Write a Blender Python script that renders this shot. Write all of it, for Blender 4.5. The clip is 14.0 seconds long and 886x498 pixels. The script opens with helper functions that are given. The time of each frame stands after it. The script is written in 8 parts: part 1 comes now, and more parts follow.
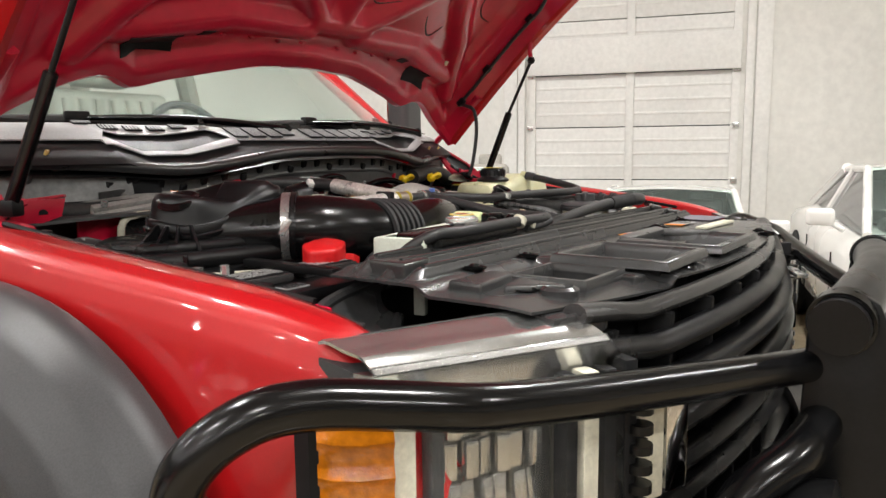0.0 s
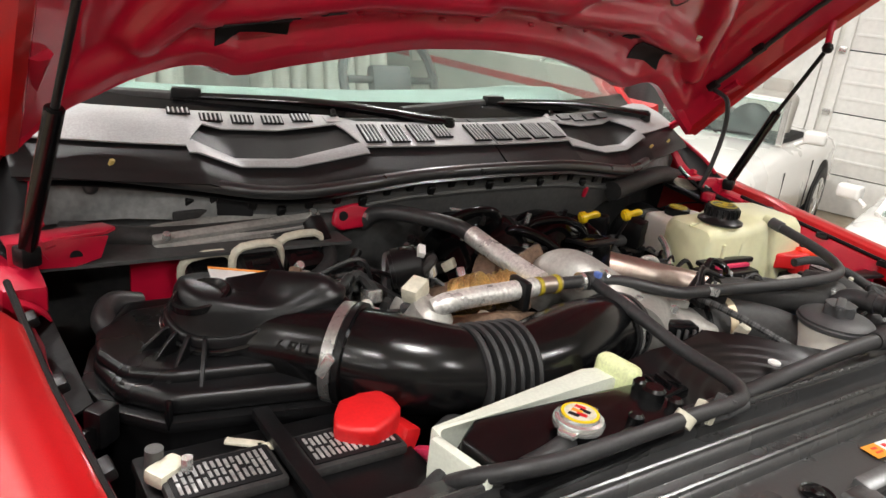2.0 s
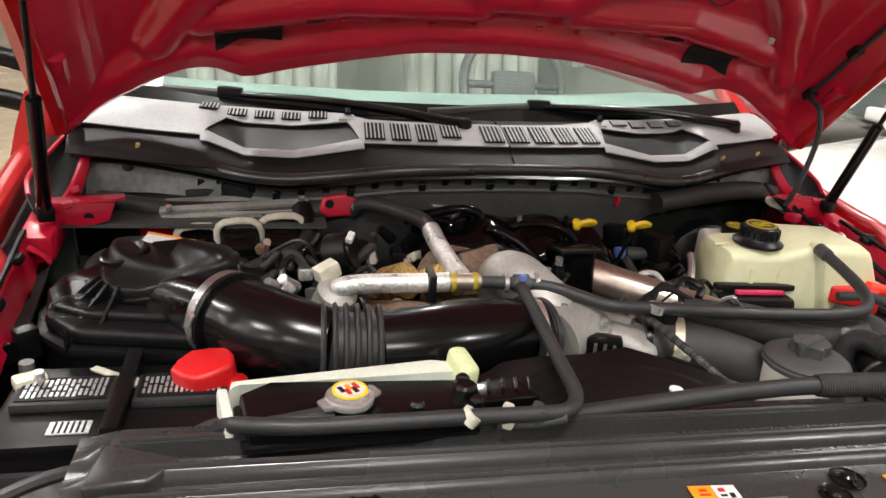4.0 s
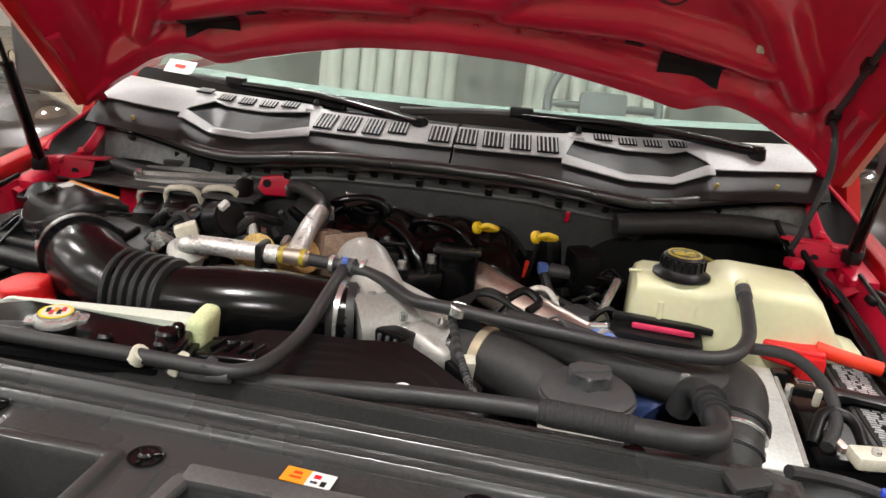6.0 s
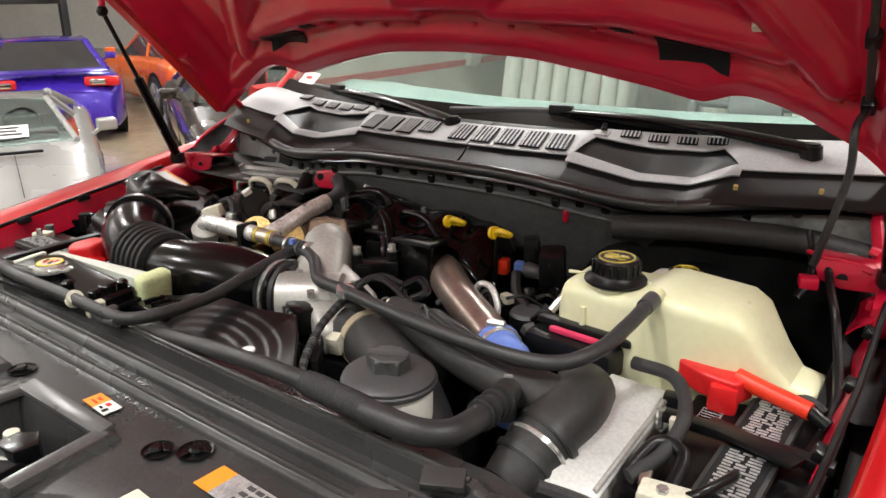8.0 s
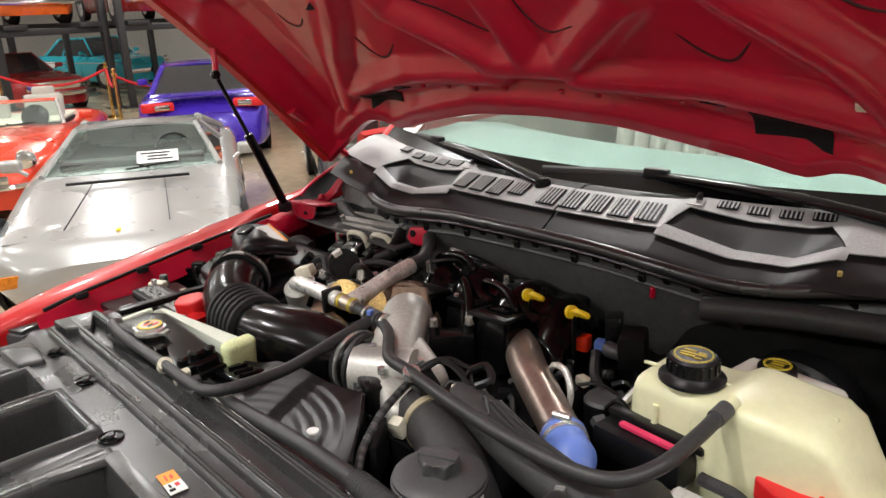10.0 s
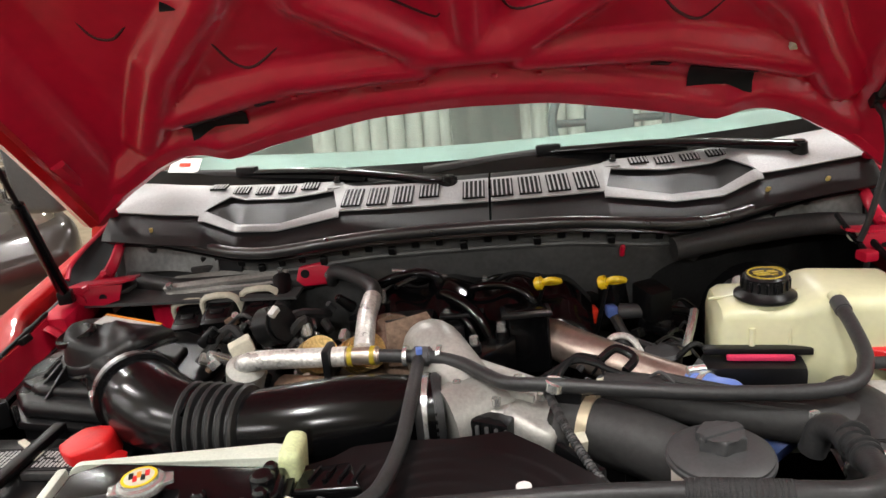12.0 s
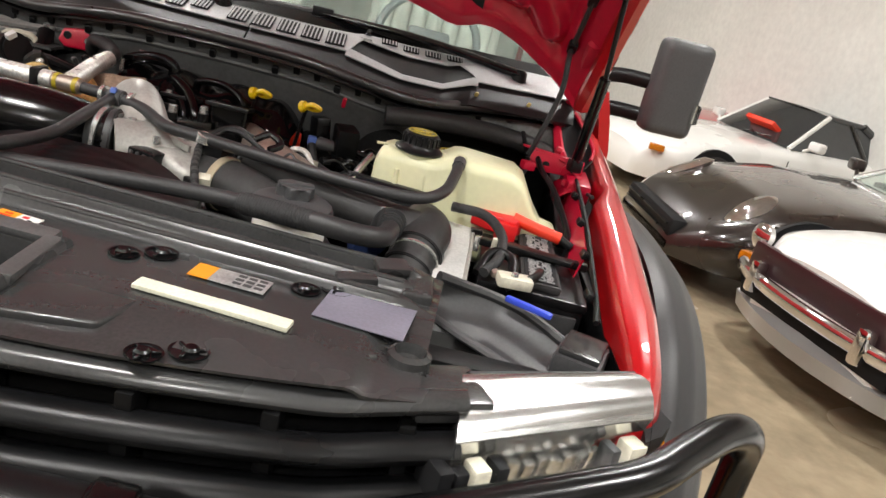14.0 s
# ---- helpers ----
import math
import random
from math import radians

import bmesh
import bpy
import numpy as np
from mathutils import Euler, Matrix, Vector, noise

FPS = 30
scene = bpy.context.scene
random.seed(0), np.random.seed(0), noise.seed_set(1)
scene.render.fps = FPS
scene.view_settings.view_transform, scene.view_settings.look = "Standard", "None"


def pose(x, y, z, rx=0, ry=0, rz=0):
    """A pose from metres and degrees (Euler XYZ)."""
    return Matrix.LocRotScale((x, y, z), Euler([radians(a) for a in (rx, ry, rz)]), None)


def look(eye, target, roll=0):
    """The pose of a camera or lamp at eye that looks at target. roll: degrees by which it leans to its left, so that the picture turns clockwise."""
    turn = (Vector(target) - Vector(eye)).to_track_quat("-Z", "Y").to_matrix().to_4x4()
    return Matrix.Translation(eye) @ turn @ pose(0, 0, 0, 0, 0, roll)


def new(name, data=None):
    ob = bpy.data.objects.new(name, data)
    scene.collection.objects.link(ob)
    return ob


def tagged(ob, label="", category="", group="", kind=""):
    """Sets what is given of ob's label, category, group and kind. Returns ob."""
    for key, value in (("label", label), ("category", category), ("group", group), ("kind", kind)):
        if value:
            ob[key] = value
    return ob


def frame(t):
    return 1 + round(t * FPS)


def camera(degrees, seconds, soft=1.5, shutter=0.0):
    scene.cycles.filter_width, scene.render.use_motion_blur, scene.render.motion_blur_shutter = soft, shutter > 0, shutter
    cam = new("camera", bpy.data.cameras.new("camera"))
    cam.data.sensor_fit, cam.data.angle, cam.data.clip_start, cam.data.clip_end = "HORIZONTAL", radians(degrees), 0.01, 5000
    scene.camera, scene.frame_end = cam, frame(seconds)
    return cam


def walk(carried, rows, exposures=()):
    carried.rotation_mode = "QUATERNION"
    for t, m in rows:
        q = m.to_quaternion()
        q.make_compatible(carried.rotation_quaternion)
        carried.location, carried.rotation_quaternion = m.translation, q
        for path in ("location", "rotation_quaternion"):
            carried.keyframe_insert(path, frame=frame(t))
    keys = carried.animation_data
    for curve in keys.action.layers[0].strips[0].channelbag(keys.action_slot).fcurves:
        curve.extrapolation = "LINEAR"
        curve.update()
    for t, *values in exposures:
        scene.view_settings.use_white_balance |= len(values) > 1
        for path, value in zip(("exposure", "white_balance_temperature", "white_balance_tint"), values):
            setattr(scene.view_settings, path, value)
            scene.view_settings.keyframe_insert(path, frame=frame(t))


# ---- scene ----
LAMP_W, LAMP_GLOW = 120.0, 14.0
EXPOSURES = [(0.0, -0.12), (1.5, -0.06), (4.3, 0.0), (7.5, 0.02), (8.5, -0.08), (9.2, -0.14), (11.5, -0.05), (12.5, 0.0), (14.0, 0.06)]
cam = camera(61.2, 14.0)
PATH = [
    (0, (-1.463, -0.649, 1.392), (0.15, 0.503, 1.124), -0.6),
    (0.5, (-1.353, -0.373, 1.611), (0.227, 0.74, 1.096), 2.6),
    (1, (-1.208, -0.319, 1.694), (0.248, 0.891, 1.05), 6.3),
    (1.5, (-1.021, -0.339, 1.709), (0.218, 1.086, 1.05), 6.0),
    (2, (-0.927, -0.405, 1.712), (0.171, 1.136, 1.064), 6.8),
    (4.3, (-0.283, -0.698, 1.765), (0.015, 1.158, 1.08), 4.6),
    (4.5, (-0.178, -0.693, 1.764), (0.026, 1.18, 1.094), 4.8),
    (5, (0.037, -0.656, 1.743), (0.072, 1.24, 1.106), 5.4),
    (5.5, (0.206, -0.699, 1.729), (0.076, 1.19, 1.083), 5.5),
    (6, (0.33, -0.716, 1.728), (0.017, 1.149, 1.079), 4.9),
    (6.5, (0.508, -0.658, 1.734), (0.003, 1.171, 1.103), 3.5),
    (6.9, (0.668, -0.605, 1.733), (-0.016, 1.162, 1.092), 2.7),
    (7, (0.695, -0.591, 1.732), (-0.026, 1.159, 1.084), 2.6),
    (7.5, (0.84, -0.556, 1.72), (-0.043, 1.1, 1.029), 1.3),
    (8, (0.994, -0.479, 1.729), (-0.141, 1.034, 1.08), -0.3),
    (8.5, (1.096, -0.339, 1.779), (-0.281, 0.982, 1.181), -0.9),
    (9, (1.116, -0.327, 1.863), (-0.35, 0.899, 1.274), -2.3),
    (9.2, (1.115, -0.333, 1.87), (-0.353, 0.879, 1.258), -2.1),
    (11.5, (0.454, -0.534, 1.768), (-0.288, 1.227, 1.177), -4.9),
    (12, (0.198, -0.641, 1.793), (-0.099, 1.243, 1.191), -5.8),
    (12.5, (0.168, -0.7, 1.795), (-0.012, 1.181, 1.138), -5.3),
    (13, (0.174, -0.725, 1.79), (0.08, 1.15, 1.099), -0.6),
    (13.5, (0.348, -0.809, 1.741), (0.34, 1.087, 1.104), 10.3),
    (14, (0.64, -0.943, 1.62), (0.642, 0.948, 0.968), 14.6),
]
walk(cam, [(t, look(eye, target, roll)) for t, eye, target, roll in PATH], EXPOSURES)

# ---- light ----
world = bpy.data.worlds.new("hall_air")
scene.world = world
world.use_nodes = True
world.node_tree.nodes["Background"].inputs[0].default_value = (0.9, 0.95, 1.0, 1)
world.node_tree.nodes["Background"].inputs[1].default_value = 0.05
# the hall's own axes: HX towards the roll-up door wall, HY along it
HX, HY = Vector((0.954, 0.299, 0)), Vector((-0.299, 0.954, 0))
CEIL = 5.4


def hall(a, b, z=0.0):
    """A place in the hall: a metres towards the door wall, b along it."""
    return HX * a + HY * b + Vector((0, 0, z))


LAMPS = [(a, b) for a in (-19.5, -14.5, -9.5, -4.8, -0.9, 3.2) for b in (-5.0, -1.2, 2.6, 6.4, 11.0)]
for a, b in LAMPS:
    lamp = bpy.data.lights.new("bay_light", "AREA")
    lamp.shape, lamp.size, lamp.energy, lamp.color = "DISK", 0.42, LAMP_W, (1.0, 0.985, 0.955)
    ob = new("bay_light", lamp)
    ob.matrix_world = Matrix.Translation(hall(a, b, CEIL - 0.47))


# ---- materials ----
def mat(name, col, rough=0.5, metal=0.0, coat=0.0, big=(3.0, 0.12), fine=(60.0, 0.08), bump=0.0, bscale=200.0,
        trans=0.0, ior=1.5, sss=0.0, vary=0.0, rvar=0.12, dirt=None, emit=0.0, alpha=1.0, spec=0.5):
    m = bpy.data.materials.new(name)
    m.use_nodes = True
    nt = m.node_tree
    p = nt.nodes["Principled BSDF"]
    lk = nt.links.new

    def node(kind, **kw):
        n = nt.nodes.new(kind)
        for k, v in kw.items():
            n.inputs[k].default_value = v
        return n

    tc = nt.nodes.new("ShaderNodeTexCoord").outputs["Object"]
    a = node("ShaderNodeTexNoise", Scale=big[0], Detail=4.0)
    b = node("ShaderNodeTexNoise", Scale=fine[0], Detail=3.0)
    lk(tc, a.inputs["Vector"]), lk(tc, b.inputs["Vector"])

    def scaled(sock, lo, hi):
        r = node("ShaderNodeMapRange")
        r.inputs["From Min"].default_value, r.inputs["From Max"].default_value = 0.3, 0.7
        r.inputs["To Min"].default_value, r.inputs["To Max"].default_value = lo, hi
        lk(sock, r.inputs["Value"])
        return r.outputs[0]

    def times(x, y):
        n = nt.nodes.new("ShaderNodeMath")
        n.operation = "MULTIPLY"
        lk(x, n.inputs[0]), lk(y, n.inputs[1])
        return n.outputs[0]

    f = times(scaled(a.outputs[0], 1 - big[1], 1 + big[1]), scaled(b.outputs[0], 1 - fine[1], 1 + fine[1]))
    if vary:
        f = times(f, scaled(nt.nodes.new("ShaderNodeObjectInfo").outputs["Random"], 1 - vary, 1 + vary))
    sc = nt.nodes.new("ShaderNodeVectorMath")
    sc.operation = "SCALE"
    sc.inputs[0].default_value = col[:3]
    lk(f, sc.inputs["Scale"])
    out = sc.outputs[0]
    if dirt:
        colour, scale, lo, hi = dirt
        d = node("ShaderNodeTexNoise", Scale=scale, Detail=6.0, Roughness=0.65)
        lk(tc, d.inputs["Vector"])
        r = node("ShaderNodeMapRange")
        r.inputs["From Min"].default_value, r.inputs["From Max"].default_value = lo, hi
        lk(d.outputs[0], r.inputs["Value"])
        mx = nt.nodes.new("ShaderNodeMix")
        mx.data_type = "RGBA"
        lk(r.outputs[0], mx.inputs[0]), lk(out, mx.inputs[6])
        mx.inputs[7].default_value = (*colour, 1)
        out = mx.outputs[2]
    lk(out, p.inputs["Base Color"])
    lk(scaled(a.outputs[0], max(0.02, rough * (1 - rvar)), min(1, rough * (1 + rvar))), p.inputs["Roughness"])
    p.inputs["Metallic"].default_value = metal
    p.inputs["Coat Weight"].default_value = coat
    p.inputs["Coat Roughness"].default_value = 0.04
    p.inputs["Transmission Weight"].default_value = trans
    p.inputs["IOR"].default_value = ior
    p.inputs["Subsurface Weight"].default_value = sss
    p.inputs["Subsurface Radius"].default_value = (0.03, 0.03, 0.02)
    p.inputs["Alpha"].default_value = alpha
    p.inputs["Specular IOR Level"].default_value = spec
    if emit:
        p.inputs["Emission Color"].default_value = (*col[:3], 1)
        p.inputs["Emission Strength"].default_value = emit
    if bump:
        c = node("ShaderNodeTexNoise", Scale=bscale, Detail=3.0)
        lk(tc, c.inputs["Vector"])
        bp = node("ShaderNodeBump", Strength=bump, Distance=0.002)
        lk(c.outputs[0], bp.inputs["Height"]), lk(bp.outputs[0], p.inputs["Normal"])
    return m


COWL = mat("cowl_plastic", (0.011, 0.011, 0.0115), 0.45, big=(4, 0.2), fine=(160, 0.15), bump=0.15, bscale=600, rvar=0.15, spec=0.4)
# faded grey, paler than COWL: the sheen on upward faces is in the colour
FADED_SHEEN = mat("faded_sheen_plastic", (0.38, 0.38, 0.385), 0.40, big=(5, 0.14), fine=(260, 0.12), bump=0.12, bscale=700, rvar=0.2, dirt=((0.25, 0.245, 0.24), 7.0, 0.6, 0.9))
FLARE = mat("satin_flare_plastic", (0.035, 0.035, 0.037), 0.40, big=(3, 0.15), fine=(400, 0.2), bump=0.15, bscale=900)
SATIN_CHROME = mat("satin_lamp_reflector", (0.58, 0.58, 0.57), 0.22, 0.9, coat=0.6, big=(9, 0.08), fine=(70, 0.06), bump=0.12, bscale=40)
RED = mat("red_car_paint", (0.46, 0.003, 0.006), 0.36, 0.10, 1.0, big=(2, 0.06), fine=(900, 0.10))
RED_IN = mat("red_satin_paint", (0.52, 0.006, 0.034), 0.34, 0.0, 0.50, big=(2.5, 0.12), fine=(40, 0.05), bump=0.04, bscale=14, spec=0.45)
BLACK = mat("black_plastic", (0.006, 0.006, 0.0065), 0.32, big=(5, 0.25), fine=(150, 0.2), bump=0.10, bscale=500, rvar=0.25, spec=0.28)
BLACK_GLOSS = mat("glossy_black_plastic", (0.004, 0.004, 0.0044), 0.20, big=(5, 0.2), fine=(120, 0.15), rvar=0.25, bump=0.05, bscale=90, spec=0.42)
BLACK_MATTE = mat("matte_black_plastic", (0.032, 0.031, 0.031), 0.50, big=(4, 0.2), fine=(120, 0.2), bump=0.25, bscale=700, spec=0.35)
COVER = mat("radiator_cover_plastic", (0.040, 0.040, 0.0405), 0.26, big=(4, 0.2), fine=(200, 0.12), rvar=0.25, spec=0.55)
SHROUD = mat("fan_shroud_plastic", (0.006, 0.006, 0.0065), 0.36, big=(5, 0.2), fine=(150, 0.2), rvar=0.2, spec=0.35)
FELT = mat("black_bulkhead_felt", (0.009, 0.009, 0.009), 0.85, big=(7, 0.35), fine=(240, 0.3), bump=0.6, bscale=300, spec=0.15)
RUBBER = mat("hose_rubber", (0.030, 0.030, 0.031), 0.42, big=(9, 0.2), fine=(160, 0.2), bump=0.2, bscale=350, spec=0.42,
             dirt=((0.05, 0.05, 0.05), 14.0, 0.58, 0.95))
SLEEVE = mat("woven_sleeve", (0.022, 0.022, 0.023), 0.6, big=(9, 0.2), fine=(500, 0.5), bump=0.6, bscale=900)
# near-black engine metal, also laid as shade in gaps, vents and pocket floors
DARK = mat("dark_metal_and_gaps", (0.004, 0.004, 0.0043), 0.5, 0.0, big=(8, 0.4), fine=(90, 0.3), bump=0.3, bscale=90, spec=0.2)
ALU = mat("cast_aluminium", (0.43, 0.42, 0.39), 0.42, 0.35, big=(9, 0.2), fine=(160, 0.10), bump=0.25, bscale=220,
          dirt=((0.22, 0.20, 0.17), 22.0, 0.55, 0.8))
STEEL = mat("bright_steel", (0.66, 0.66, 0.64), 0.24, 0.75, big=(12, 0.15), fine=(300, 0.1))
FOIL = mat("crinkled_heat_foil", (0.74, 0.73, 0.70), 0.30, 0.55, big=(30, 0.2), fine=(200, 0.2), bump=1.0, bscale=120)
BRONZE = mat("heat_tinted_steel", (0.42, 0.33, 0.28), 0.34, 0.85, big=(9, 0.3), fine=(120, 0.1), dirt=((0.56, 0.51, 0.45), 7.0, 0.45, 0.7))
GOLD = mat("gold_heat_shield", (0.60, 0.42, 0.17), 0.35, 0.9, big=(14, 0.25), fine=(240, 0.3), bump=0.5, bscale=260)
BROWN_METAL = mat("rusty_cast_iron", (0.20, 0.13, 0.09), 0.6, 0.4, big=(14, 0.4), fine=(140, 0.3), bump=0.5, bscale=160)
GREY_METAL = mat("grey_bulkhead_paint", (0.074, 0.074, 0.074), 0.5, 0.2, big=(6, 0.25), fine=(90, 0.15), bump=0.15, bscale=60,
                 dirt=((0.12, 0.115, 0.105), 8.0, 0.58, 0.85))
GREY_PLASTIC = mat("grey_plastic", (0.055, 0.055, 0.057), 0.45, big=(4, 0.15), fine=(200, 0.12), bump=0.12, bscale=500)
TANK = mat("yellowed_tank_plastic", (0.70, 0.69, 0.45), 0.34, coat=0.1, sss=0.25, big=(6, 0.08), fine=(80, 0.03), bump=0.08, bscale=30)
WHITE_TANK = mat("milky_tank_plastic", (0.76, 0.73, 0.66), 0.38, sss=0.2, big=(8, 0.08), fine=(90, 0.03))
LIME = mat("lime_foam", (0.70, 0.76, 0.42), 0.75, big=(9, 0.08), fine=(220, 0.12), bump=0.3, bscale=300)
FOAM = mat("pale_foam", (0.68, 0.71, 0.62), 0.8, big=(9, 0.08), fine=(220, 0.06), bump=0.08, bscale=300)
YELLOW = mat("yellow_plastic", (0.80, 0.55, 0.01), 0.35, big=(20, 0.06), fine=(200, 0.03))
YELLOW_INK = mat("dull_yellow_print", (0.42, 0.32, 0.02), 0.5, big=(90, 0.3), fine=(300, 0.2))
RED_PLASTIC = mat("red_terminal_plastic", (0.62, 0.012, 0.014), 0.4, big=(12, 0.12), fine=(200, 0.06), bump=0.1, bscale=120)
RED_ORANGE = mat("orange_red_sleeve", (0.78, 0.040, 0.012), 0.4, big=(12, 0.08), fine=(200, 0.05))
PINK = mat("pink_strap", (0.62, 0.03, 0.10), 0.6, big=(20, 0.1), fine=(300, 0.15))
BLUE_HOSE = mat("blue_silicone", (0.12, 0.20, 0.56), 0.4, big=(12, 0.12), fine=(200, 0.05))
BLUE = mat("blue_plastic", (0.04, 0.08, 0.62), 0.4)
ORANGE = mat("orange_sticker", (0.85, 0.30, 0.02), 0.45, big=(30, 0.05), fine=(200, 0.03))
PAPER = mat("white_sticker", (0.72, 0.72, 0.70), 0.5, big=(30, 0.06), fine=(200, 0.05))
INK = mat("print_and_gap_black", (0.010, 0.010, 0.011), 0.6, spec=0.2)
SILVER_LABEL = mat("silver_label", (0.50, 0.50, 0.50), 0.35, 0.5, big=(60, 0.3), fine=(300, 0.2))
WET_BLACK = mat("polished_black_plastic", (0.0025, 0.0025, 0.0028), 0.11, big=(5, 0.2), fine=(120, 0.15), rvar=0.3, bump=0.06, bscale=45, spec=0.26)
PALE_GREY = mat("pale_primer", (0.17, 0.172, 0.17), 0.5, 0.1, big=(9, 0.3), fine=(80, 0.2), bump=0.1, bscale=60)
SEAL = mat("rubber_seal", (0.020, 0.020, 0.021), 0.30, big=(8, 0.2), fine=(90, 0.1), spec=0.9)
CREAM = mat("cream_connector", (0.60, 0.57, 0.46), 0.45, big=(25, 0.15), fine=(150, 0.1))
TAPE = mat("pale_adhesive_foam", (0.72, 0.70, 0.56), 0.7, big=(25, 0.08), fine=(200, 0.1), bump=0.3, bscale=300)
CLAMP = mat("dull_clamp_steel", (0.42, 0.41, 0.40), 0.28, 0.85, big=(20, 0.25), fine=(260, 0.15))
CHROME = mat("chrome", (0.86, 0.86, 0.87), 0.08, 1.0, big=(6, 0.04), fine=(90, 0.03))
AMBER = mat("amber_lens", (0.55, 0.17, 0.006), 0.15, coat=0.6, big=(30, 0.2), fine=(90, 0.2), bump=0.5, bscale=160)
LENS = mat("clear_lens", (0.95, 0.95, 0.94), 0.05, trans=1.0, ior=1.25, big=(9, 0.02), fine=(90, 0.01))
GLASS = mat("green_tinted_glass", (0.80, 0.93, 0.88), 0.02, trans=0.97, ior=1.42, big=(2, 0.02), fine=(60, 0.01))
CAR_GLASS = mat("dark_car_glass", (0.035, 0.038, 0.040), 0.05, coat=0.6, big=(3, 0.2), fine=(60, 0.05))
TYRE = mat("tyre_rubber", (0.022, 0.022, 0.023), 0.75, big=(9, 0.2), fine=(160, 0.2), bump=0.3, bscale=300)
SEAT = mat("grey_seat_cloth", (0.42, 0.40, 0.36), 0.85, big=(6, 0.1), fine=(300, 0.2), bump=0.4, bscale=500)
DASH = mat("dashboard_vinyl", (0.17, 0.22, 0.205), 0.6, big=(4, 0.1), fine=(300, 0.1), bump=0.2, bscale=500)
FLOOR = mat("sealed_tan_concrete", (0.34, 0.275, 0.185), 0.24, big=(0.6, 0.16), fine=(9, 0.10), bump=0.05, bscale=30, rvar=0.3,
            dirt=((0.17, 0.135, 0.09), 1.4, 0.50, 0.80))
WALL = mat("white_painted_block", (0.76, 0.75, 0.71), 0.7, big=(0.7, 0.06), fine=(12, 0.05), bump=0.15, bscale=40)
DOOR_WHITE = mat("white_door_panel", (0.80, 0.79, 0.76), 0.5, big=(0.9, 0.05), fine=(20, 0.05))
CEILING = mat("grey_ceiling_deck", (0.45, 0.44, 0.42), 0.8, big=(0.5, 0.1), fine=(6, 0.08))
LIGHT_TUBE = mat("lamp_diffuser", (1.0, 0.98, 0.94), 0.5, emit=LAMP_GLOW, big=(1, 0.0), fine=(1, 0.0))
BRASS = mat("polished_brass", (0.80, 0.55, 0.18), 0.16, 1.0, big=(9, 0.1), fine=(90, 0.05))
ROPE = mat("red_velvet_rope", (0.50, 0.012, 0.02), 0.8, big=(9, 0.2), fine=(300, 0.3), bump=0.4, bscale=400)
LIFT = mat("black_powder_coat", (0.02, 0.02, 0.022), 0.45, big=(4, 0.2), fine=(160, 0.15))
PINK_WINE = mat("pale_violet_label", (0.20, 0.19, 0.24), 0.4, big=(8, 0.2), fine=(200, 0.1))
MODULE = mat("dull_module_casting", (0.36, 0.35, 0.33), 0.5, 0.3, big=(14, 0.25), fine=(150, 0.15), bump=0.2, bscale=150)
RIM_GLEAM = mat("rim_gleam_grey", (0.11, 0.11, 0.11), 0.3, 0.3, big=(9, 0.15), fine=(200, 0.12))
SHADED_RED = mat("shaded_red_groove", (0.05, 0.003, 0.006), 0.5, big=(8, 0.3), fine=(120, 0.2))


# ---- mesh tools ----
def link_mesh(name, bm, material, smooth=40):
    bmesh.ops.recalc_face_normals(bm, faces=bm.faces[:])
    me = bpy.data.meshes.new(name)
    bm.to_mesh(me)
    bm.free()
    me.materials.append(material)
    if smooth:
        me.shade_smooth()
        me.set_sharp_from_angle(angle=radians(smooth))
    return new(name, me)


# the truck's own axes, a little turned against the hall's grid
TRUCK = Matrix.Translation((0.03, 0.8, 0)) @ Matrix.Rotation(radians(3.0), 4, "Z") @ Matrix.Translation((0, -0.8, 0))


FRONT = Matrix.Translation((-0.03, 0, 0)) @ TRUCK      # its front end sits a little off the cab's middle


def root(name, at, label, category, group="", kind="", turned=None):
    """The base of a thing; its parts are laid out in the hall's axes, or in the truck's where turned is given."""
    ob = new(name)
    ob.empty_display_size = 0.1
    ob.matrix_basis = (turned or Matrix()) @ Matrix.Translation(at)
    ob["base"] = list(at)
    return tagged(ob, label, category, group, kind)


def part(name, bm, material, parent, label="", smooth=40):
    ob = link_mesh(name, bm, material, smooth)
    ob.parent = parent
    if parent.type == "EMPTY":
        ob.matrix_parent_inverse = Matrix.Translation(parent["base"]).inverted()
    if label:
        ob["label"] = label
    return ob


def B():
    return bmesh.new()


def box(bm, c, s, rot=(0, 0, 0), bev=0.004, seg=2):
    m = pose(*c, *rot) @ Matrix.Diagonal((*s, 1))
    vs = bmesh.ops.create_cube(bm, size=1, matrix=m)["verts"]
    if bev:
        es = list({e for v in vs for e in v.link_edges})
        bmesh.ops.bevel(bm, geom=es, offset=min(bev, min(s) * 0.45), segments=seg, affect="EDGES", profile=0.6)
    return bm


def frame_at(p, q):
    z = (Vector(q) - Vector(p)).normalized()
    x = z.orthogonal().normalized()
    return Matrix((x, z.cross(x), z)).transposed().to_4x4()


def cyl(bm, p, q, r1, r2=None, seg=20, bev=0.0):
    p, q = Vector(p), Vector(q)
    r2 = r1 if r2 is None else r2
    m = Matrix.Translation((p + q) / 2) @ frame_at(p, q)
    vs = bmesh.ops.create_cone(bm, cap_ends=True, segments=seg, radius1=r1, radius2=r2, depth=(q - p).length, matrix=m)["verts"]
    if bev:
        es = [e for e in {e for v in vs for e in v.link_edges} if any(len(f.verts) > 4 for f in e.link_faces)]
        bmesh.ops.bevel(bm, geom=es, offset=bev, segments=2, affect="EDGES")
    return bm


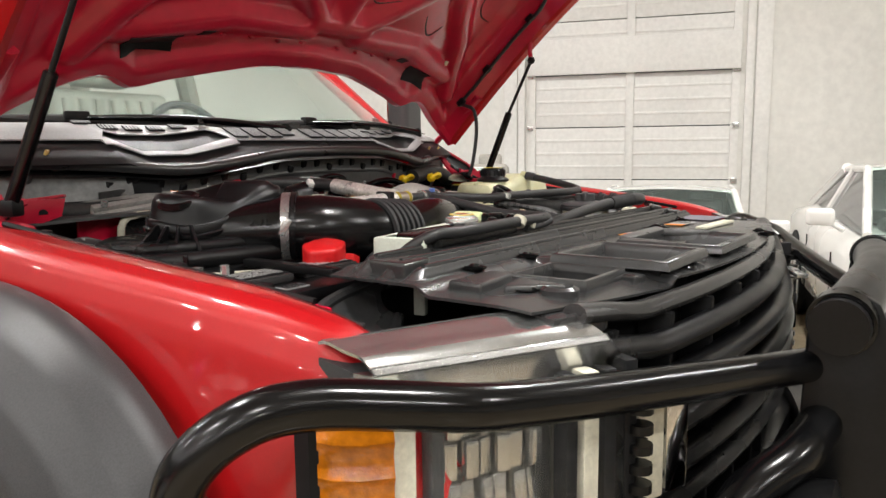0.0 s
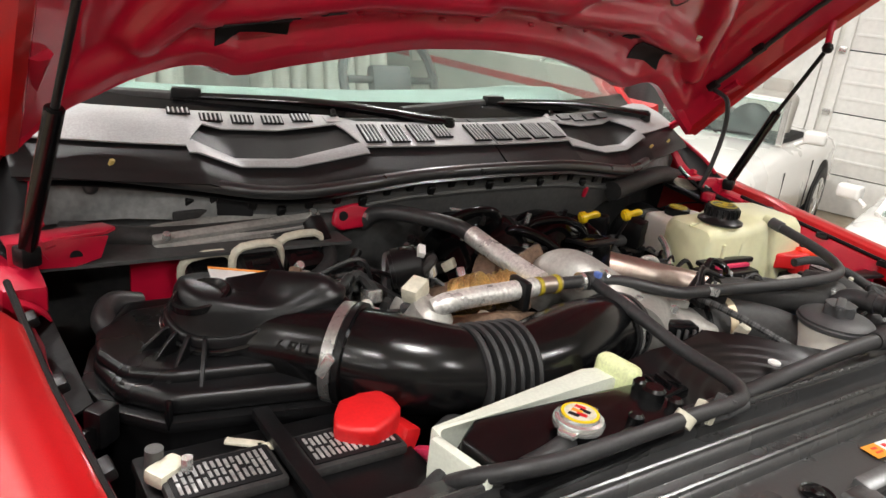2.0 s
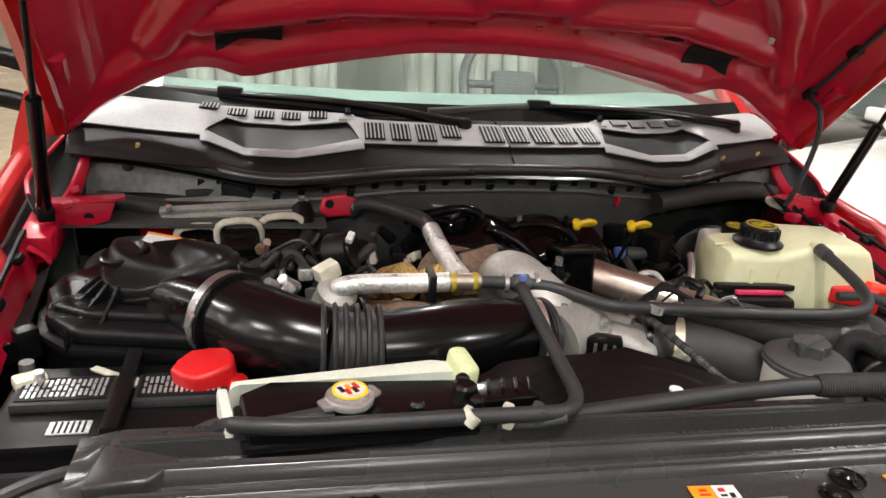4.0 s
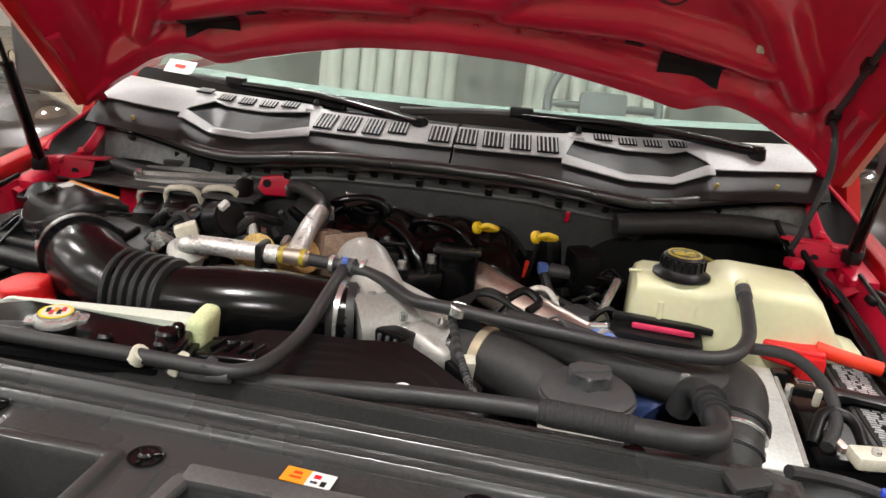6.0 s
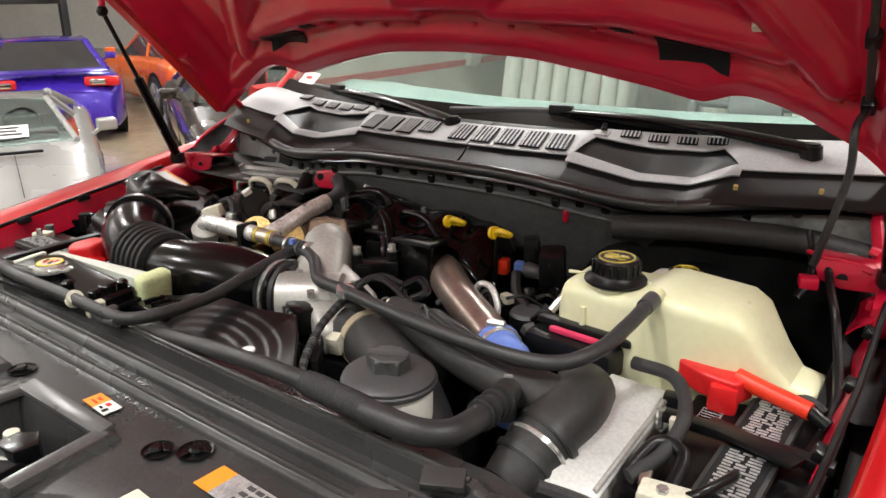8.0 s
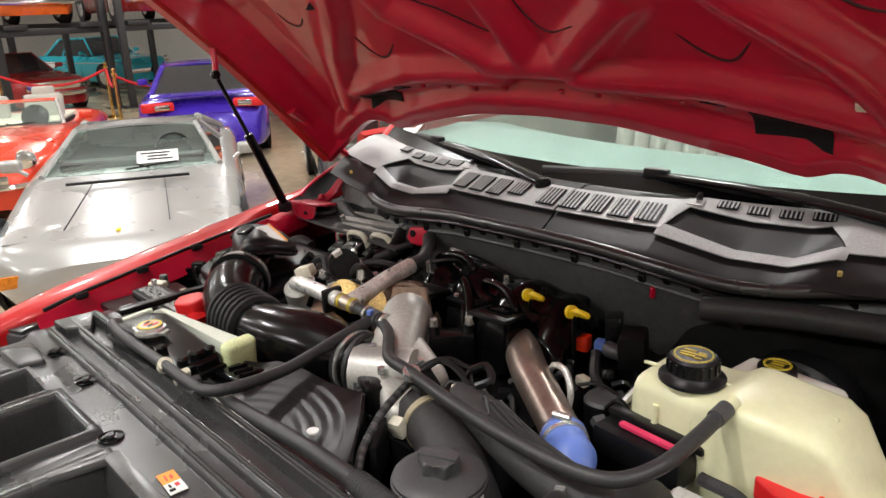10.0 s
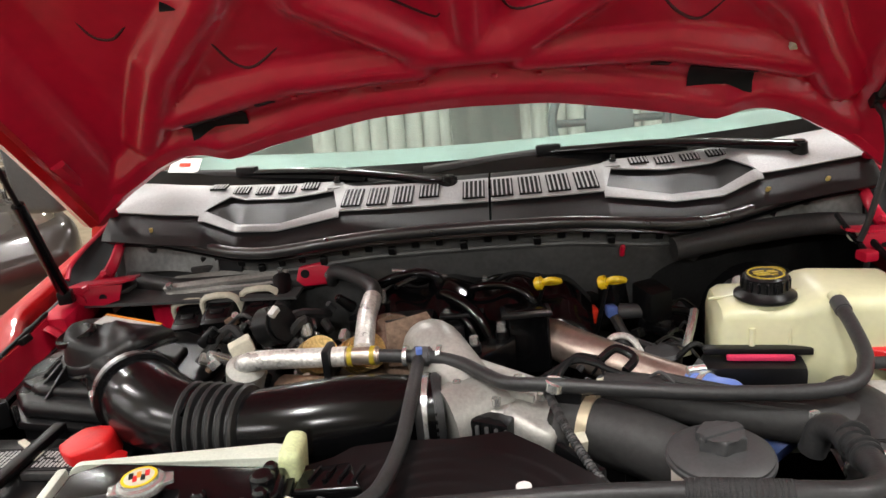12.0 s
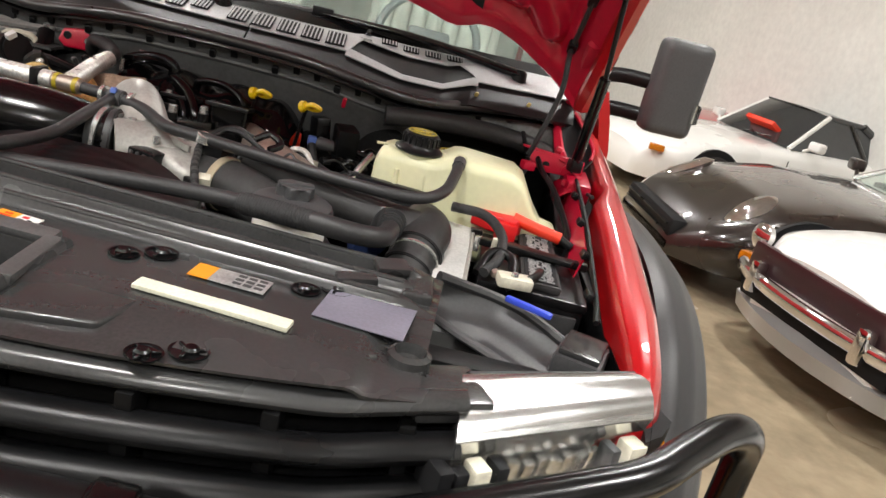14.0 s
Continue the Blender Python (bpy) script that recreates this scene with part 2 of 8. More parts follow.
def curve(pts, res=6):
    """Points of a smooth curve through the given ones."""
    P = [Vector(p) for p in pts]
    if len(P) < 3:
        return [P[0].lerp(P[1], i / res) for i in range(res + 1)]
    P = [P[0] * 2 - P[1]] + P + [P[-1] * 2 - P[-2]]
    out = []
    for i in range(1, len(P) - 2):
        a, b, c, d = P[i - 1:i + 3]
        for k in range(res):
            t = k / res
            out.append(0.5 * (2 * b + (c - a) * t + (2 * a - 5 * b + 4 * c - d) * t * t + (3 * b - a - 3 * c + d) * t ** 3))
    return out + [P[-2]]


def tube(bm, pts, r, seg=12, res=6, radii=None, squash=1.0):
    """A round tube along a smooth curve. r: a radius, or a function of the share of the length."""
    c = curve(pts, res)
    n = len(c)
    rings, side = [], None
    for i, p in enumerate(c):
        d = (c[min(i + 1, n - 1)] - c[max(i - 1, 0)]).normalized()
        if side is None:
            side = d.cross(Vector((0, 0, 1)))
            side = side.normalized() if side.length > 0.1 else d.orthogonal().normalized()
        side = (side - d * side.dot(d)).normalized()
        up = side.cross(d)
        rr = r(i / (n - 1)) if callable(r) else r
        rings.append([bm.verts.new(p + (side * math.cos(a) + up * math.sin(a) * squash) * rr)
                      for a in (2 * math.pi * k / seg for k in range(seg))])
    for a, b in zip(rings, rings[1:]):
        for k in range(seg):
            bm.faces.new((a[k], a[(k + 1) % seg], b[(k + 1) % seg], b[k]))
    bm.faces.new(rings[0][::-1]), bm.faces.new(rings[-1])
    return bm


def lathe(bm, prof, m=Matrix(), seg=32):
    """Turns (radius, height) pairs round the z axis of m."""
    rings = [[bm.verts.new(m @ Vector((r * math.cos(a), r * math.sin(a), z))) for a in (2 * math.pi * k / seg for k in range(seg))] for r, z in prof]
    for a, b in zip(rings, rings[1:]):
        for k in range(seg):
            bm.faces.new((a[k], a[(k + 1) % seg], b[(k + 1) % seg], b[k]))
    if prof[0][0] > 1e-5:
        bm.faces.new(rings[0][::-1])
    if prof[-1][0] > 1e-5:
        bm.faces.new(rings[-1])
    bmesh.ops.remove_doubles(bm, verts=bm.verts[:], dist=1e-5)
    return bm


def sheet(bm, fn, nu, nv, thick=0.0):
    """A surface fn(u, v), u and v from 0 to 1, with a thickness behind it."""
    g = [[bm.verts.new(fn(i / nu, j / nv)) for j in range(nv + 1)] for i in range(nu + 1)]
    fs = [bm.faces.new((g[i][j], g[i + 1][j], g[i + 1][j + 1], g[i][j + 1])) for i in range(nu) for j in range(nv)]
    if thick:
        bmesh.ops.recalc_face_normals(bm, faces=fs)
        bmesh.ops.solidify(bm, geom=fs, thickness=thick)
    return bm


def prism(bm, poly, z0, z1, m=Matrix(), bev=0.004, seg=2):
    """A polygon in x, y raised from z0 to z1."""
    lo = [bm.verts.new(m @ Vector((x, y, z0))) for x, y in poly]
    hi = [bm.verts.new(m @ Vector((x, y, z1))) for x, y in poly]
    n = len(poly)
    fs = [bm.faces.new(lo[::-1]), bm.faces.new(hi)]
    fs += [bm.faces.new((lo[i], lo[(i + 1) % n], hi[(i + 1) % n], hi[i])) for i in range(n)]
    if bev:
        bmesh.ops.bevel(bm, geom=list({e for f in fs for e in f.edges}), offset=bev, segments=seg, affect="EDGES", profile=0.6)
    return bm


def loft(bm, loops, caps=True):
    rows = [[bm.verts.new(p) for p in loop] for loop in loops]
    n = len(rows[0])
    for a, b in zip(rows, rows[1:]):
        for k in range(n):
            bm.faces.new((a[k], a[(k + 1) % n], b[(k + 1) % n], b[k]))
    if caps:
        bm.faces.new(rows[0][::-1]), bm.faces.new(rows[-1])
    return bm


def bmesh_moved(bm, m):
    bmesh.ops.transform(bm, matrix=m, verts=bm.verts[:])
    return bm


def ease(x, a, b):
    t = min(1, max(0, (x - a) / (b - a)))
    return t * t * (3 - 2 * t)


def table(x, *pairs):
    """A value read off a table of (x, value) pairs, with straight lines between."""
    return float(np.interp(x, [p[0] for p in pairs], [p[1] for p in pairs]))

# ---- the hall ----
tagged(link_mesh("floor", box(B(), hall(-7, 3, -0.1), (44, 34, 0.2), (0, 0, 17.4), 0), FLOOR, 0), "sealed tan concrete floor of the showroom hall", "floor", kind="structure")
tagged(link_mesh("ceiling", box(B(), hall(-7, 3, CEIL + 0.1), (44, 34, 0.2), (0, 0, 17.4), 0), CEILING, 0), "grey ceiling deck", "ceiling", kind="structure")
DW = 7.40           # the roll-up door wall stands this far along HX
DB0, DB1 = -0.69, 1.67


def hall_box(name, a0, a1, b0, b1, z0, z1, material, label="", kind="structure", bev=0.0):
    ob = link_mesh(name, box(B(), hall((a0 + a1) / 2, (b0 + b1) / 2, (z0 + z1) / 2), (a1 - a0, b1 - b0, z1 - z0), (0, 0, 17.4), bev), material, 0)
    return tagged(ob, label, name.split("_")[0], kind=kind)


hall_box("wall_east_1", DW, DW + 0.25, -14, DB0, 0, CEIL, WALL, "white painted block wall")
hall_box("wall_east_2", DW, DW + 0.25, DB1, 20, 0, CEIL, WALL, "white painted block wall")
hall_box("wall_east_3", DW, DW + 0.25, DB0, DB1, 3.4, CEIL, WALL, "white painted block wall over the roll-up door")
hall_box("wall_west", -29.2, -29, -14, 20, 0, CEIL, WALL, "far painted wall")
hall_box("wall_north", -29, DW, 20, 20.2, 0, CEIL, WALL, "far painted wall")
hall_box("wall_south", -29, DW, -14.2, -14, 0, CEIL, WALL, "painted wall behind")

door = root("door_1", hall(DW, (DB0 + DB1) / 2, 0), "white sectional roll-up garage door, closed", "garage door", kind="structure")
sec = 0.61
for i in range(6):
    bm = B()
    z0 = sec * (i - 1) + 0.39
    box(bm, hall(DW + 0.06, (DB0 + DB1) / 2, z0 + sec / 2 if i else 0.195), (0.05, DB1 - DB0, (sec if i else 0.39) - 0.012), (0, 0, 17.4), 0.006)
    for k in (0.25, 0.5, 0.75) if i else ():
        box(bm, hall(DW + 0.033, (DB0 + DB1) / 2, z0 + sec * k), (0.012, DB1 - DB0 - 0.1, 0.03), (0, 0, 17.4), 0.005)
    part("door_panel", bm, DOOR_WHITE, door)
for b in (DB0 + 0.04, (DB0 + DB1) / 2, DB1 - 0.04):
    part("stile", box(B(), hall(DW + 0.02, b, 1.7), (0.03, 0.09, 3.4), (0, 0, 17.4), 0.004), DOOR_WHITE, door)
for b in (DB0 - 0.09, DB1 + 0.07):
    part("track", box(B(), hall(DW - 0.03, b, 1.9), (0.06, 0.08, 3.8), (0, 0, 17.4), 0.006), DOOR_WHITE, door)
    part("jamb", box(B(), hall(DW - 0.012, b - 0.14 if b < 0 else b + 0.14, 1.8), (0.024, 0.16, 3.6), (0, 0, 17.4), 0.004), DOOR_WHITE, door)
for z in (0.39, 1.00, 1.61, 2.22):
    for b in (DB0 + 0.03, DB1 - 0.03):
        part("hinge", box(B(), hall(DW - 0.005, b, z), (0.03, 0.07, 0.06), (0, 0, 17.4), 0.006), STEEL, door)
part("header_beam", box(B(), hall(DW - 0.03, (DB0 + DB1) / 2, 2.42), (0.05, DB1 - DB0, 0.40), (0, 0, 17.4), 0.01), DOOR_WHITE, door)

for a, b in LAMPS:
    lamp = root("ceiling_light", hall(a, b, CEIL), "round white high-bay lamp hung from the ceiling", "ceiling light", "high-bay lamps")
    part("housing", lathe(B(), [(0.05, -0.02), (0.06, -0.22), (0.20, -0.30), (0.235, -0.42), (0.225, -0.43), (0.19, -0.31)], Matrix.Translation(hall(a, b, CEIL)), 24), DOOR_WHITE, lamp)
    part("diffuser", lathe(B(), [(0, -0.40), (0.215, -0.40), (0.215, -0.42), (0, -0.42)], Matrix.Translation(hall(a, b, CEIL)), 24), LIGHT_TUBE, lamp)
    part("rod", cyl(B(), hall(a, b, CEIL), hall(a, b, CEIL - 0.2), 0.012), STEEL, lamp)

# ---- the truck: body ----
truck = root("pickup_truck", (0, 1.0, 0), "red heavy-duty pickup truck with its hood propped open", "truck", turned=TRUCK)


def FENDER_EDGE(y):
    """Half width and height of a front fender's top edge."""
    x = table(y, (-0.13, 0.86), (-0.10, 0.90), (-0.06, 0.925), (-0.02, 0.937), (0.05, 0.948), (0.15, 0.962), (0.47, 0.985), (0.8, 0.995), (1.5, 1.0))
    z = table(y, (-0.13, 1.02), (-0.10, 1.10), (-0.06, 1.16), (-0.02, 1.187), (0.05, 1.203), (0.15, 1.218), (0.47, 1.252), (0.8, 1.288), (1.1, 1.325), (1.5, 1.35))
    return x, z


SKIN = [(-0.046, -0.060), (-0.043, -0.016), (-0.038, -0.006), (-0.026, 0.001), (-0.012, 0.002), (-0.002, -0.003), (0.010, -0.016), (0.022, -0.05),
        (0.032, -0.12), (0.042, -0.24), (0.046, -0.40), (0.046, -0.60)]


def fender(side):
    inset = 0.028 if side > 0 else 0.0

    def fender_edge(y):
        x, z = FENDER_EDGE(y)
        return x - inset, z

    def skin(u, v):
        y = -0.13 + 1.55 * (u ** 1.25)
        x, z = fender_edge(y)
        i = v * (len(SKIN) - 1)
        a, b = SKIN[int(i)], SKIN[min(int(i) + 1, len(SKIN) - 1)]
        t = i - int(i)
        px, pz = a[0] + (b[0] - a[0]) * t, a[1] + (b[1] - a[1]) * t
        if px < 0:
            px *= (1 if side < 0 or y > 0.74 else 0.62) * table(y, (-0.13, 0.5), (0.0, 1.6), (0.15, 2.35), (0.62, 2.35), (0.74, 1.0), (1.5, 1.0))
        return Vector((side * (x + px), y + 0.10 * ease(-pz, 0.02, 0.3) * (1 - ease(y, -0.13, 0.05)), z + pz))
    f = part("fender", sheet(B(), skin, 52, 44, 0.003), RED, truck, "glossy red front fender", smooth=60)
    # the red inner rail that carries the hood's rubber stops, and a near-black sheet for the shaded channel beside it

    def flange(u, v):
        y = 0.70 + 0.12 * u
        x, z = fender_edge(y)
        w = 0.005 * math.sin(y * 38)
        return Vector((side * (x - 0.095 - 0.045 * v), y, z - 0.030 + w - 0.03 * v * v))
    part("inner_flange", sheet(B(), flange, 60, 6, 0.003), RED_IN, f)
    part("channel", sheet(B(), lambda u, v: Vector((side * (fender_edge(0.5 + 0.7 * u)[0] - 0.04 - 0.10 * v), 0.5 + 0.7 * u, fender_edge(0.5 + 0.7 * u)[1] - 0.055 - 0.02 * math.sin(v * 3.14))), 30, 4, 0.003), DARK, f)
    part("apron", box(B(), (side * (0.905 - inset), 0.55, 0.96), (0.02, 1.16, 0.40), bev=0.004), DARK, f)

    def rail(u, v):
        y = (0.06 if side < 0 else 0.34) + (0.72 if side < 0 else 0.44) * u
        x, z = fender_edge(y)
        wave = 0.003 * math.sin(y * 31) + 0.0015 * math.sin(y * 67 + 1)
        return Vector((side * (x - 0.098 - 0.016 * v - wave * v), y, z - 0.016 - 0.055 * v + 0.5 * wave * v))
    part("inner_rail", sheet(B(), rail, 60, 6, 0.003), RED_IN, f, "wavy red inner rail")
    part("rail_groove", tube(B(), [(side * (fender_edge(y)[0] - 0.094), y, fender_edge(y)[1] - 0.010) for y in np.linspace(0.08, 0.74, 14)], 0.005, 6, 3), DARK, f)
    for y in (0.17, 0.33, 0.49, 0.64):
        x, z = fender_edge(y)
        part("rail_clip", box(B(), (side * (x - 0.104), y, z - 0.014), (0.016, 0.030, 0.014), (0, side * 20, 0), 0.004), BLACK, f)
    part("seal_strip", tube(B(), [(side * (fender_edge(y)[0] - 0.062), y, fender_edge(y)[1] - 0.004 - 0.03 * ease(y, 0.6, 0.75)) for y in np.linspace(0.66, 0.98, 10)], 0.0045, 8, 3), RUBBER, f)
    for y in (0.76,):
        x, z = fender_edge(y)
        part("bolt", cyl(B(), (side * (x - 0.115), y, z - 0.035), (side * (x - 0.115), y, z - 0.022), 0.009, 0.008, 6), RED_IN, f)
    # wheel-arch flare
    def flare(u, v):
        a = math.pi * (-0.06 + 1.12 * u)
        cx, sz = math.cos(a), math.sin(a)
        k = (abs(cx) ** 2.8 + abs(sz) ** 2.8) ** (-1 / 2.8)
        out = table(v, (0, 0.0), (0.06, 0.03), (0.2, 0.075), (0.4, 0.115), (0.6, 0.14), (0.8, 0.15), (0.92, 0.145), (1, 0.12))
        drop = table(v, (0, 0.0), (0.06, -0.002), (0.2, 0.018), (0.4, 0.05), (0.6, 0.095), (0.8, 0.15), (0.92, 0.19), (1, 0.20))
        return Vector((side * (1.022 - inset + out), 0.66 - cx * k * (0.66 - drop), 0.44 + sz * k * (0.775 - drop)))
    part("fender_flare", sheet(B(), flare, 64, 30, 0.005), FLARE, truck, "wide matte black wheel-arch flare", smooth=80)
    w = part("wheel", lathe(B(), [(0.10, -0.14), (0.30, -0.13), (0.41, -0.10), (0.42, 0.10), (0.30, 0.14), (0.10, 0.13)],
                            pose(side * 0.93, 0.66, 0.42, 0, 90, 0), 40), TYRE, truck)
    part("rim", lathe(B(), [(0.02, -0.12), (0.22, -0.125), (0.24, -0.135), (0.24, 0.135), (0.22, 0.125), (0.02, 0.12)], pose(side * 0.93, 0.66, 0.42, 0, 90, 0), 40), STEEL, w)


fender(-1), fender(1)

# cab, doors and roof behind the cowl
def cab_side(side):
    def skin(u, v):
        y = 1.15 + 3.2 * u
        z = 0.5 + 0.95 * v
        return Vector((side * (1.0 + 0.035 * math.sin(v * math.pi) - 0.03 * ease(v, 0.85, 1)), y, z))
    part("door_side", sheet(B(), skin, 12, 12, 0.03), RED, truck, "glossy red cab side")
    part("pillar", tube(B(), [(side * 0.90, 1.20, 1.40), (side * 0.85, 1.50, 1.66), (side * 0.77, 1.82, 1.94), (side * 0.72, 2.1, 2.03)], 0.034, 10), RED, truck, "red windshield pillar")
    part("door_pillar", tube(B(), [(side * 0.95, 2.45, 1.42), (side * 0.78, 2.42, 2.0)], 0.045, 8), SEAT, truck, "grey pillar trim")
    part("door_trim", sheet(B(), lambda u, v: Vector((side * (0.945 - 0.02 * math.sin(v * 6)), 1.30 + 2.6 * u, 0.62 + 0.89 * v)), 6, 8, 0.01), SEAT, truck, "grey inner door trim")
    part("rear_pillar", tube(B(), [(side * 0.97, 3.9, 1.42), (side * 0.80, 3.75, 2.0)], 0.06, 8), RED, truck)


cab_side(-1), cab_side(1)
part("roof", sheet(B(), lambda u, v: Vector(((u - 0.5) * 1.56, 1.92 + v * 1.95, 2.0 + 0.05 * math.sin(u * math.pi) + 0.02 * math.sin(v * math.pi))), 16, 14, 0.04), RED, truck)
part("headliner", sheet(B(), lambda u, v: Vector(((u - 0.5) * 1.52, 1.95 + v * 1.88, 1.94 + 0.04 * math.sin(u * math.pi))), 10, 8, 0.01), SEAT, truck, "pale grey headliner")
part("cab_back", box(B(), (0, 3.95, 1.05), (1.7, 0.06, 0.9)), SEAT, truck)
part("cab_floor", box(B(), (0, 2.5, 0.62), (1.8, 2.8, 0.06)), DASH, truck)
part("bed", box(B(), (0, 5.2, 0.95), (2.0, 2.2, 0.95), bev=0.05), RED, truck)
part("chassis", box(B(), (0, 2.4, 0.45), (1.1, 5.6, 0.16), bev=0.02), DARK, truck)


def glass_at(u, v):
    x = (u - 0.5) * 2 * (0.865 - 0.10 * v)
    y = 0.968 + 0.20 * (2 * u - 1) ** 2 + 0.80 * v
    return Vector((x, y, 1.425 + 0.60 * v + 0.012 * math.sin(v * math.pi)))


pane = part("windshield", sheet(B(), glass_at, 30, 14, 0.006), GLASS, truck, "tinted laminated windshield")
pane.visible_shadow = False
part("frit_band", sheet(B(), lambda u, v: glass_at(u, -0.02 + 0.085 * v) + Vector((0, -0.004, 0.006)), 30, 2, 0.002), BLACK_GLOSS, pane, "black printed border")
st = part("sticker", sheet(B(), lambda u, v: glass_at(0.045 + 0.055 * u, 0.060 + 0.045 * v) + Vector((0, -0.005, 0.007)), 4, 2, 0.001), PAPER, pane, "round-cornered inspection sticker")
part("print", sheet(B(), lambda u, v: glass_at(0.063 + 0.02 * u, 0.078 + 0.010 * v) + Vector((0, -0.007, 0.009)), 2, 1, 0.001), RED_ORANGE, st)

# inside the cab
part("dashboard", loft(B(), [[Vector((x, 1.045 + 0.18 * (x / 0.86) ** 2 + dy, z)) for dy, z in
            ((0.0, 1.405), (0.10, 1.425), (0.30, 1.44), (0.52, 1.41), (0.58, 1.33), (0.56, 1.0), (0.1, 1.0))] for x in np.linspace(-0.86, 0.86, 13)]), DASH, truck, "grey-green dashboard")
for x in (-0.42, 0.42):
    seat = part("seat", box(B(), (x, 2.35, 1.28), (0.56, 0.16, 0.72), (-12, 0, 0), 0.05, 3), SEAT, truck, "grey cloth front seat")
    part("headrest", box(B(), (x, 2.45, 1.76), (0.28, 0.10, 0.20), (-10, 0, 0), 0.04, 3), SEAT, seat)
    for k in range(7):
        part("pleat", cyl(B(), (x - 0.21 + 0.07 * k, 2.205, 1.0), (x - 0.21 + 0.07 * k, 2.335, 1.60), 0.034, 0.034, 10), SEAT, seat)
part("rear_curtain", sheet(B(), lambda u, v: Vector(((u - 0.5) * 1.72, 3.2 + 0.005 * math.sin(u * 90), 1.05 + 0.86 * v)), 150, 2, 0.004), SEAT, truck, "pleated grey covers behind the seats")
wheel = part("steering_wheel", tube(B(), [(0.42 + 0.185 * math.cos(a), 1.86 + 0.07 * math.sin(a), 1.40 + 0.17 * math.sin(a)) for a in np.linspace(0, 6.2832, 25)], 0.016, 8, 2), GREY_PLASTIC, truck)
part("hub", box(B(), (0.42, 1.86, 1.39), (0.16, 0.05, 0.12), (-20, 0, 0), 0.02), GREY_PLASTIC, wheel)
part("spoke", cyl(B(), (0.25, 1.86, 1.40), (0.59, 1.86, 1.40), 0.013), GREY_PLASTIC, wheel)
part("rear_mirror", box(B(), (0.02, 1.72, 1.93), (0.24, 0.03, 0.07), bev=0.012), BLACK, truck)

# ---- cowl ----
BASE = [(0.775, 1.366), (0.790, 1.380), (0.828, 1.402), (0.838, 1.409), (0.895, 1.433), (0.955, 1.447), (1.0, 1.442), (1.15, 1.385)]
SCOOP = [(0.780, 1.345), (0.795, 1.357), (0.826, 1.376), (0.834, 1.382), (0.852, 1.383), (0.918, 1.420), (0.968, 1.445), (1.15, 1.385)]


def scooped(x):
    ax = abs(x)
    return table(ax, (0.28, 0.0), (0.415, 1.0), (0.515, 1.0), (0.585, 0.0))


def cowl_bow(x):
    return 0.18 * x * x + 0.03 * ease(abs(x), 0.6, 0.85)


def cowl_at(x, v):
    w = scooped(x)
    i = v * 7
    k = min(6, int(i))
    t = i - k
    p = [(BASE[n][0] * (1 - w) + SCOOP[n][0] * w, BASE[n][1] * (1 - w) + SCOOP[n][1] * w) for n in (k, k + 1)]
    y, z = p[0][0] + (p[1][0] - p[0][0]) * t, p[0][1] + (p[1][1] - p[0][1]) * t
    return Vector((x, y + cowl_bow(x), z))


def cowl_top(x, yy):
    """Height of the cowl's upper face, yy being the depth with the bow of the panel taken out."""
    w = scooped(x)
    z = table(yy, *BASE) * (1 - w) + table(yy, *SCOOP) * w
    return z


def on_cowl(x, yy, lift):
    return Vector((x, yy + cowl_bow(x), cowl_top(x, yy) + lift))


def band_front(x):
    return table(abs(x), (0, 0.838), (0.278, 0.838), (0.300, 0.918), (0.548, 0.922), (0.600, 0.838), (0.86, 0.838))


def band_rear(x):
    return table(abs(x), (0, 0.918), (0.26, 0.925), (0.31, 0.962), (0.60, 0.972), (0.70, 0.985), (0.86, 1.0))


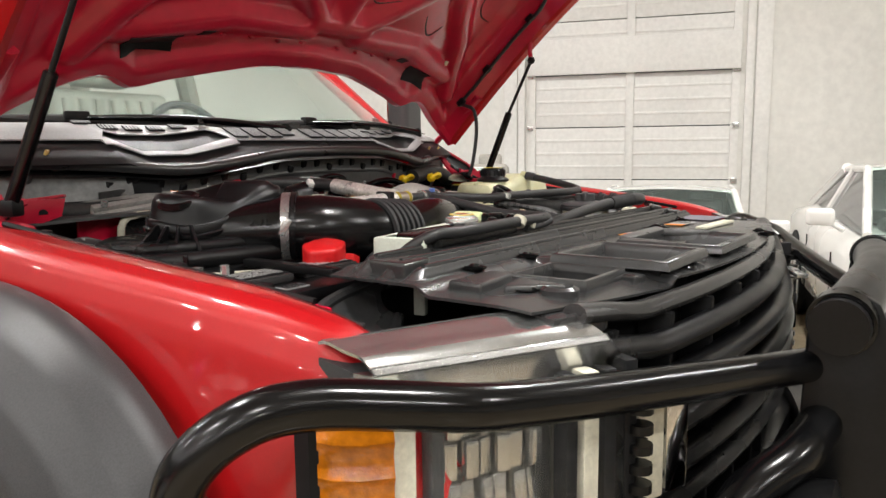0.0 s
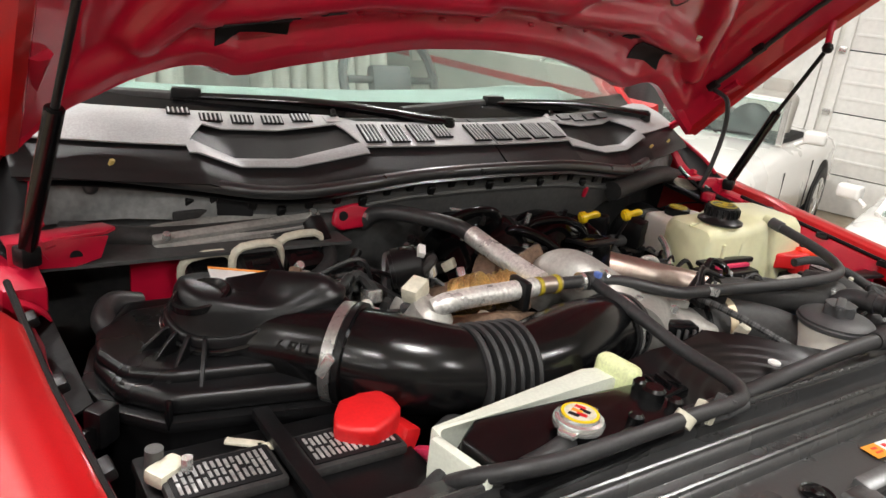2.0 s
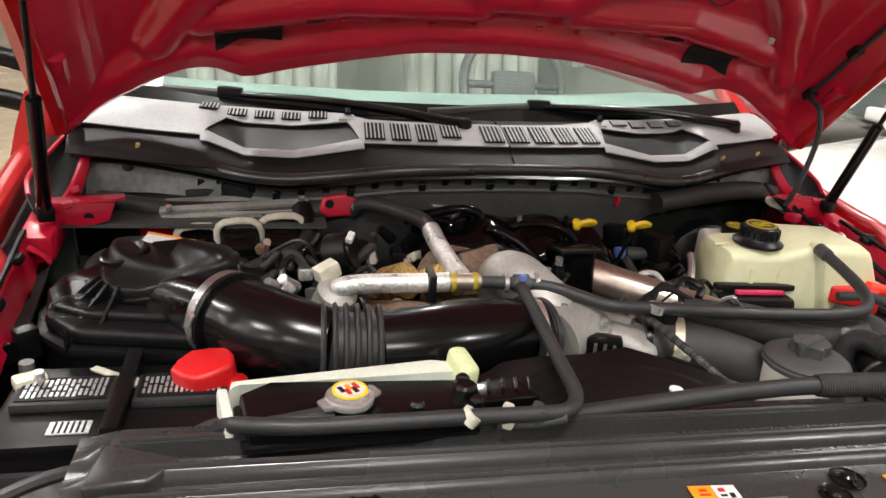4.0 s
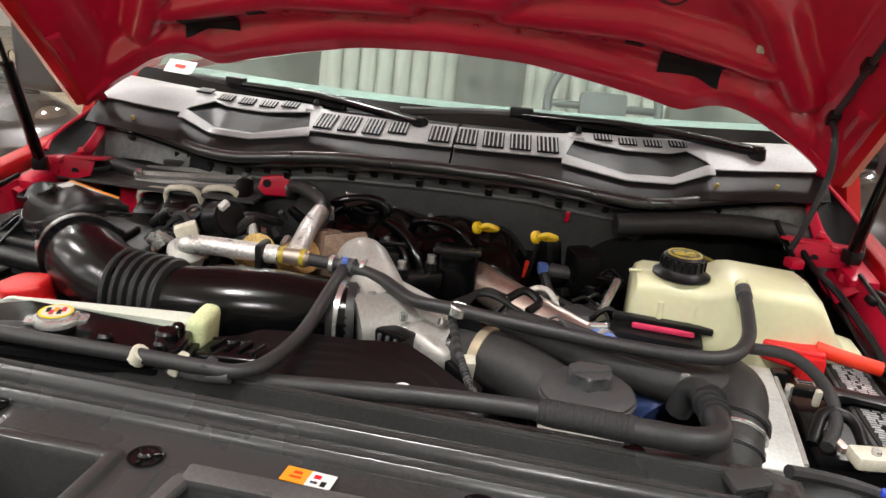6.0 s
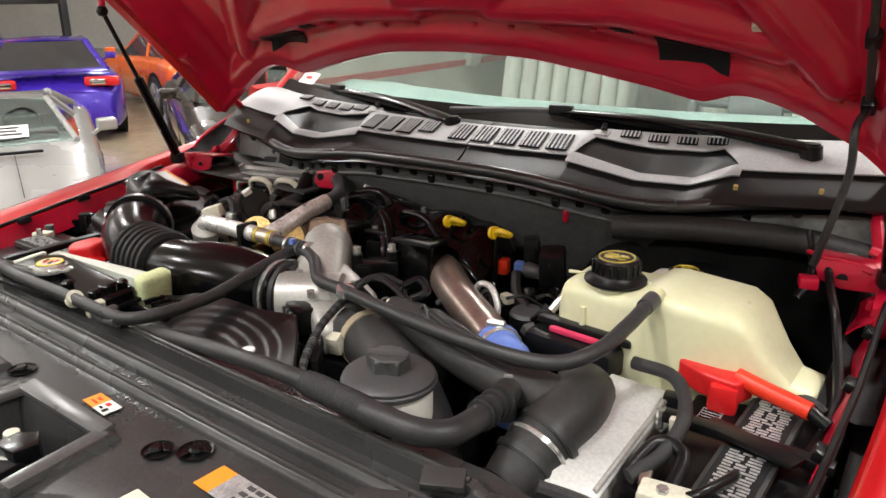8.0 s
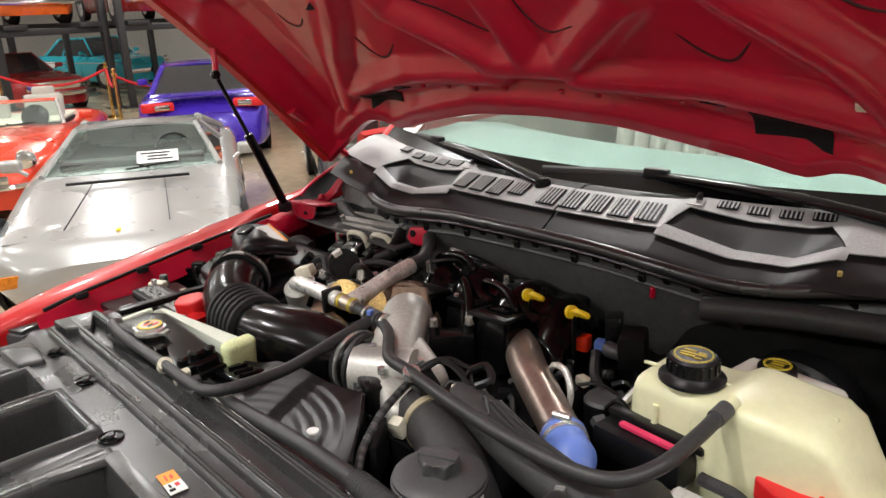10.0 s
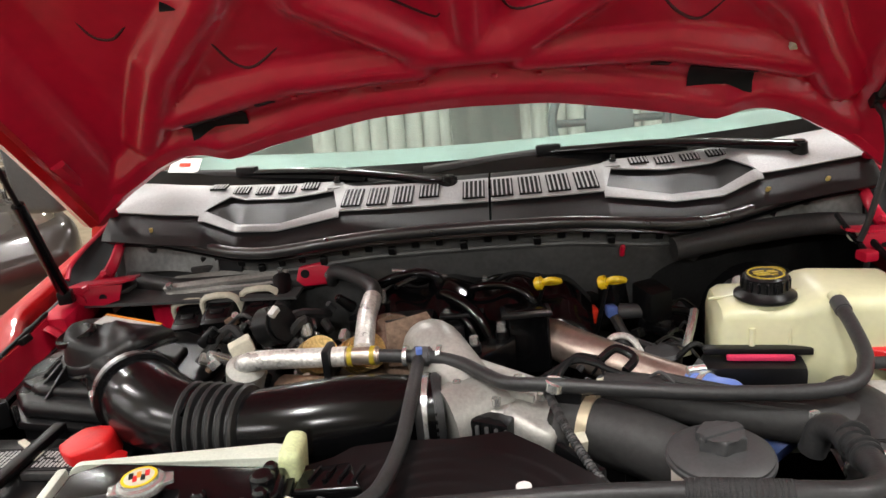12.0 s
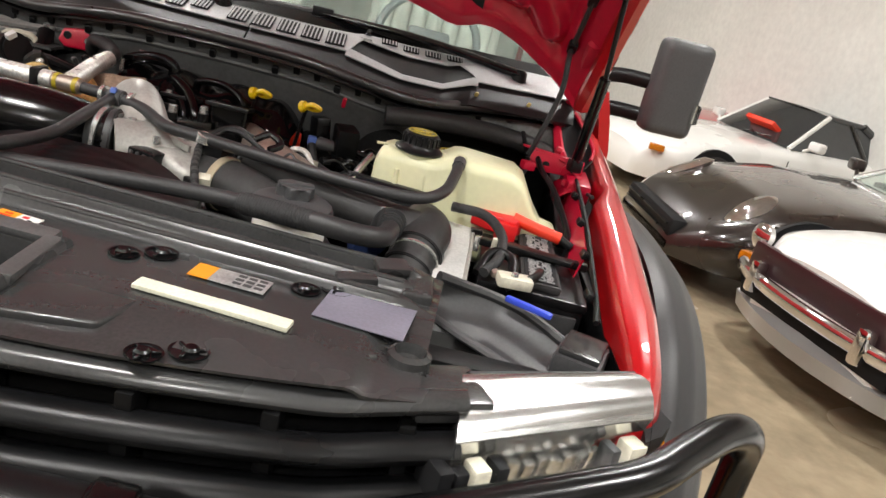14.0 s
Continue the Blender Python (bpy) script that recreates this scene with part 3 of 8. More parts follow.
for x0, x1 in ((-0.86, 0.040), (0.045, 0.86)):
    side = -1 if x0 < 0 else 1
    # columns of the panel, with one on every corner of the scoop
    marks = sorted({x0, x1, side * 0.278, side * 0.30, side * 0.415, side * 0.515, side * 0.548, side * 0.585, side * 0.60})
    cols = [a + (b - a) * k / 12 for a, b in zip(marks, marks[1:]) for k in range(8)] + [x1]
    across = lambda u: cols[round(u * (len(cols) - 1))]
    cowl = part("cowl_panel", sheet(B(), lambda u, v: cowl_at(across(u), v), len(cols) - 1, 35, 0.004), COWL, truck, "black plastic cowl half with a paler grey vent band", smooth=22)
    # band and lip carry the overhead sheen in their paler grey
    band = part("vent_band", sheet(B(), lambda u, v: on_cowl(across(u), band_front(across(u)) * (1 - v) + band_rear(across(u)) * v, 0.0085), len(cols) - 1, 8, 0.003), FADED_SHEEN, cowl, "faded grey vent band with its top sheen in the colour", smooth=25)
    part("scoop_lip", sheet(B(), lambda u, v: on_cowl(side * table(u, (0, 0.275), (0.4, 0.415), (0.7, 0.515), (1, 0.60)), 0.824 + 0.027 * v, 0.0085), 40, 2, 0.003), FADED_SHEEN, cowl, smooth=25)
    slots = [(-0.582 + 0.056 * k, 0.040, 0.024, 0.943) for k in range(5)] + [(-0.248 + 0.055 * k, 0.042, 0.058 - 0.016 * (k == 3), 0.872 + 0.006 * (k == 3)) for k in range(4)] if x0 < 0 else \
            [(0.010 + 0.058 * k, 0.046, 0.058, 0.872) for k in range(5)] + [(0.362 + 0.056 * k, 0.040, 0.022, 0.943) for k in range(4)]
    for cx, wx, wy, yy in slots:
        cy = yy + cowl_bow(cx)
        z = cowl_top(cx, yy) + 0.0118
        tilt = math.degrees(math.atan2(cowl_top(cx, yy + 0.015) - cowl_top(cx, yy - 0.015), 0.03))
        yaw = math.degrees(math.atan(0.36 * cx))
        m = Matrix.Translation((cx, cy, z)) @ pose(0, 0, 0, 0, 0, yaw) @ pose(0, 0, 0, tilt, 0, 0)
        vent = B()
        bmesh.ops.create_cube(vent, size=1, matrix=m @ Matrix.Diagonal((wx, wy, 0.003, 1)))
        vent = part("vent", vent, DARK, band, smooth=0)
        n = 5
        for k in range(n):
            bm = B()
            bmesh.ops.create_cube(bm, size=1, matrix=m @ Matrix.Translation((wx * ((k + 0.5) / n - 0.5), 0, 0.002)) @ Matrix.Diagonal((wx / n * 0.34, wy * 0.94, 0.003, 1)))
            part("slat", bm, FADED_SHEEN, vent, smooth=0)
    nx = -0.298 if x0 < 0 else 0.303
    p = on_cowl(nx, 0.935, 0.012)
    noz = part("washer_nozzle", box(B(), p + Vector((0, 0, -0.004)), (0.034, 0.026, 0.007), (14, 0, 20 * nx), 0.004), FADED_SHEEN, cowl)
    part("jet", cyl(B(), p + Vector((0.004, 0.002, 0.004)), p + Vector((0.004, 0.010, 0.014)), 0.008, 0.006, 10), BLACK_GLOSS, noz)
    part("end_cup", lathe(B(), [(0.045, 0.0), (0.045, 0.018), (0.038, 0.024), (0.030, 0.012), (0, 0.012)], pose(side * 0.79, 1.055, 1.405), 22), FADED_SHEEN, cowl)
for x in (0.60, 0.735, -0.72):
    part("push_rivet", box(B(), (x, 0.802 + cowl_bow(x), 1.388), (0.008, 0.006, 0.018), (30, 0, 20), 0.002), mat("straw_rivet", (0.55, 0.42, 0.14), 0.5), cowl)


def strip_at(x):
    ax = abs(x)
    return Vector((x, table(ax, (0, 0.757), (0.2, 0.760), (0.33, 0.775), (0.42, 0.800), (0.5, 0.820), (0.6, 0.862), (0.7, 0.905), (0.785, 0.937), (0.85, 0.955)),
                   table(ax, (0, 1.387), (0.2, 1.383), (0.33, 1.366), (0.42, 1.350), (0.5, 1.350), (0.6, 1.360), (0.7, 1.368), (0.785, 1.369), (0.85, 1.366))))


part("weatherstrip", tube(B(), [strip_at(x) for x in np.linspace(-0.85, 0.85, 26)], 0.0125, 12, 4), SEAL, truck, "black rubber hood seal")
part("seal_lip", sheet(B(), lambda u, v: strip_at(-0.85 + 1.7 * u) + Vector((0, 0.004 + 0.034 * v, -0.008 - 0.012 * (1 - v))), 60, 2, 0.003), BLACK, truck)

# firewall below the seal, with its row of tabs
fire = part("firewall", sheet(B(), lambda u, v: Vector((-0.87 + 1.74 * u, strip_at(-0.87 + 1.74 * u).y + 0.03 + 0.055 * ease(v, 0.0, 0.5), strip_at(-0.87 + 1.74 * u).z - 0.012 - 0.62 * v)), 60, 14, 0.004), GREY_METAL, truck, "grey painted bulkhead")
for k in range(26):
    x = -0.60 + 1.22 * k / 25
    p = strip_at(x) + Vector((0, 0.026, -0.030 - 0.012 * (k % 3 == 0)))
    part("tab", box(B(), p, (0.016, 0.010, 0.020), (20, 0, 0), 0.002, 1), BLACK, fire)
part("flange_rail", tube(B(), [strip_at(x) + Vector((0, 0.030, -0.052)) for x in np.linspace(-0.62, 0.62, 16)], 0.006, 8, 3), GREY_METAL, fire)
part("bulkhead_pad", sheet(B(), lambda u, v: Vector((-0.10 + 0.94 * u, strip_at(-0.10 + 0.94 * u).y + 0.070 - 0.03 * ease(u, 0.4, 0.6) - 0.008 * math.sin(u * 40) * math.sin(v * 9), strip_at(-0.10 + 0.94 * u).z - 0.105 + 0.050 * ease(u, 0.42, 0.62) - 0.40 * v)), 70, 20, 0.01), FELT, fire, "black insulation on the bulkhead")
part("bulkhead_pipe", tube(B(), [(0.40, 0.80, 1.30), (0.56, 0.835, 1.312), (0.72, 0.90, 1.30), (0.84, 0.94, 1.275)], 0.024, 12), BLACK_MATTE, fire)
part("bulkhead_plug", cyl(B(), (0.47, 0.845, 1.292), (0.47, 0.83, 1.292), 0.010, 0.008, 12), STEEL, fire)
part("bulkhead_plate", box(B(), (0.47, 0.862, 1.285), (0.11, 0.012, 0.055), (8, 0, 0), 0.004), GREY_METAL, fire)
part("left_pipe", tube(B(), [(-0.80, 0.92, 1.272), (-0.66, 0.86, 1.268), (-0.5, 0.83, 1.276), (-0.34, 0.815, 1.285)], 0.022, 10), BLACK_MATTE, fire)
part("shelf", sheet(B(), lambda u, v: Vector((-0.86 + 0.50 * u, 0.80 + 0.14 * v - 0.06 * u, 1.262 + 0.012 * u)), 8, 4, 0.006), GREY_METAL, fire)
part("inner_panel", sheet(B(), lambda u, v: Vector((-0.715 + 0.09 * u, 0.832 - 0.012 * u + 0.004 * math.sin(u * 9), 1.258 + 0.003 * u - 0.16 * v)), 10, 6, 0.004), RED_IN, fire, "red painted lower bulkhead")
for s in (-1, 1):
    part("bulkhead_plate", sheet(B(), lambda u, v: strip_at(s * (0.56 + 0.27 * u)) + Vector((0, 0.026 + 0.006 * math.sin(3.1416 * u) - 0.012 * v, -0.022 - 0.072 * v * (0.6 + 0.4 * u))), 14, 6, 0.003), PALE_GREY, fire, "pale grey end of the bulkhead")
bracket = part("red_bracket", prism(B(), [(-0.055, -0.012), (-0.035, -0.028), (0.030, -0.026), (0.055, -0.006), (0.050, 0.018), (0.010, 0.030), (-0.045, 0.022)], -0.007, 0.007, pose(-0.325, 0.800, 1.298, 78, 0, 4) @ Matrix.Diagonal((0.85, 0.85, 1, 1)), 0.006, 3), RED_IN, fire, "red painted bulkhead bracket")
part("bracket_hole", cyl(B(), (-0.350, 0.7900, 1.303), (-0.350, 0.7945, 1.303), 0.009), INK, bracket)
part("bracket_bolt", cyl(B(), (-0.300, 0.783, 1.300), (-0.300, 0.794, 1.300), 0.008, 0.008, 6), STEEL, bracket)
part("red_bracket", box(B(), (0.300, 0.800, 1.305), (0.010, 0.012, 0.026), (12, 4, 6), 0.005, 3), RED_IN, fire)
part("access_hole", box(B(), (-0.535, 0.862, 1.318), (0.075, 0.012, 0.040), (-6, 0, -20), 0.004), INK, fire, "dark opening in the bulkhead")
for x, y, z in ((-0.745, 0.948, 1.340), (-0.69, 0.930, 1.352), (0.70, 0.935, 1.345), (0.44, 0.835, 1.318)):
    part("bulkhead_stud", lathe(B(), [(0.012, 0.0), (0.011, 0.008), (0.006, 0.012), (0, 0.013)], pose(x, y, z, 100), 14), GREY_PLASTIC, fire)

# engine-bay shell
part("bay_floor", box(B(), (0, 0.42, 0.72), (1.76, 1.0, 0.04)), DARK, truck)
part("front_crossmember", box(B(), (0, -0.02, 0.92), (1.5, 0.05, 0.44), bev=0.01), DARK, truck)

# ---- hood ----
HD, HN = Vector((0, -0.766, 0.643)), Vector((0, 0.643, 0.766))
H0 = Vector((0, 0.93, 1.395))


def hood_rear(x):
    return table(abs(x), (0, 0.205), (0.18, 0.196), (0.30, 0.166), (0.42, 0.132), (0.49, 0.106), (0.518, 0.100), (0.55, 0.120), (0.59, 0.130), (0.64, 0.116), (0.70, 0.085), (0.76, 0.050), (0.87, 0.005))


def hood_crown(x):
    return table(abs(x), (0, 0.090), (0.35, 0.088), (0.57, 0.088), (0.70, 0.080), (0.80, 0.056), (0.87, 0.002))


# the raised ribs of the inner panel, as lines of (distance from the middle, distance from the hinge line)
RIBS = [((0.0, 0.335), (0.10, 0.335), 0.026), ((0.08, 0.335), (0.27, 0.50), 0.024), ((0.27, 0.50), (0.30, 0.75), 0.022), ((0.0, 0.34), (0.0, 1.1), 0.016),
        ((0.70, 0.16), (0.58, 0.36), 0.030), ((0.58, 0.36), (0.45, 0.50), 0.028), ((0.45, 0.50), (0.36, 0.62), 0.024), ((0.10, 0.305), (0.36, 0.300), 0.018),
        ((0.36, 0.300), (0.62, 0.225), 0.022), ((0.36, 0.62), (0.30, 0.75), 0.024), ((0.30, 0.75), (0.46, 1.0), 0.026), ((0.36, 0.62), (0.62, 0.70), 0.022),
        ((0.62, 0.70), (0.82, 0.62), 0.024), ((0.46, 1.0), (0.80, 1.05), 0.03), ((0.0, 0.80), (0.30, 0.75), 0.02)]


def hood_in(x, s):
    """Depth of the stamped inner panel, away from the engine."""
    p = Vector((abs(x - 0.03), s))
    top = max(1 - ease(s, hood_rear(x) + 0.030, hood_rear(x) + 0.080), ease(abs(x), 0.765, 0.80))
    for a, b, w in RIBS:
        a, b = Vector(a), Vector(b)
        k = min(1, max(0, (p - a).dot(b - a) / (b - a).length_squared))
        top = max(top, 1 - ease((p - a - (b - a) * k).length, w * 0.35, w * 0.35 + 0.050))
    return 0.030 * (1 - top) + 0.004 * math.sin(9 * x + 4 * s) * (1 - top)


def hood_at(x, v, lift=0.0, stamped=True):
    edge = hood_rear(x)
    s = edge + (1.30 - edge) * v
    n = hood_crown(x) + 0.05 * math.sin(s / 1.3 * math.pi) + (hood_in(x, s) if stamped else 0.0)
    return H0 + HD * s + HN * (n + lift) + Vector((x, 0, 0))


def hood_pt(x, s, lift=0.0):
    """A place on the inner panel by its distance from the hinge line."""
    edge = hood_rear(x)
    return hood_at(x, (s - edge) / (1.30 - edge), lift)


hood = part("hood", sheet(B(), lambda u, v: hood_at(-0.87 + 1.74 * u, v, 0.050, False), 60, 30, 0.002), RED, truck, "open red hood seen from below")
part("inner_panel", sheet(B(), lambda u, v: hood_at(-0.845 + 1.69 * u, v), 190, 150, 0.002), RED_IN, hood, "stamped red inner hood panel")
part("rear_edge", tube(B(), [hood_at(x, 0.0, 0.022) for x in np.linspace(-0.87, 0.87, 40)], 0.024, 8, 2, squash=1.0), RED_IN, hood)
for s in (-1, 1):
    part("side_edge", tube(B(), [hood_at(s * 0.868, v, 0.024, False) for v in np.linspace(0, 1, 16)], 0.027, 8, 2), RED, hood)

# punched openings and stamped crescents of the inner panel
def hood_patch(x0, x1, s0, s1, skew, material, label=""):
    def fn(u, v):
        s = s0 + (s1 - s0) * v + skew * u
        return hood_pt(x0 + (x1 - x0) * u, s, -0.003)
    return part("opening", sheet(B(), fn, 8, 3, 0.002), material, hood, label)


for s in (-1, 1):
    hood_patch(s * 0.44, s * 0.565, 0.186, 0.244, -0.020, INK, "punched slot in the inner panel")
    hood_patch(s * 0.365, s * 0.400, 0.248, 0.272, -0.005, INK)
    for k in range(4):
        part("clip", box(B(), hood_pt(s * (0.07 + 0.085 * k), 0.262 - 0.004 * k, -0.006), (0.014, 0.010, 0.008), (40, 0, 0), 0.003, 1), RED_IN, hood)
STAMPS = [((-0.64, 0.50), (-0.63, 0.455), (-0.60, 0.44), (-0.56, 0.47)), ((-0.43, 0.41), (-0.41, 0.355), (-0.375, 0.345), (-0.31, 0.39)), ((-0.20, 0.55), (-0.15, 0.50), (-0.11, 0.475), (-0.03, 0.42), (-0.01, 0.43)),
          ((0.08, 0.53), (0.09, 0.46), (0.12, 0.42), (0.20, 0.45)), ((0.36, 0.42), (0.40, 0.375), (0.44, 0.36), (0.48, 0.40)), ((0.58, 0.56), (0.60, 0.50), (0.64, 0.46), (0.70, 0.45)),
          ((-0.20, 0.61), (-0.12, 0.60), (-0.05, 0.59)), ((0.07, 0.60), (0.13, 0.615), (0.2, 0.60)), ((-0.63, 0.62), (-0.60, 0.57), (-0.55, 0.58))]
# stamped creases drawn as darker red tubes, their shade put into the colour
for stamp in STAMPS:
    part("stamped_groove", tube(B(), [hood_pt(x, q + 0.004 * math.sin(40 * x), -0.0005) for x, q in stamp], lambda t: 0.0014 + 0.0026 * math.sin(t * math.pi) ** 0.5, 6, 5), SHADED_RED, hood)
for x, q in ((0.40, 0.51), (-0.46, 0.52)):
    part("punched_hole", box(B(), hood_pt(x, q, -0.002), (0.028, 0.004, 0.022), (-40, 0, 10), 0.002), INK, hood)
part("latch_bump", cyl(B(), hood_pt(0.62, 0.275, -0.004), hood_pt(0.62, 0.275, 0.004), 0.012, 0.014, 12), CREAM, hood)

for s, foot, joint, ball in ((-1, (0.868, 0.772, 1.301), (0.841, 0.662, 1.525), (0.821, 0.577, 1.690)), (1, (0.865, 0.783, 1.301), (0.855, 0.690, 1.514), (0.826, 0.590, 1.686))):
    foot, joint, ball = (Vector((s * p[0], p[1], p[2])) for p in (foot, joint, ball))
    strut = part("hood_strut", cyl(B(), foot, joint, 0.0125, 0.0125, 14, 0.003), BLACK_GLOSS, truck, "black gas strut")
    part("rod", cyl(B(), joint, ball, 0.0055, 0.0055, 10), BLACK, strut)
    part("ball_joint", lathe(B(), [(0, -0.014), (0.010, -0.010), (0.014, 0), (0.010, 0.010), (0, 0.014)], Matrix.Translation(ball), 14), BLACK, strut)
    part("strut_tab", tube(B(), [ball, ball + Vector((s * 0.012, 0.010, 0.03)), ball + Vector((s * 0.020, 0.012, 0.065))], 0.008, 8, 2, squash=0.5), RED_IN, strut)
    part("foot", box(B(), foot + Vector((0, 0, -0.006)), (0.03, 0.03, 0.03), (0, 0, 20), 0.006), BLACK, strut)
    at = lambda x, y, z: Vector((s * x, y, z))
    hinge = part("hood_hinge", tube(B(), [at(0.835, 0.80, 1.572), at(0.843, 0.90, 1.492), at(0.850, 1.005, 1.408)], lambda t: 0.021 - 0.006 * t, 8, 6, squash=0.6), RED_IN, truck, "red stamped hood hinge")
    inner = [at(0.850, 1.005, 1.405), at(0.832, 0.985, 1.382), at(0.826, 0.955, 1.350), at(0.838, 0.920, 1.308), at(0.846, 0.880, 1.288), at(0.852, 0.790, 1.280)]
    outer = [at(0.856, 1.005, 1.400), at(0.885, 0.960, 1.370), at(0.908, 0.925, 1.345), at(0.922, 0.895, 1.322), at(0.915, 0.862, 1.302), at(0.890, 0.800, 1.290)]
    part("hinge_link", tube(B(), inner, lambda t: 0.007 + 0.010 * t, 8, 5, squash=0.6), RED_IN, hinge)
    part("hinge_flange", tube(B(), outer[:5], 0.005, 8, 5), RED_IN, hinge)
    # near-black sheet stands in for the shaded gap behind the hinge
    part("hinge_well", sheet(B(), lambda u, v: inner[round(v * 5)].lerp(outer[round(v * 5)], u) + Vector((s * 0.006, 0, -0.016 * math.sin(u * math.pi))), 6, 5, 0.003), INK, hinge)
    for y, z in ((0.80, 1.298), (0.882, 1.304), (0.950, 1.362)):
        part("hinge_bolt", cyl(B(), at(0.842, y, z), at(0.828, y, z + 0.004), 0.009, 0.008, 6), RED_IN, hinge)
    part("strut_tower", box(B(), (s * 0.880, 0.79, 1.245), (0.06, 0.13, 0.055), (6, 0, 0), 0.012), RED_IN, hinge)
    tab = part("mount_tab", prism(B(), [(-0.075, -0.034), (0.060, -0.040), (0.078, -0.018), (0.070, 0.030), (-0.075, 0.036)], -0.003, 0.003, pose(s * 0.815, 0.838, 1.300, -8, s * 4, 0) @ Matrix.Diagonal((-s, 1, 1, 1)), 0.002), RED_IN, hinge, "red stamped mounting tab")
    part("tab_face", prism(B(), [(-0.075, 0.0), (0.062, 0.0), (0.050, -0.034), (0.015, -0.044), (-0.075, -0.040)], -0.002, 0.002, pose(s * 0.815, 0.799, 1.305, 84, 0, 0) @ Matrix.Diagonal((-s, 1, 1, 1)), 0.0015), RED_IN, hinge)
    part("tab_hole", cyl(B(), (s * 0.800, 0.794, 1.278), (s * 0.800, 0.798, 1.278), 0.009), INK, tab)
    part("grommet", lathe(B(), [(0.035, 0), (0.035, 0.008), (0.022, 0.018), (0.012, 0.018), (0.012, 0)], pose(s * 0.80, 0.875, 1.272, 10), 20), CREAM if s > 0 else GREY_METAL, hinge)
# wiring clipped along the driver's edge of the hood
loom = part("hood_loom", tube(B(), [(0.752, 0.800, 1.285), (0.765, 0.787, 1.345), (0.785, 0.784, 1.453), (0.782, 0.795, 1.525)] + [hood_at(0.79, v, -0.012, False) for v in (0.10, 0.16, 0.24, 0.34, 0.44)] + [hood_at(0.79, 0.50, 0.02, False)], 0.0065, 8, 6), RUBBER, truck, "black washer and lamp loom along the hood edge")
for v in (0.10, 0.22, 0.40):
    part("loom_clip", box(B(), hood_at(0.79, v, -0.008, False), (0.022, 0.03, 0.020), (-40, 0, 0), 0.004), BLACK, loom)

# ---- wipers ----
def wiper(pivot, elbow, tip, inner):
    arm = part("wiper", tube(B(), [pivot, Vector(pivot).lerp(Vector(elbow), 0.5) + Vector((0, 0, 0.012)), elbow], lambda t: 0.020 - 0.009 * t, 10, squash=0.6), BLACK_GLOSS, truck, "black wiper arm and blade")
    part("pivot_cap", cyl(B(), Vector(pivot) - Vector((0, 0, 0.02)), Vector(pivot) + Vector((0, 0, 0.012)), 0.022, 0.018, 16, 0.004), BLACK, arm)
    part("blade_clip", box(B(), Vector(elbow) + Vector((0, 0, 0.004)), (0.055, 0.022, 0.022), (0, 0, math.degrees(math.atan2(tip[1] - inner[1], tip[0] - inner[0]))), 0.005), BLACK, arm)
    part("blade", tube(B(), [inner, Vector(elbow) + Vector((0, 0.004, -0.006)), tip], 0.010, 8, squash=1.3), BLACK_MATTE, arm)


wiper((-0.044, 0.915, 1.448), (-0.54, 1.085, 1.470), (-0.83, 1.208, 1.458), (-0.24, 1.005, 1.452))
wiper((0.700, 0.988, 1.450), (0.175, 1.025, 1.474), (-0.105, 0.998, 1.455), (0.48, 1.035, 1.462))

# ---- front of the truck ----
def front_edge(x):
    return -0.292 + 0.20 * x * x


RIDGE = [(-0.024, 0.0), (-0.006, 0.0), (-0.001, 0.014), (0.008, 0.016), (0.013, 0.002), (0.034, 0.002), (0.039, 0.020), (0.050, 0.022), (0.055, 0.004), (0.082, 0.004),
         (0.087, 0.024), (0.100, 0.026), (0.106, 0.012), (0.140, 0.010)]


def cover_z(x, y):
    z = 1.200 - 0.03 * ease(-y, 0.15, 0.40)
    w = ease(x, -0.66, -0.60) * (1 - ease(x, 0.60, 0.655))
    side = 0.013 * ease(-x, 0.300, 0.325) * ease(-y, 0.02, 0.05) + 0.010 * ease(x, 0.575, 0.60) * ease(-y, 0.02, 0.05)
    dish = 0.006 * math.exp(-((x + 0.47) / 0.05) ** 2 - ((y + 0.09) / 0.05) ** 2) - 0.005 * math.exp(-((x - 0.27) / 0.06) ** 2 - ((y + 0.20) / 0.05) ** 2)
    return z + table(y, *RIDGE) * w - 0.004 * math.sin(x * 2.2) - side + dish


COVER_ROWS = sorted({round(y, 4) for y, h in RIDGE if -0.03 < y < 0.139} | {-0.03, -0.015, 0.0035, 0.022, 0.0445, 0.068, 0.0935, 0.122, 0.138})


def cover_skin(u, v):
    x = -0.655 + 1.31 * u
    f = front_edge(x)
    k = round(v * (60 + len(COVER_ROWS) - 1))
    y = f + (-0.03 - f) * k / 60 if k < 60 else COVER_ROWS[k - 60]
    return Vector((x, y, cover_z(x, y)))


cover = root("radiator_cover", (0, -0.1, 0.90), "black plastic radiator cover with long ridges and stickers", "cover")
bm = sheet(B(), cover_skin, 130, 60 + len(COVER_ROWS) - 1)
POCK = [(0.055, -0.175, 0.105, 0.085), (-0.225, -0.165, 0.085, 0.085), (-0.42, -0.14, 0.06, 0.055)]
gone = [f for f in bm.faces if any(abs(f.calc_center_median().x - px) < hx and abs(f.calc_center_median().y - py) < hy for px, py, hx, hy in POCK)]
bmesh.ops.delete(bm, geom=gone, context="FACES")
fs = bm.faces[:]
bmesh.ops.recalc_face_normals(bm, faces=fs)
bmesh.ops.solidify(bm, geom=fs, thickness=0.004)
body = part("body", bm, COVER, cover, smooth=65)
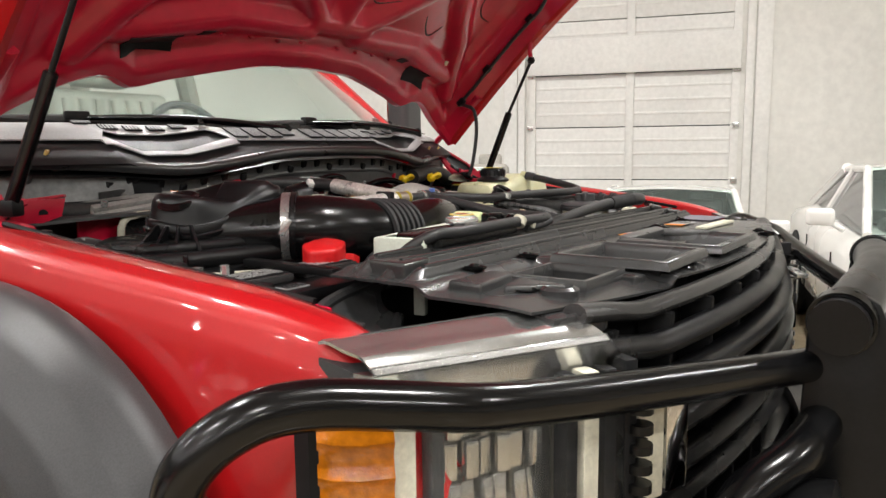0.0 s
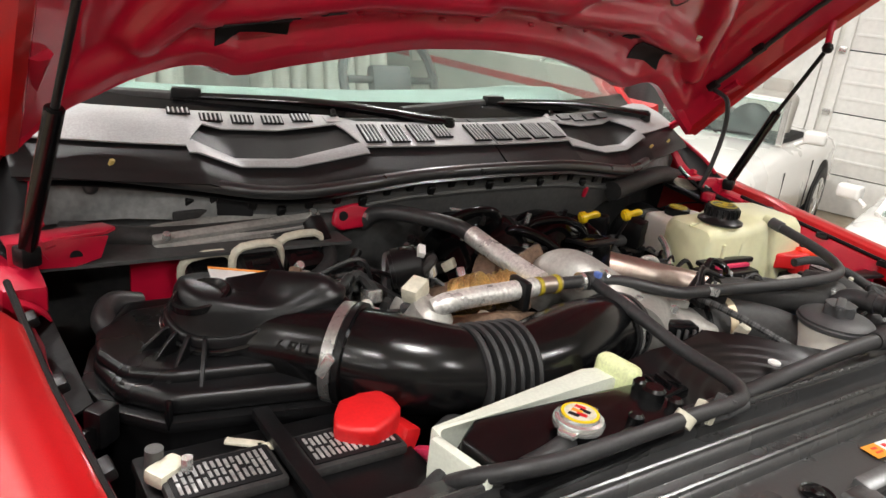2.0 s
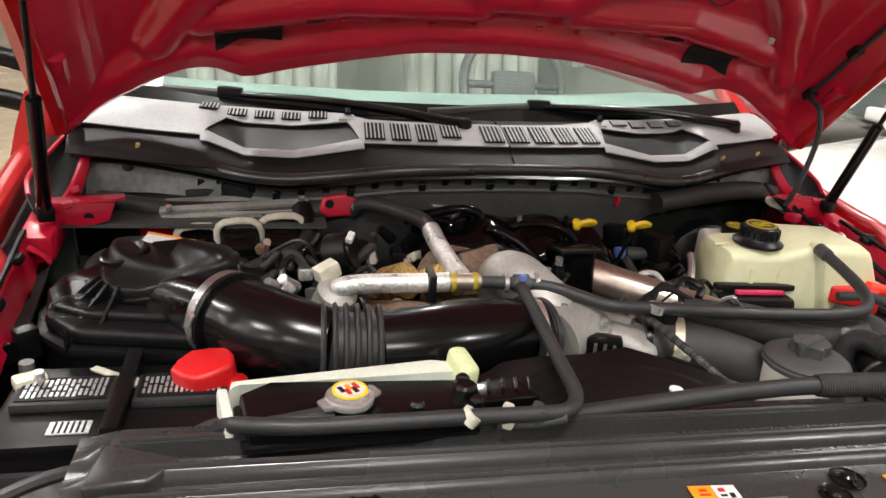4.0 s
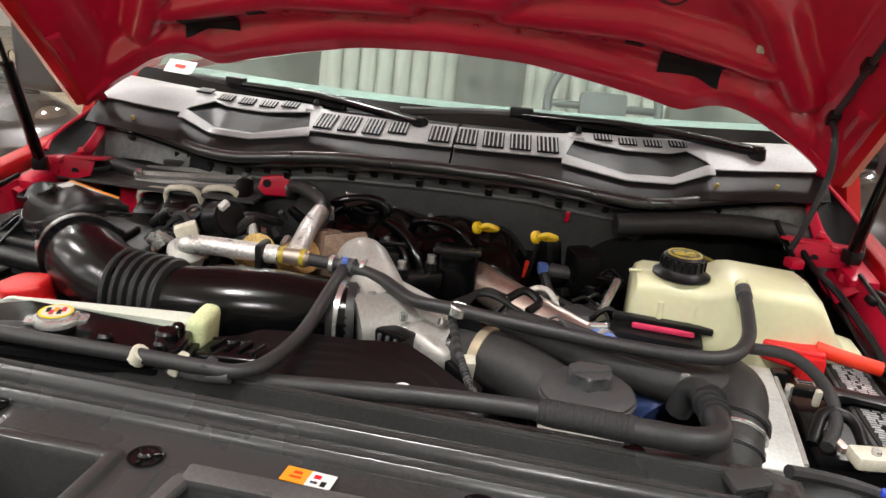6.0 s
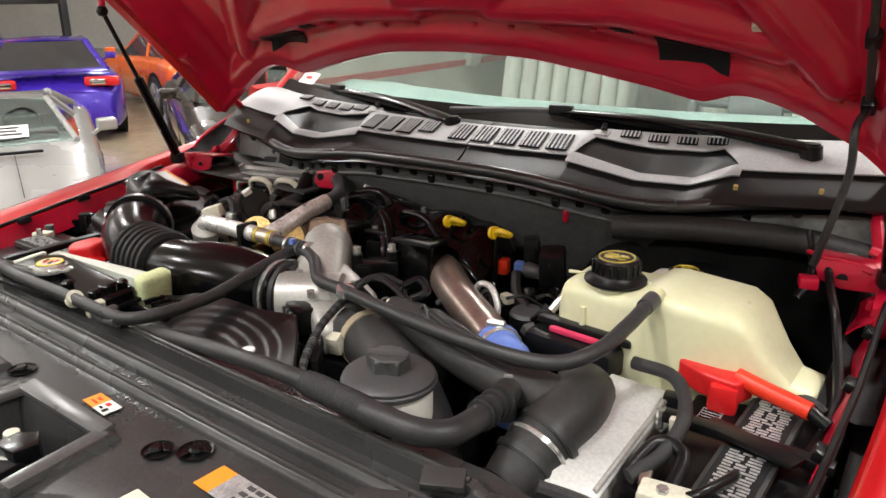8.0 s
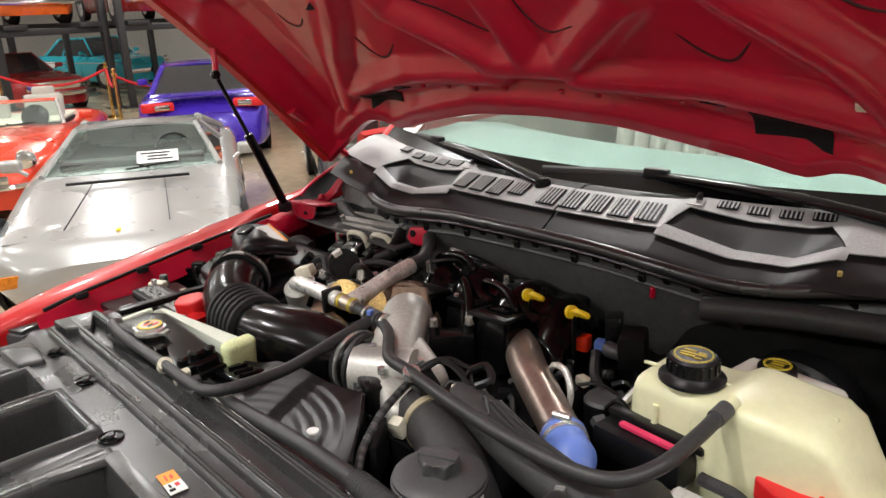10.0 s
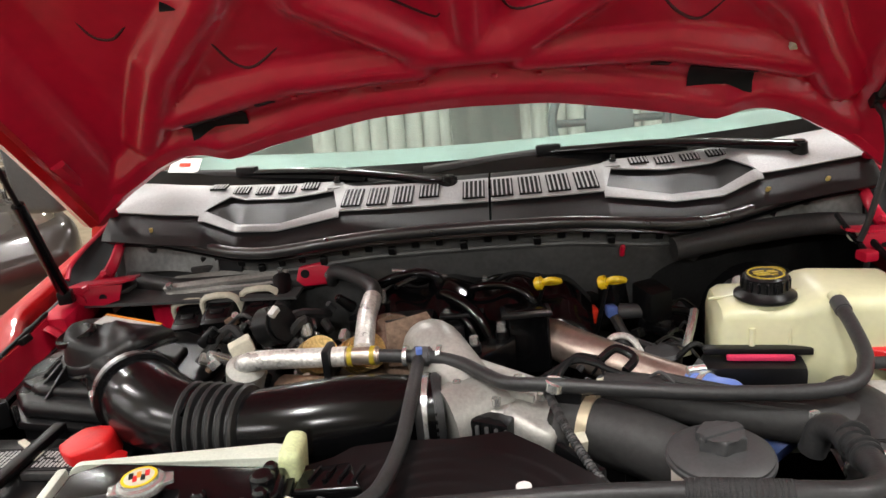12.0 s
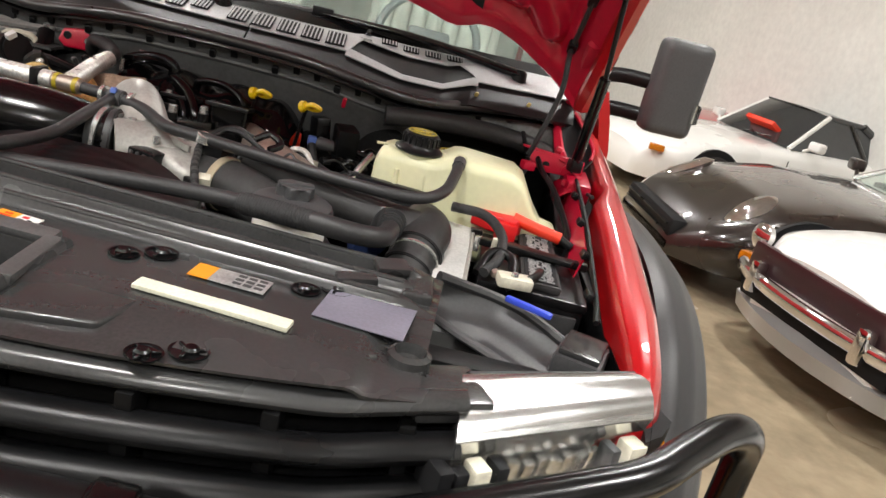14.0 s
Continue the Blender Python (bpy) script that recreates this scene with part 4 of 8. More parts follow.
for i, (px, py, hx, hy) in enumerate(POCK):
    bm = B()
    ring = lambda k, z: [Vector((px + sx * hx * k, py + sy * hy * k, z)) for sx, sy in ((-1, -1), (1, -1), (1, 1), (-1, 1))]
    z = cover_z(px, py)
    loft(bm, [ring(1.22, z - 0.004), ring(1.19, z + 0.007), ring(1.16, z + 0.010), ring(1.03, z + 0.010), ring(0.99, z + 0.006), ring(0.97, z - 0.004), ring(0.90, z - 0.035), ring(0.88, z - 0.09)], False)
    part("pocket_wall", bm, COVER, body, smooth=50)
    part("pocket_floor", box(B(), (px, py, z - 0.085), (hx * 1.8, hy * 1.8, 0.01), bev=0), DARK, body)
# hood latch inside the middle opening
latch = part("hood_latch", box(B(), (0.05, -0.18, 1.155), (0.10, 0.07, 0.05), (0, 0, 8), 0.006), BLACK, cover, "dark steel hood latch")
part("latch_bar", cyl(B(), (-0.03, -0.235, 1.165), (0.08, -0.16, 1.175), 0.008), STEEL, latch)
part("latch_hook", prism(B(), [(-0.02, -0.02), (0.025, -0.015), (0.03, 0.015), (0.0, 0.03), (-0.02, 0.012)], 1.16, 1.195, Matrix.Translation((0.07, -0.15, 0)), 0.003), BLACK_GLOSS, latch)
part("latch_pad", cyl(B(), (0.035, -0.14, 1.17), (0.035, -0.14, 1.19), 0.012, 0.010, 14), CREAM, latch)
for k in range(4):
    part("latch_plate", box(B(), (0.0 + 0.03 * k, -0.20 - 0.01 * k, 1.16), (0.008, 0.06, 0.05), (0, 12, 10 * k), 0.002), DARK, latch)
# raised decks and rims moulded into the cover
def deck(pts, h, r=0.006):
    z = min(cover_z(x, y) for x, y in pts)
    part("raised_deck", prism(B(), pts, z - 0.01, z + h, bev=r, seg=3), COVER, body, smooth=50)


for y in (0.0035, 0.0445, 0.0935):
    part("ridge_bead", tube(B(), [Vector((x, y, cover_z(x, y) + 0.0005)) for x in np.linspace(-0.60, 0.60, 25)], 0.0042, 8, 2), COVER, body)
deck([(0.185, -0.262), (0.30, -0.235), (0.315, -0.16), (0.185, -0.16)], 0.010)
deck([(-0.085, -0.255), (-0.115, -0.08), (-0.065, -0.07), (-0.058, -0.255)], 0.012)
deck([(-0.335, -0.235), (-0.320, -0.075), (-0.345, -0.075), (-0.365, -0.23)], 0.012)
deck([(-0.605, -0.10), (-0.50, -0.09), (-0.49, -0.045), (-0.60, -0.04)], 0.014)
deck([(-0.52, -0.19), (-0.50, -0.10), (-0.58, -0.12)], 0.012)
deck([(0.43, -0.215), (0.53, -0.19), (0.60, -0.14), (0.585, -0.115), (0.43, -0.17)], 0.006)
deck([(-0.63, 0.015), (-0.56, 0.020), (-0.53, 0.06), (-0.62, 0.10)], 0.022)
deck([(0.60, 0.02), (0.645, 0.03), (0.64, 0.11), (0.60, 0.10)], 0.016)

# raised rim round the latch opening, its reflections painted as a paler grey
rim_part = part("latch_frame", box(B(), (0.062, -0.080, 1.205), (0.205, 0.026, 0.016), (10, 0, 0), 0.005), RIM_GLEAM, cover, "raised rim of the latch opening, reflections put into its paler grey")
part("frame_side", box(B(), (0.168, -0.145, 1.203), (0.022, 0.13, 0.016), (0, 8, 6), 0.005), RIM_GLEAM, rim_part)
part("frame_side", box(B(), (-0.046, -0.125, 1.203), (0.020, 0.09, 0.014), (0, -8, -8), 0.005), RIM_GLEAM, rim_part)
# moulded wells with pressed-in clips
def well(x, y, pair=True):
    z = cover_z(x, y)
    for dx, dy, r in ((0.018, 0.012, 0.022), (-0.020, -0.014, 0.020)) if pair else ((0, 0, 0.02),):
        w = part("clip_well", lathe(B(), [(r, 0.002), (r * 1.02, 0.004), (r * 0.9, 0.003), (r * 0.8, -0.002), (r * 0.72, 0.001), (0, 0.001)], pose(x + dx, y + dy, z), 20), BLACK_GLOSS, body)
        part("push_clip", lathe(B(), [(r * 0.45, 0.0), (r * 0.45, 0.006), (r * 0.3, 0.009), (0, 0.009)], pose(x + dx * 1.1, y + dy * 1.1, z), 12), BLACK_GLOSS, w)
        for a in range(3):
            part("rib", box(B(), (x + dx + r * 0.6 * math.cos(a * 2.1 + 0.4), y + dy + r * 0.6 * math.sin(a * 2.1 + 0.4), z + 0.004), (r * 0.5, 0.004, 0.005), (0, 0, a * 120 + 23), 0.001, 1), BLACK_GLOSS, w)


for x, y in ((0.262, -0.045), (0.497, -0.012), (0.385, -0.247), (-0.50, -0.02), (-0.33, -0.02), (-0.10, -0.06), (-0.55, -0.14)):
    well(x, y, x > 0)
for x, y in ((0.60, 0.06), (-0.60, 0.06), (0.45, 0.12), (-0.22, -0.262)):
    part("round_hole", lathe(B(), [(0.016, 0.002), (0.014, 0.004), (0.011, 0.001), (0, 0.001)], pose(x, y, cover_z(x, y)), 16), BLACK_GLOSS, body)
# bright bent corner pieces of the rear seal ridge
part("ridge_end", box(B(), (0.575, 0.078, 1.222), (0.05, 0.03, 0.012), (12, 0, 28), 0.004), COVER, body)
part("ridge_step", box(B(), (0.535, 0.020, 1.214), (0.06, 0.02, 0.012), (10, 0, 28), 0.004), COVER, body)


def sticker(name, x, y, w, d, turn, cells, lift=0.0035):
    m = Matrix.Translation((x, y, cover_z(x, y) + lift)) @ pose(0, 0, 0, 0, 0, turn)
    base = None
    x0 = -w / 2
    for share, material in cells:
        bm = B()
        bmesh.ops.create_cube(bm, size=1, matrix=m @ Matrix.Translation((x0 + w * share / 2, 0, 0)) @ Matrix.Diagonal((w * share, d, 0.0012, 1)))
        p = part(name, bm, material, cover if base is None else base, "" if base else "orange and white warning sticker", smooth=0)
        base = base or p
        x0 += w * share
    return base, m


st, m = sticker("sticker", 0.087, -0.042, 0.060, 0.026, -4, ((0.5, ORANGE), (0.5, PAPER)))
for dx, dy, sx, sy, mm in ((0.010, 0.004, 0.008, 0.006, RED_PLASTIC), (0.020, -0.006, 0.006, 0.008, INK), (0.009, -0.006, 0.008, 0.003, INK), (-0.014, 0.004, 0.010, 0.004, RED_ORANGE), (-0.014, -0.004, 0.014, 0.003, RED_ORANGE)):
    bm = B()
    bmesh.ops.create_cube(bm, size=1, matrix=m @ Matrix.Translation((dx, dy, 0.001)) @ Matrix.Diagonal((sx, sy, 0.001, 1)))
    part("print", bm, mm, st, smooth=0)
st, m = sticker("label", 0.383, -0.054, 0.102, 0.042, -2, ((0.27, ORANGE), (0.73, SILVER_LABEL)))
for k in range(9):
    bm = B()
    bmesh.ops.create_cube(bm, size=1, matrix=m @ Matrix.Translation((0.012 + 0.012 * (k % 3) * 1.2, 0.013 - 0.012 * (k // 3), 0.001)) @ Matrix.Diagonal((0.011, 0.006, 0.001, 1)))
    part("print", bm, GREY_PLASTIC, st, smooth=0)
sticker("violet_label", 0.565, -0.048, 0.12, 0.10, -4, ((1.0, PINK_WINE),), 0.003)
bm = B()
box(bm, (0.345, -0.134, cover_z(0.345, -0.134) + 0.004), (0.105, 0.026, 0.006), (0, 0, -3), 0.002)
box(bm, (0.441, -0.140, cover_z(0.441, -0.14) + 0.0045), (0.095, 0.026, 0.007), (0, 0, -4), 0.002)
part("adhesive_strip", bm, TAPE, cover, "pale yellow foam tape strip")

# side deflectors between cover and headlights
for s in (-1, 1):
    d = root("air_deflector", (s * 0.74, 0.05, 0.9), "black plastic air deflector beside the radiator cover", "deflector", "air deflectors", turned=FRONT)
    top = [(0.612, 0.128, 1.194), (0.66, 0.148, 1.180), (0.72, 0.150, 1.170), (0.775, 0.125, 1.162), (0.835, 0.075, 1.148)]
    low = [(0.618, 0.100, 1.135), (0.665, 0.070, 1.128), (0.71, 0.045, 1.122), (0.75, 0.018, 1.117), (0.79, -0.010, 1.112)]
    row = lambda P, u: Vector((s * np.interp(u * 4, range(5), [p[0] for p in P]), np.interp(u * 4, range(5), [p[1] for p in P]), np.interp(u * 4, range(5), [p[2] for p in P])))
    wall = part("wall_panel", sheet(B(), lambda u, v: row(low, u).lerp(row(top, u), v) + Vector((0, 0.018 * math.sin(v * math.pi), -0.010 * math.sin(v * math.pi))), 16, 8, 0.004), GREY_PLASTIC if s > 0 else COVER, d)
    part("ledge", tube(B(), [row(low, u) for u in (0, 0.25, 0.5, 0.75, 1)], 0.010, 8, 4, squash=0.6), GREY_PLASTIC if s > 0 else COVER, wall)
    part("seal_edge", tube(B(), [row(top, u) for u in (0, 0.25, 0.5, 0.75, 1)], 0.009, 8, 4), RUBBER, d)
    pl = lambda pts, z0, z1: prism(B(), [(s * x, y) for x, y in pts], z0, z1, bev=0.004)
    part("back_panel", pl([(0.60, 0.176), (0.86, 0.19), (0.86, 0.20), (0.60, 0.186)], 1.0, 1.15), COVER, d)
    part("floor_panel", pl([(0.60, 0.12), (0.84, 0.12), (0.90, 0.02), (0.86, -0.06), (0.66, -0.13), (0.60, -0.16)], 1.085, 1.105), COVER, d)
    part("step_panel", pl([(0.64, -0.02), (0.78, 0.005), (0.80, -0.04), (0.65, -0.085)], 1.10, 1.128), COVER, d)
    pod = part("pod", box(B(), (s * 0.845, 0.045, 1.135), (0.075, 0.10, 0.06), (0, 0, s * -20), 0.012), GREY_PLASTIC, d)
    part("pod_lid", box(B(), (s * 0.845, 0.045, 1.168), (0.062, 0.085, 0.010), (0, 0, s * -20), 0.004), COVER, pod)
    part("tray", box(B(), (s * 0.635, -0.175, 1.165), (0.10, 0.09, 0.03), (0, 0, s * 22), 0.008), COVER, d)
    part("post", lathe(B(), [(0.028, 0), (0.028, 0.014), (0.021, 0.018), (0.017, 0.005), (0, 0.004)], pose(s * 0.585, -0.155, 1.182), 20), COVER, d)
    for k in range(3):
        part("rib", box(B(), (s * (0.63 + 0.035 * k), -0.06 - 0.015 * k, 1.118), (0.008, 0.08, 0.03), (0, 0, s * (-20 - 6 * k)), 0.002), COVER, d)

grille = root("grille", (0, -0.35, 0.7), "black front grille of stacked curved bars", "grille", turned=FRONT)
for z, dy, r in ((1.160, -0.004, 0.019), (1.112, -0.026, 0.024), (1.058, -0.040, 0.026), (1.000, -0.046, 0.026), (0.940, -0.046, 0.026), (0.88, -0.04, 0.026)):
    pts = [(x, front_edge(x) + dy, z + 0.02 * ease(abs(x), 0.5, 0.66)) for x in np.linspace(-0.66, 0.66, 19)]
    part("bar", tube(B(), pts, r, 10, 3, squash=0.75), BLACK if r > 0.022 else COVER, grille)
part("backing", sheet(B(), lambda u, v: Vector((-0.66 + 1.32 * u, front_edge(-0.66 + 1.32 * u) + 0.03, 0.72 + 0.44 * v)), 24, 4, 0.01), DARK, grille)
for x in np.linspace(-0.6, 0.6, 9):
    part("upright", box(B(), (x, front_edge(x) + 0.0, 0.94), (0.02, 0.05, 0.42), bev=0.004), DARK, grille)
part("skirt", box(B(), (0, -0.28, 0.62), (1.3, 0.1, 0.22), bev=0.02), BLACK, grille)

for s in (-1, 1):
    h = root("headlight", (s * 0.80, -0.16, 0.80), "clear headlight unit with silver reflectors and amber corner lamp", "headlight", "headlights", turned=FRONT)
    yf = lambda x: -0.255 + 0.60 * (abs(x) - 0.655)
    yr = lambda x: -0.14 + 0.47 * (abs(x) - 0.655)
    xs = np.linspace(0.655, 0.925, 10)
    part("housing", loft(B(), [[Vector((s * x, y, z)) for y, z in ((yf(x) + 0.03, 1.150), (yr(x), 1.160), (yr(x), 0.80), (yf(x) + 0.03, 0.80))] for x in xs]), GREY_PLASTIC, h)
    part("top_reflector", sheet(B(), lambda u, v: Vector((s * (0.655 + 0.27 * u), yf(0.655 + 0.27 * u) * (1 - v) + yr(0.655 + 0.27 * u) * v, 1.152 + 0.026 * math.sin(min(1, v * 1.6) * 1.57) + 0.003 * math.sin(v * 9))), 20, 14, 0.004), SATIN_CHROME, h, "silver top of the reflector under the lens")
    part("top_strip", sheet(B(), lambda u, v: Vector((s * (0.66 + 0.26 * u), yr(0.66 + 0.26 * u) - 0.012 + 0.014 * v, 1.180)), 10, 2, 0.003), GREY_PLASTIC, h)
    lens = part("lens", loft(B(), [[Vector((s * x, y, z)) for y, z in ((yf(x) - 0.022, 1.125), (yf(x) + 0.004, 1.160), (yf(x) + 0.008, 1.156), (yf(x) - 0.017, 1.122), (yf(x) - 0.022, 0.80), (yf(x) - 0.027, 0.80))] for x in xs]), LENS, h)
    lens.visible_shadow = False
    part("reflector_back", loft(B(), [[Vector((s * x, y, z)) for y, z in ((yf(x) + 0.002, 1.15), (yf(x) + 0.028, 1.10), (yf(x) + 0.030, 0.80), (yf(x) + 0.034, 0.80), (yf(x) + 0.034, 1.15))] for x in xs]), SATIN_CHROME, h)
    for x, w, mm in ((0.905, 0.030, CREAM), (0.870, 0.016, GREY_PLASTIC), (0.715, 0.018, INK), (0.690, 0.024, CREAM), (0.665, 0.020, INK)):
        part("divider", box(B(), (s * x, yf(x) - 0.002, 0.955), (w, 0.03, 0.33), (0, 0, s * 31), 0.005), mm, h)
    for k in range(7):
        for j in range(6):
            part("facet", box(B(), (s * (0.738 + 0.019 * k), yf(0.738 + 0.019 * k) + 0.016 + 0.006 * ((k + j) % 2), 0.83 + 0.05 * j), (0.018, 0.014, 0.046), (8 * (j % 3 - 1), 0, s * (31 + 14 * (k % 3 - 1))), 0.004), SATIN_CHROME, h)
    corner = part("corner_bezel", loft(B(), [[Vector((s * x, y, z)) for x, y in ((0.918, -0.112), (0.950, -0.085), (0.975, -0.040), (0.965, -0.010), (0.93, -0.04))] for z in (0.84, 0.86, 1.10, 1.125)]), INK, h)
    part("amber_lamp", loft(B(), [[Vector((s * (x + o), y - o, z)) for x, y in ((0.926, -0.116), (0.950, -0.092), (0.966, -0.064), (0.968, -0.045), (0.95, -0.045), (0.93, -0.07))] for z, o in [(0.84 + 0.013 * k, 0.002 + 0.006 * (k % 3 == 1)) for k in range(21)]]), AMBER, corner, "ribbed amber corner lens")

# inner lamp beside each headlight, behind the guard
for s in (-1, 1):
    g = root("inner_lamp", (s * 0.58, -0.28, 0.75), "cream-framed inner lamp between grille and headlight", "lamp", "inner lamps", turned=FRONT)
    part("corrugated_post", box(B(), (s * 0.640, -0.262, 0.95), (0.020, 0.05, 0.36), (0, 0, s * 31), 0.004), INK, g)
    for k in range(12):
        part("rib", cyl(B(), (s * 0.642, -0.292, 0.80 + 0.026 * k), (s * 0.642, -0.292, 0.812 + 0.026 * k), 0.016, 0.016, 10), BLACK, g)
    part("frame", box(B(), (s * 0.595, -0.285, 0.99), (0.05, 0.02, 0.13), (0, 0, s * 24), 0.005), CREAM, g)
    part("glass", box(B(), (s * 0.545, -0.305, 0.99), (0.045, 0.02, 0.13), (0, 0, s * 24), 0.005), CHROME, g)
    part("hood_trim", box(B(), (s * 0.56, -0.31, 1.065), (0.13, 0.03, 0.012), (0, 0, s * 24), 0.004), STEEL, g)

# brush guard of welded black tubes
guard = root("brush_guard", (0, -0.45, 0.35), "black tubular steel brush guard bolted to the front bumper", "brush guard", turned=FRONT)
part("bumper", loft(B(), [[Vector((x, -0.52 + 0.30 * x * x + dy, z)) for dy, z in ((0.0, 0.45), (-0.05, 0.50), (-0.05, 0.70), (0.0, 0.76), (0.12, 0.76), (0.12, 0.45))] for x in np.linspace(-1.0, 1.0, 21)]), BLACK, guard, "black steel bumper")
for s in (-1, 1):
    pts = [(s * 0.34, -0.455, 1.070), (s * 0.52, -0.372, 1.086), (s * 0.70, -0.292, 1.104), (s * 0.82, -0.240, 1.118), (s * 0.90, -0.200, 1.129), (s * 0.965, -0.140, 1.140), (s * 1.020, -0.090, 1.148),
           (s * 1.065, -0.055, 1.142), (s * 1.100, -0.020, 1.110), (s * 1.113, 0.0, 1.061), (s * 1.113, 0.0, 0.96), (s * 1.10, -0.01, 0.80), (s * 1.02, -0.08, 0.70), (s * 0.85, -0.22, 0.66)]
    part("wing_tube", tube(B(), pts, 0.0255, 16, 5), BLACK_GLOSS, guard, "bent black tube round the headlight")
    plate = part("upright_plate", prism(B(), [(-0.61, 0.55), (-0.45, 0.55), (-0.44, 0.95), (-0.445, 1.12), (-0.456, 1.165), (-0.475, 1.190), (-0.505, 1.190), (-0.535, 1.172), (-0.555, 1.12), (-0.59, 0.95)], -0.009, 0.009,
                                Matrix(((0, 0, 1, s * 0.36), (1, 0, 0, 0), (0, 1, 0, 0), (0, 0, 0, 1))), 0.005), BLACK, guard)
    part("weld_ring", cyl(B(), (s * 0.385, -0.488, 1.142), (s * 0.345, -0.492, 1.147), 0.046, 0.046, 24, 0.004), BLACK_GLOSS, plate)
    part("lower_tube", tube(B(), [(s * 0.36, -0.47, 0.99), (s * 0.46, -0.45, 0.97), (s * 0.53, -0.40, 0.93), (s * 0.57, -0.38, 0.86), (s * 0.57, -0.38, 0.70)], 0.030, 14), BLACK_GLOSS, guard)
    lamp = part("driving_lamp", lathe(B(), [(0.0, 0.07), (0.05, 0.06), (0.085, 0.01), (0.09, -0.03), (0.08, -0.035), (0, -0.03)], pose(s * 0.48, -0.47, 0.86, -90), 26), BLACK, guard, "round black driving lamp")
    part("lamp_glass", lathe(B(), [(0.08, -0.03), (0.05, -0.042), (0, -0.045)], pose(s * 0.48, -0.47, 0.86, 90), 24), CHROME, lamp)
part("top_tube", tube(B(), [(-0.40, -0.487, 1.141), (-0.25, -0.50, 1.153), (-0.08, -0.512, 1.160), (0.08, -0.512, 1.160), (0.25, -0.50, 1.153), (0.40, -0.487, 1.141)], 0.040, 20), BLACK, guard, "thick top tube")
for x in (-0.22, 0.22):
    part("brace", cyl(B(), (x, -0.50, 0.70), (x, -0.505, 1.15), 0.016), BLACK_GLOSS, guard)

for s in (-1, 1):
    mir = root("side_mirror", (s * 1.0, 1.42, 1.40), "large grey towing mirror on two arms", "mirror", "towing mirrors", turned=FRONT)
    sh = part("shell", box(B(), (s * 1.245, 1.40, 1.49), (0.16, 0.10, 0.29), (0, 0, s * 6), 0.035, 4), GREY_PLASTIC, mir)
    part("glass", box(B(), (s * 1.245, 1.455, 1.49), (0.13, 0.008, 0.25), (0, 0, s * 6), 0.02), CHROME, sh)
    part("turn_lamp", box(B(), (s * 1.315, 1.37, 1.43), (0.02, 0.05, 0.06), (0, 0, s * 20), 0.008), LENS, sh)
    for z in (1.385, 1.49):
        part("arm", tube(B(), [(s * 0.985, 1.46, z - 0.03), (s * 1.08, 1.45, z - 0.004), (s * 1.19, 1.42, z)], 0.020, 10, squash=1.2), BLACK, mir)

# ---- engine bay ----
engine = root("engine", (0.0, 0.5, 0.76), "black diesel engine with cast aluminium intake parts", "engine")
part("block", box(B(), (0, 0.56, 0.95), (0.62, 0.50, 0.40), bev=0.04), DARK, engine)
def top_cover(u, v):
    """The domed valve cover: u along the engine, v from its front foot over the crown to the bulkhead."""
    x = -0.17 + 0.43 * u
    y, z = table(v, (0, 0.600), (0.2, 0.618), (0.4, 0.655), (0.6, 0.700), (0.8, 0.745), (1, 0.775)), table(v, (0, 1.185), (0.2, 1.245), (0.4, 1.282), (0.6, 1.298), (0.8, 1.292), (1, 1.235))
    k = min(1, 6 * u, 6 * (1 - u))
    wave = 0.010 * math.sin(u * 21) * math.sin(v * math.pi)
    return Vector((x, y - 0.3 * wave, 1.17 + (z - 1.17) * (0.55 + 0.45 * math.sin(k * 1.57)) + wave * k))


valve = part("upper_cover", sheet(B(), top_cover, 64, 30, 0.004), WET_BLACK, engine, "glossy black valve cover", smooth=70)
for x0, y0, w, h in ((-0.075, 0.598, 0.082, 0.085), (0.020, 0.640, 0.070, 0.060)):
    block = part("injector_cover", box(B(), (x0, y0, 1.230), (w, 0.075, h), (-10, 0, 5), 0.012, 3), WET_BLACK, engine)
    part("cover_rim", box(B(), (x0, y0 - 0.004, 1.230 + h / 2), (w + 0.010, 0.070, 0.008), (-10, 0, 5), 0.003), BLACK, block)
    part("cover_clip", box(B(), (x0 - 0.01, y0 - 0.044, 1.232), (0.034, 0.010, 0.034), (-10, 0, 5), 0.003), BLACK, block)
    part("cover_bolt", cyl(B(), (x0 - w * 0.36, y0 - 0.02, 1.232 + h / 2), (x0 - w * 0.36, y0 - 0.021, 1.242 + h / 2), 0.006, 0.006, 6), STEEL, block)
for k, (p, q, r) in enumerate((((-0.012, 0.650, 1.292), (0.078, 0.572, 1.232), 0.011), ((-0.002, 0.632, 1.262), (0.052, 0.578, 1.218), 0.010), ((-0.14, 0.70, 1.300), (-0.03, 0.69, 1.312), 0.010), ((0.045, 0.655, 1.300), (0.150, 0.625, 1.285), 0.008))):
    p, q = Vector(p), Vector(q)
    part("cover_pipe", tube(B(), [p - Vector((0.012, -0.012, 0.03)), p, p.lerp(q, 0.5) + Vector((0.008, 0, 0.014)), q, q + Vector((0.004, -0.004, -0.04))], r, 12, 6), WET_BLACK, engine)
for x, y in ((-0.13, 0.655), (-0.02, 0.72), (0.06, 0.70), (0.16, 0.70)):
    part("cover_stud", cyl(B(), (x, y, 1.28), (x + 0.002, y - 0.003, 1.306), 0.005, 0.005, 8), STEEL if x < 0.1 else BLACK, engine)
part("foil_tag", box(B(), (-0.105, 0.720, 1.318), (0.034, 0.010, 0.005), (10, 12, 20), 0.001, 1), STEEL, engine)
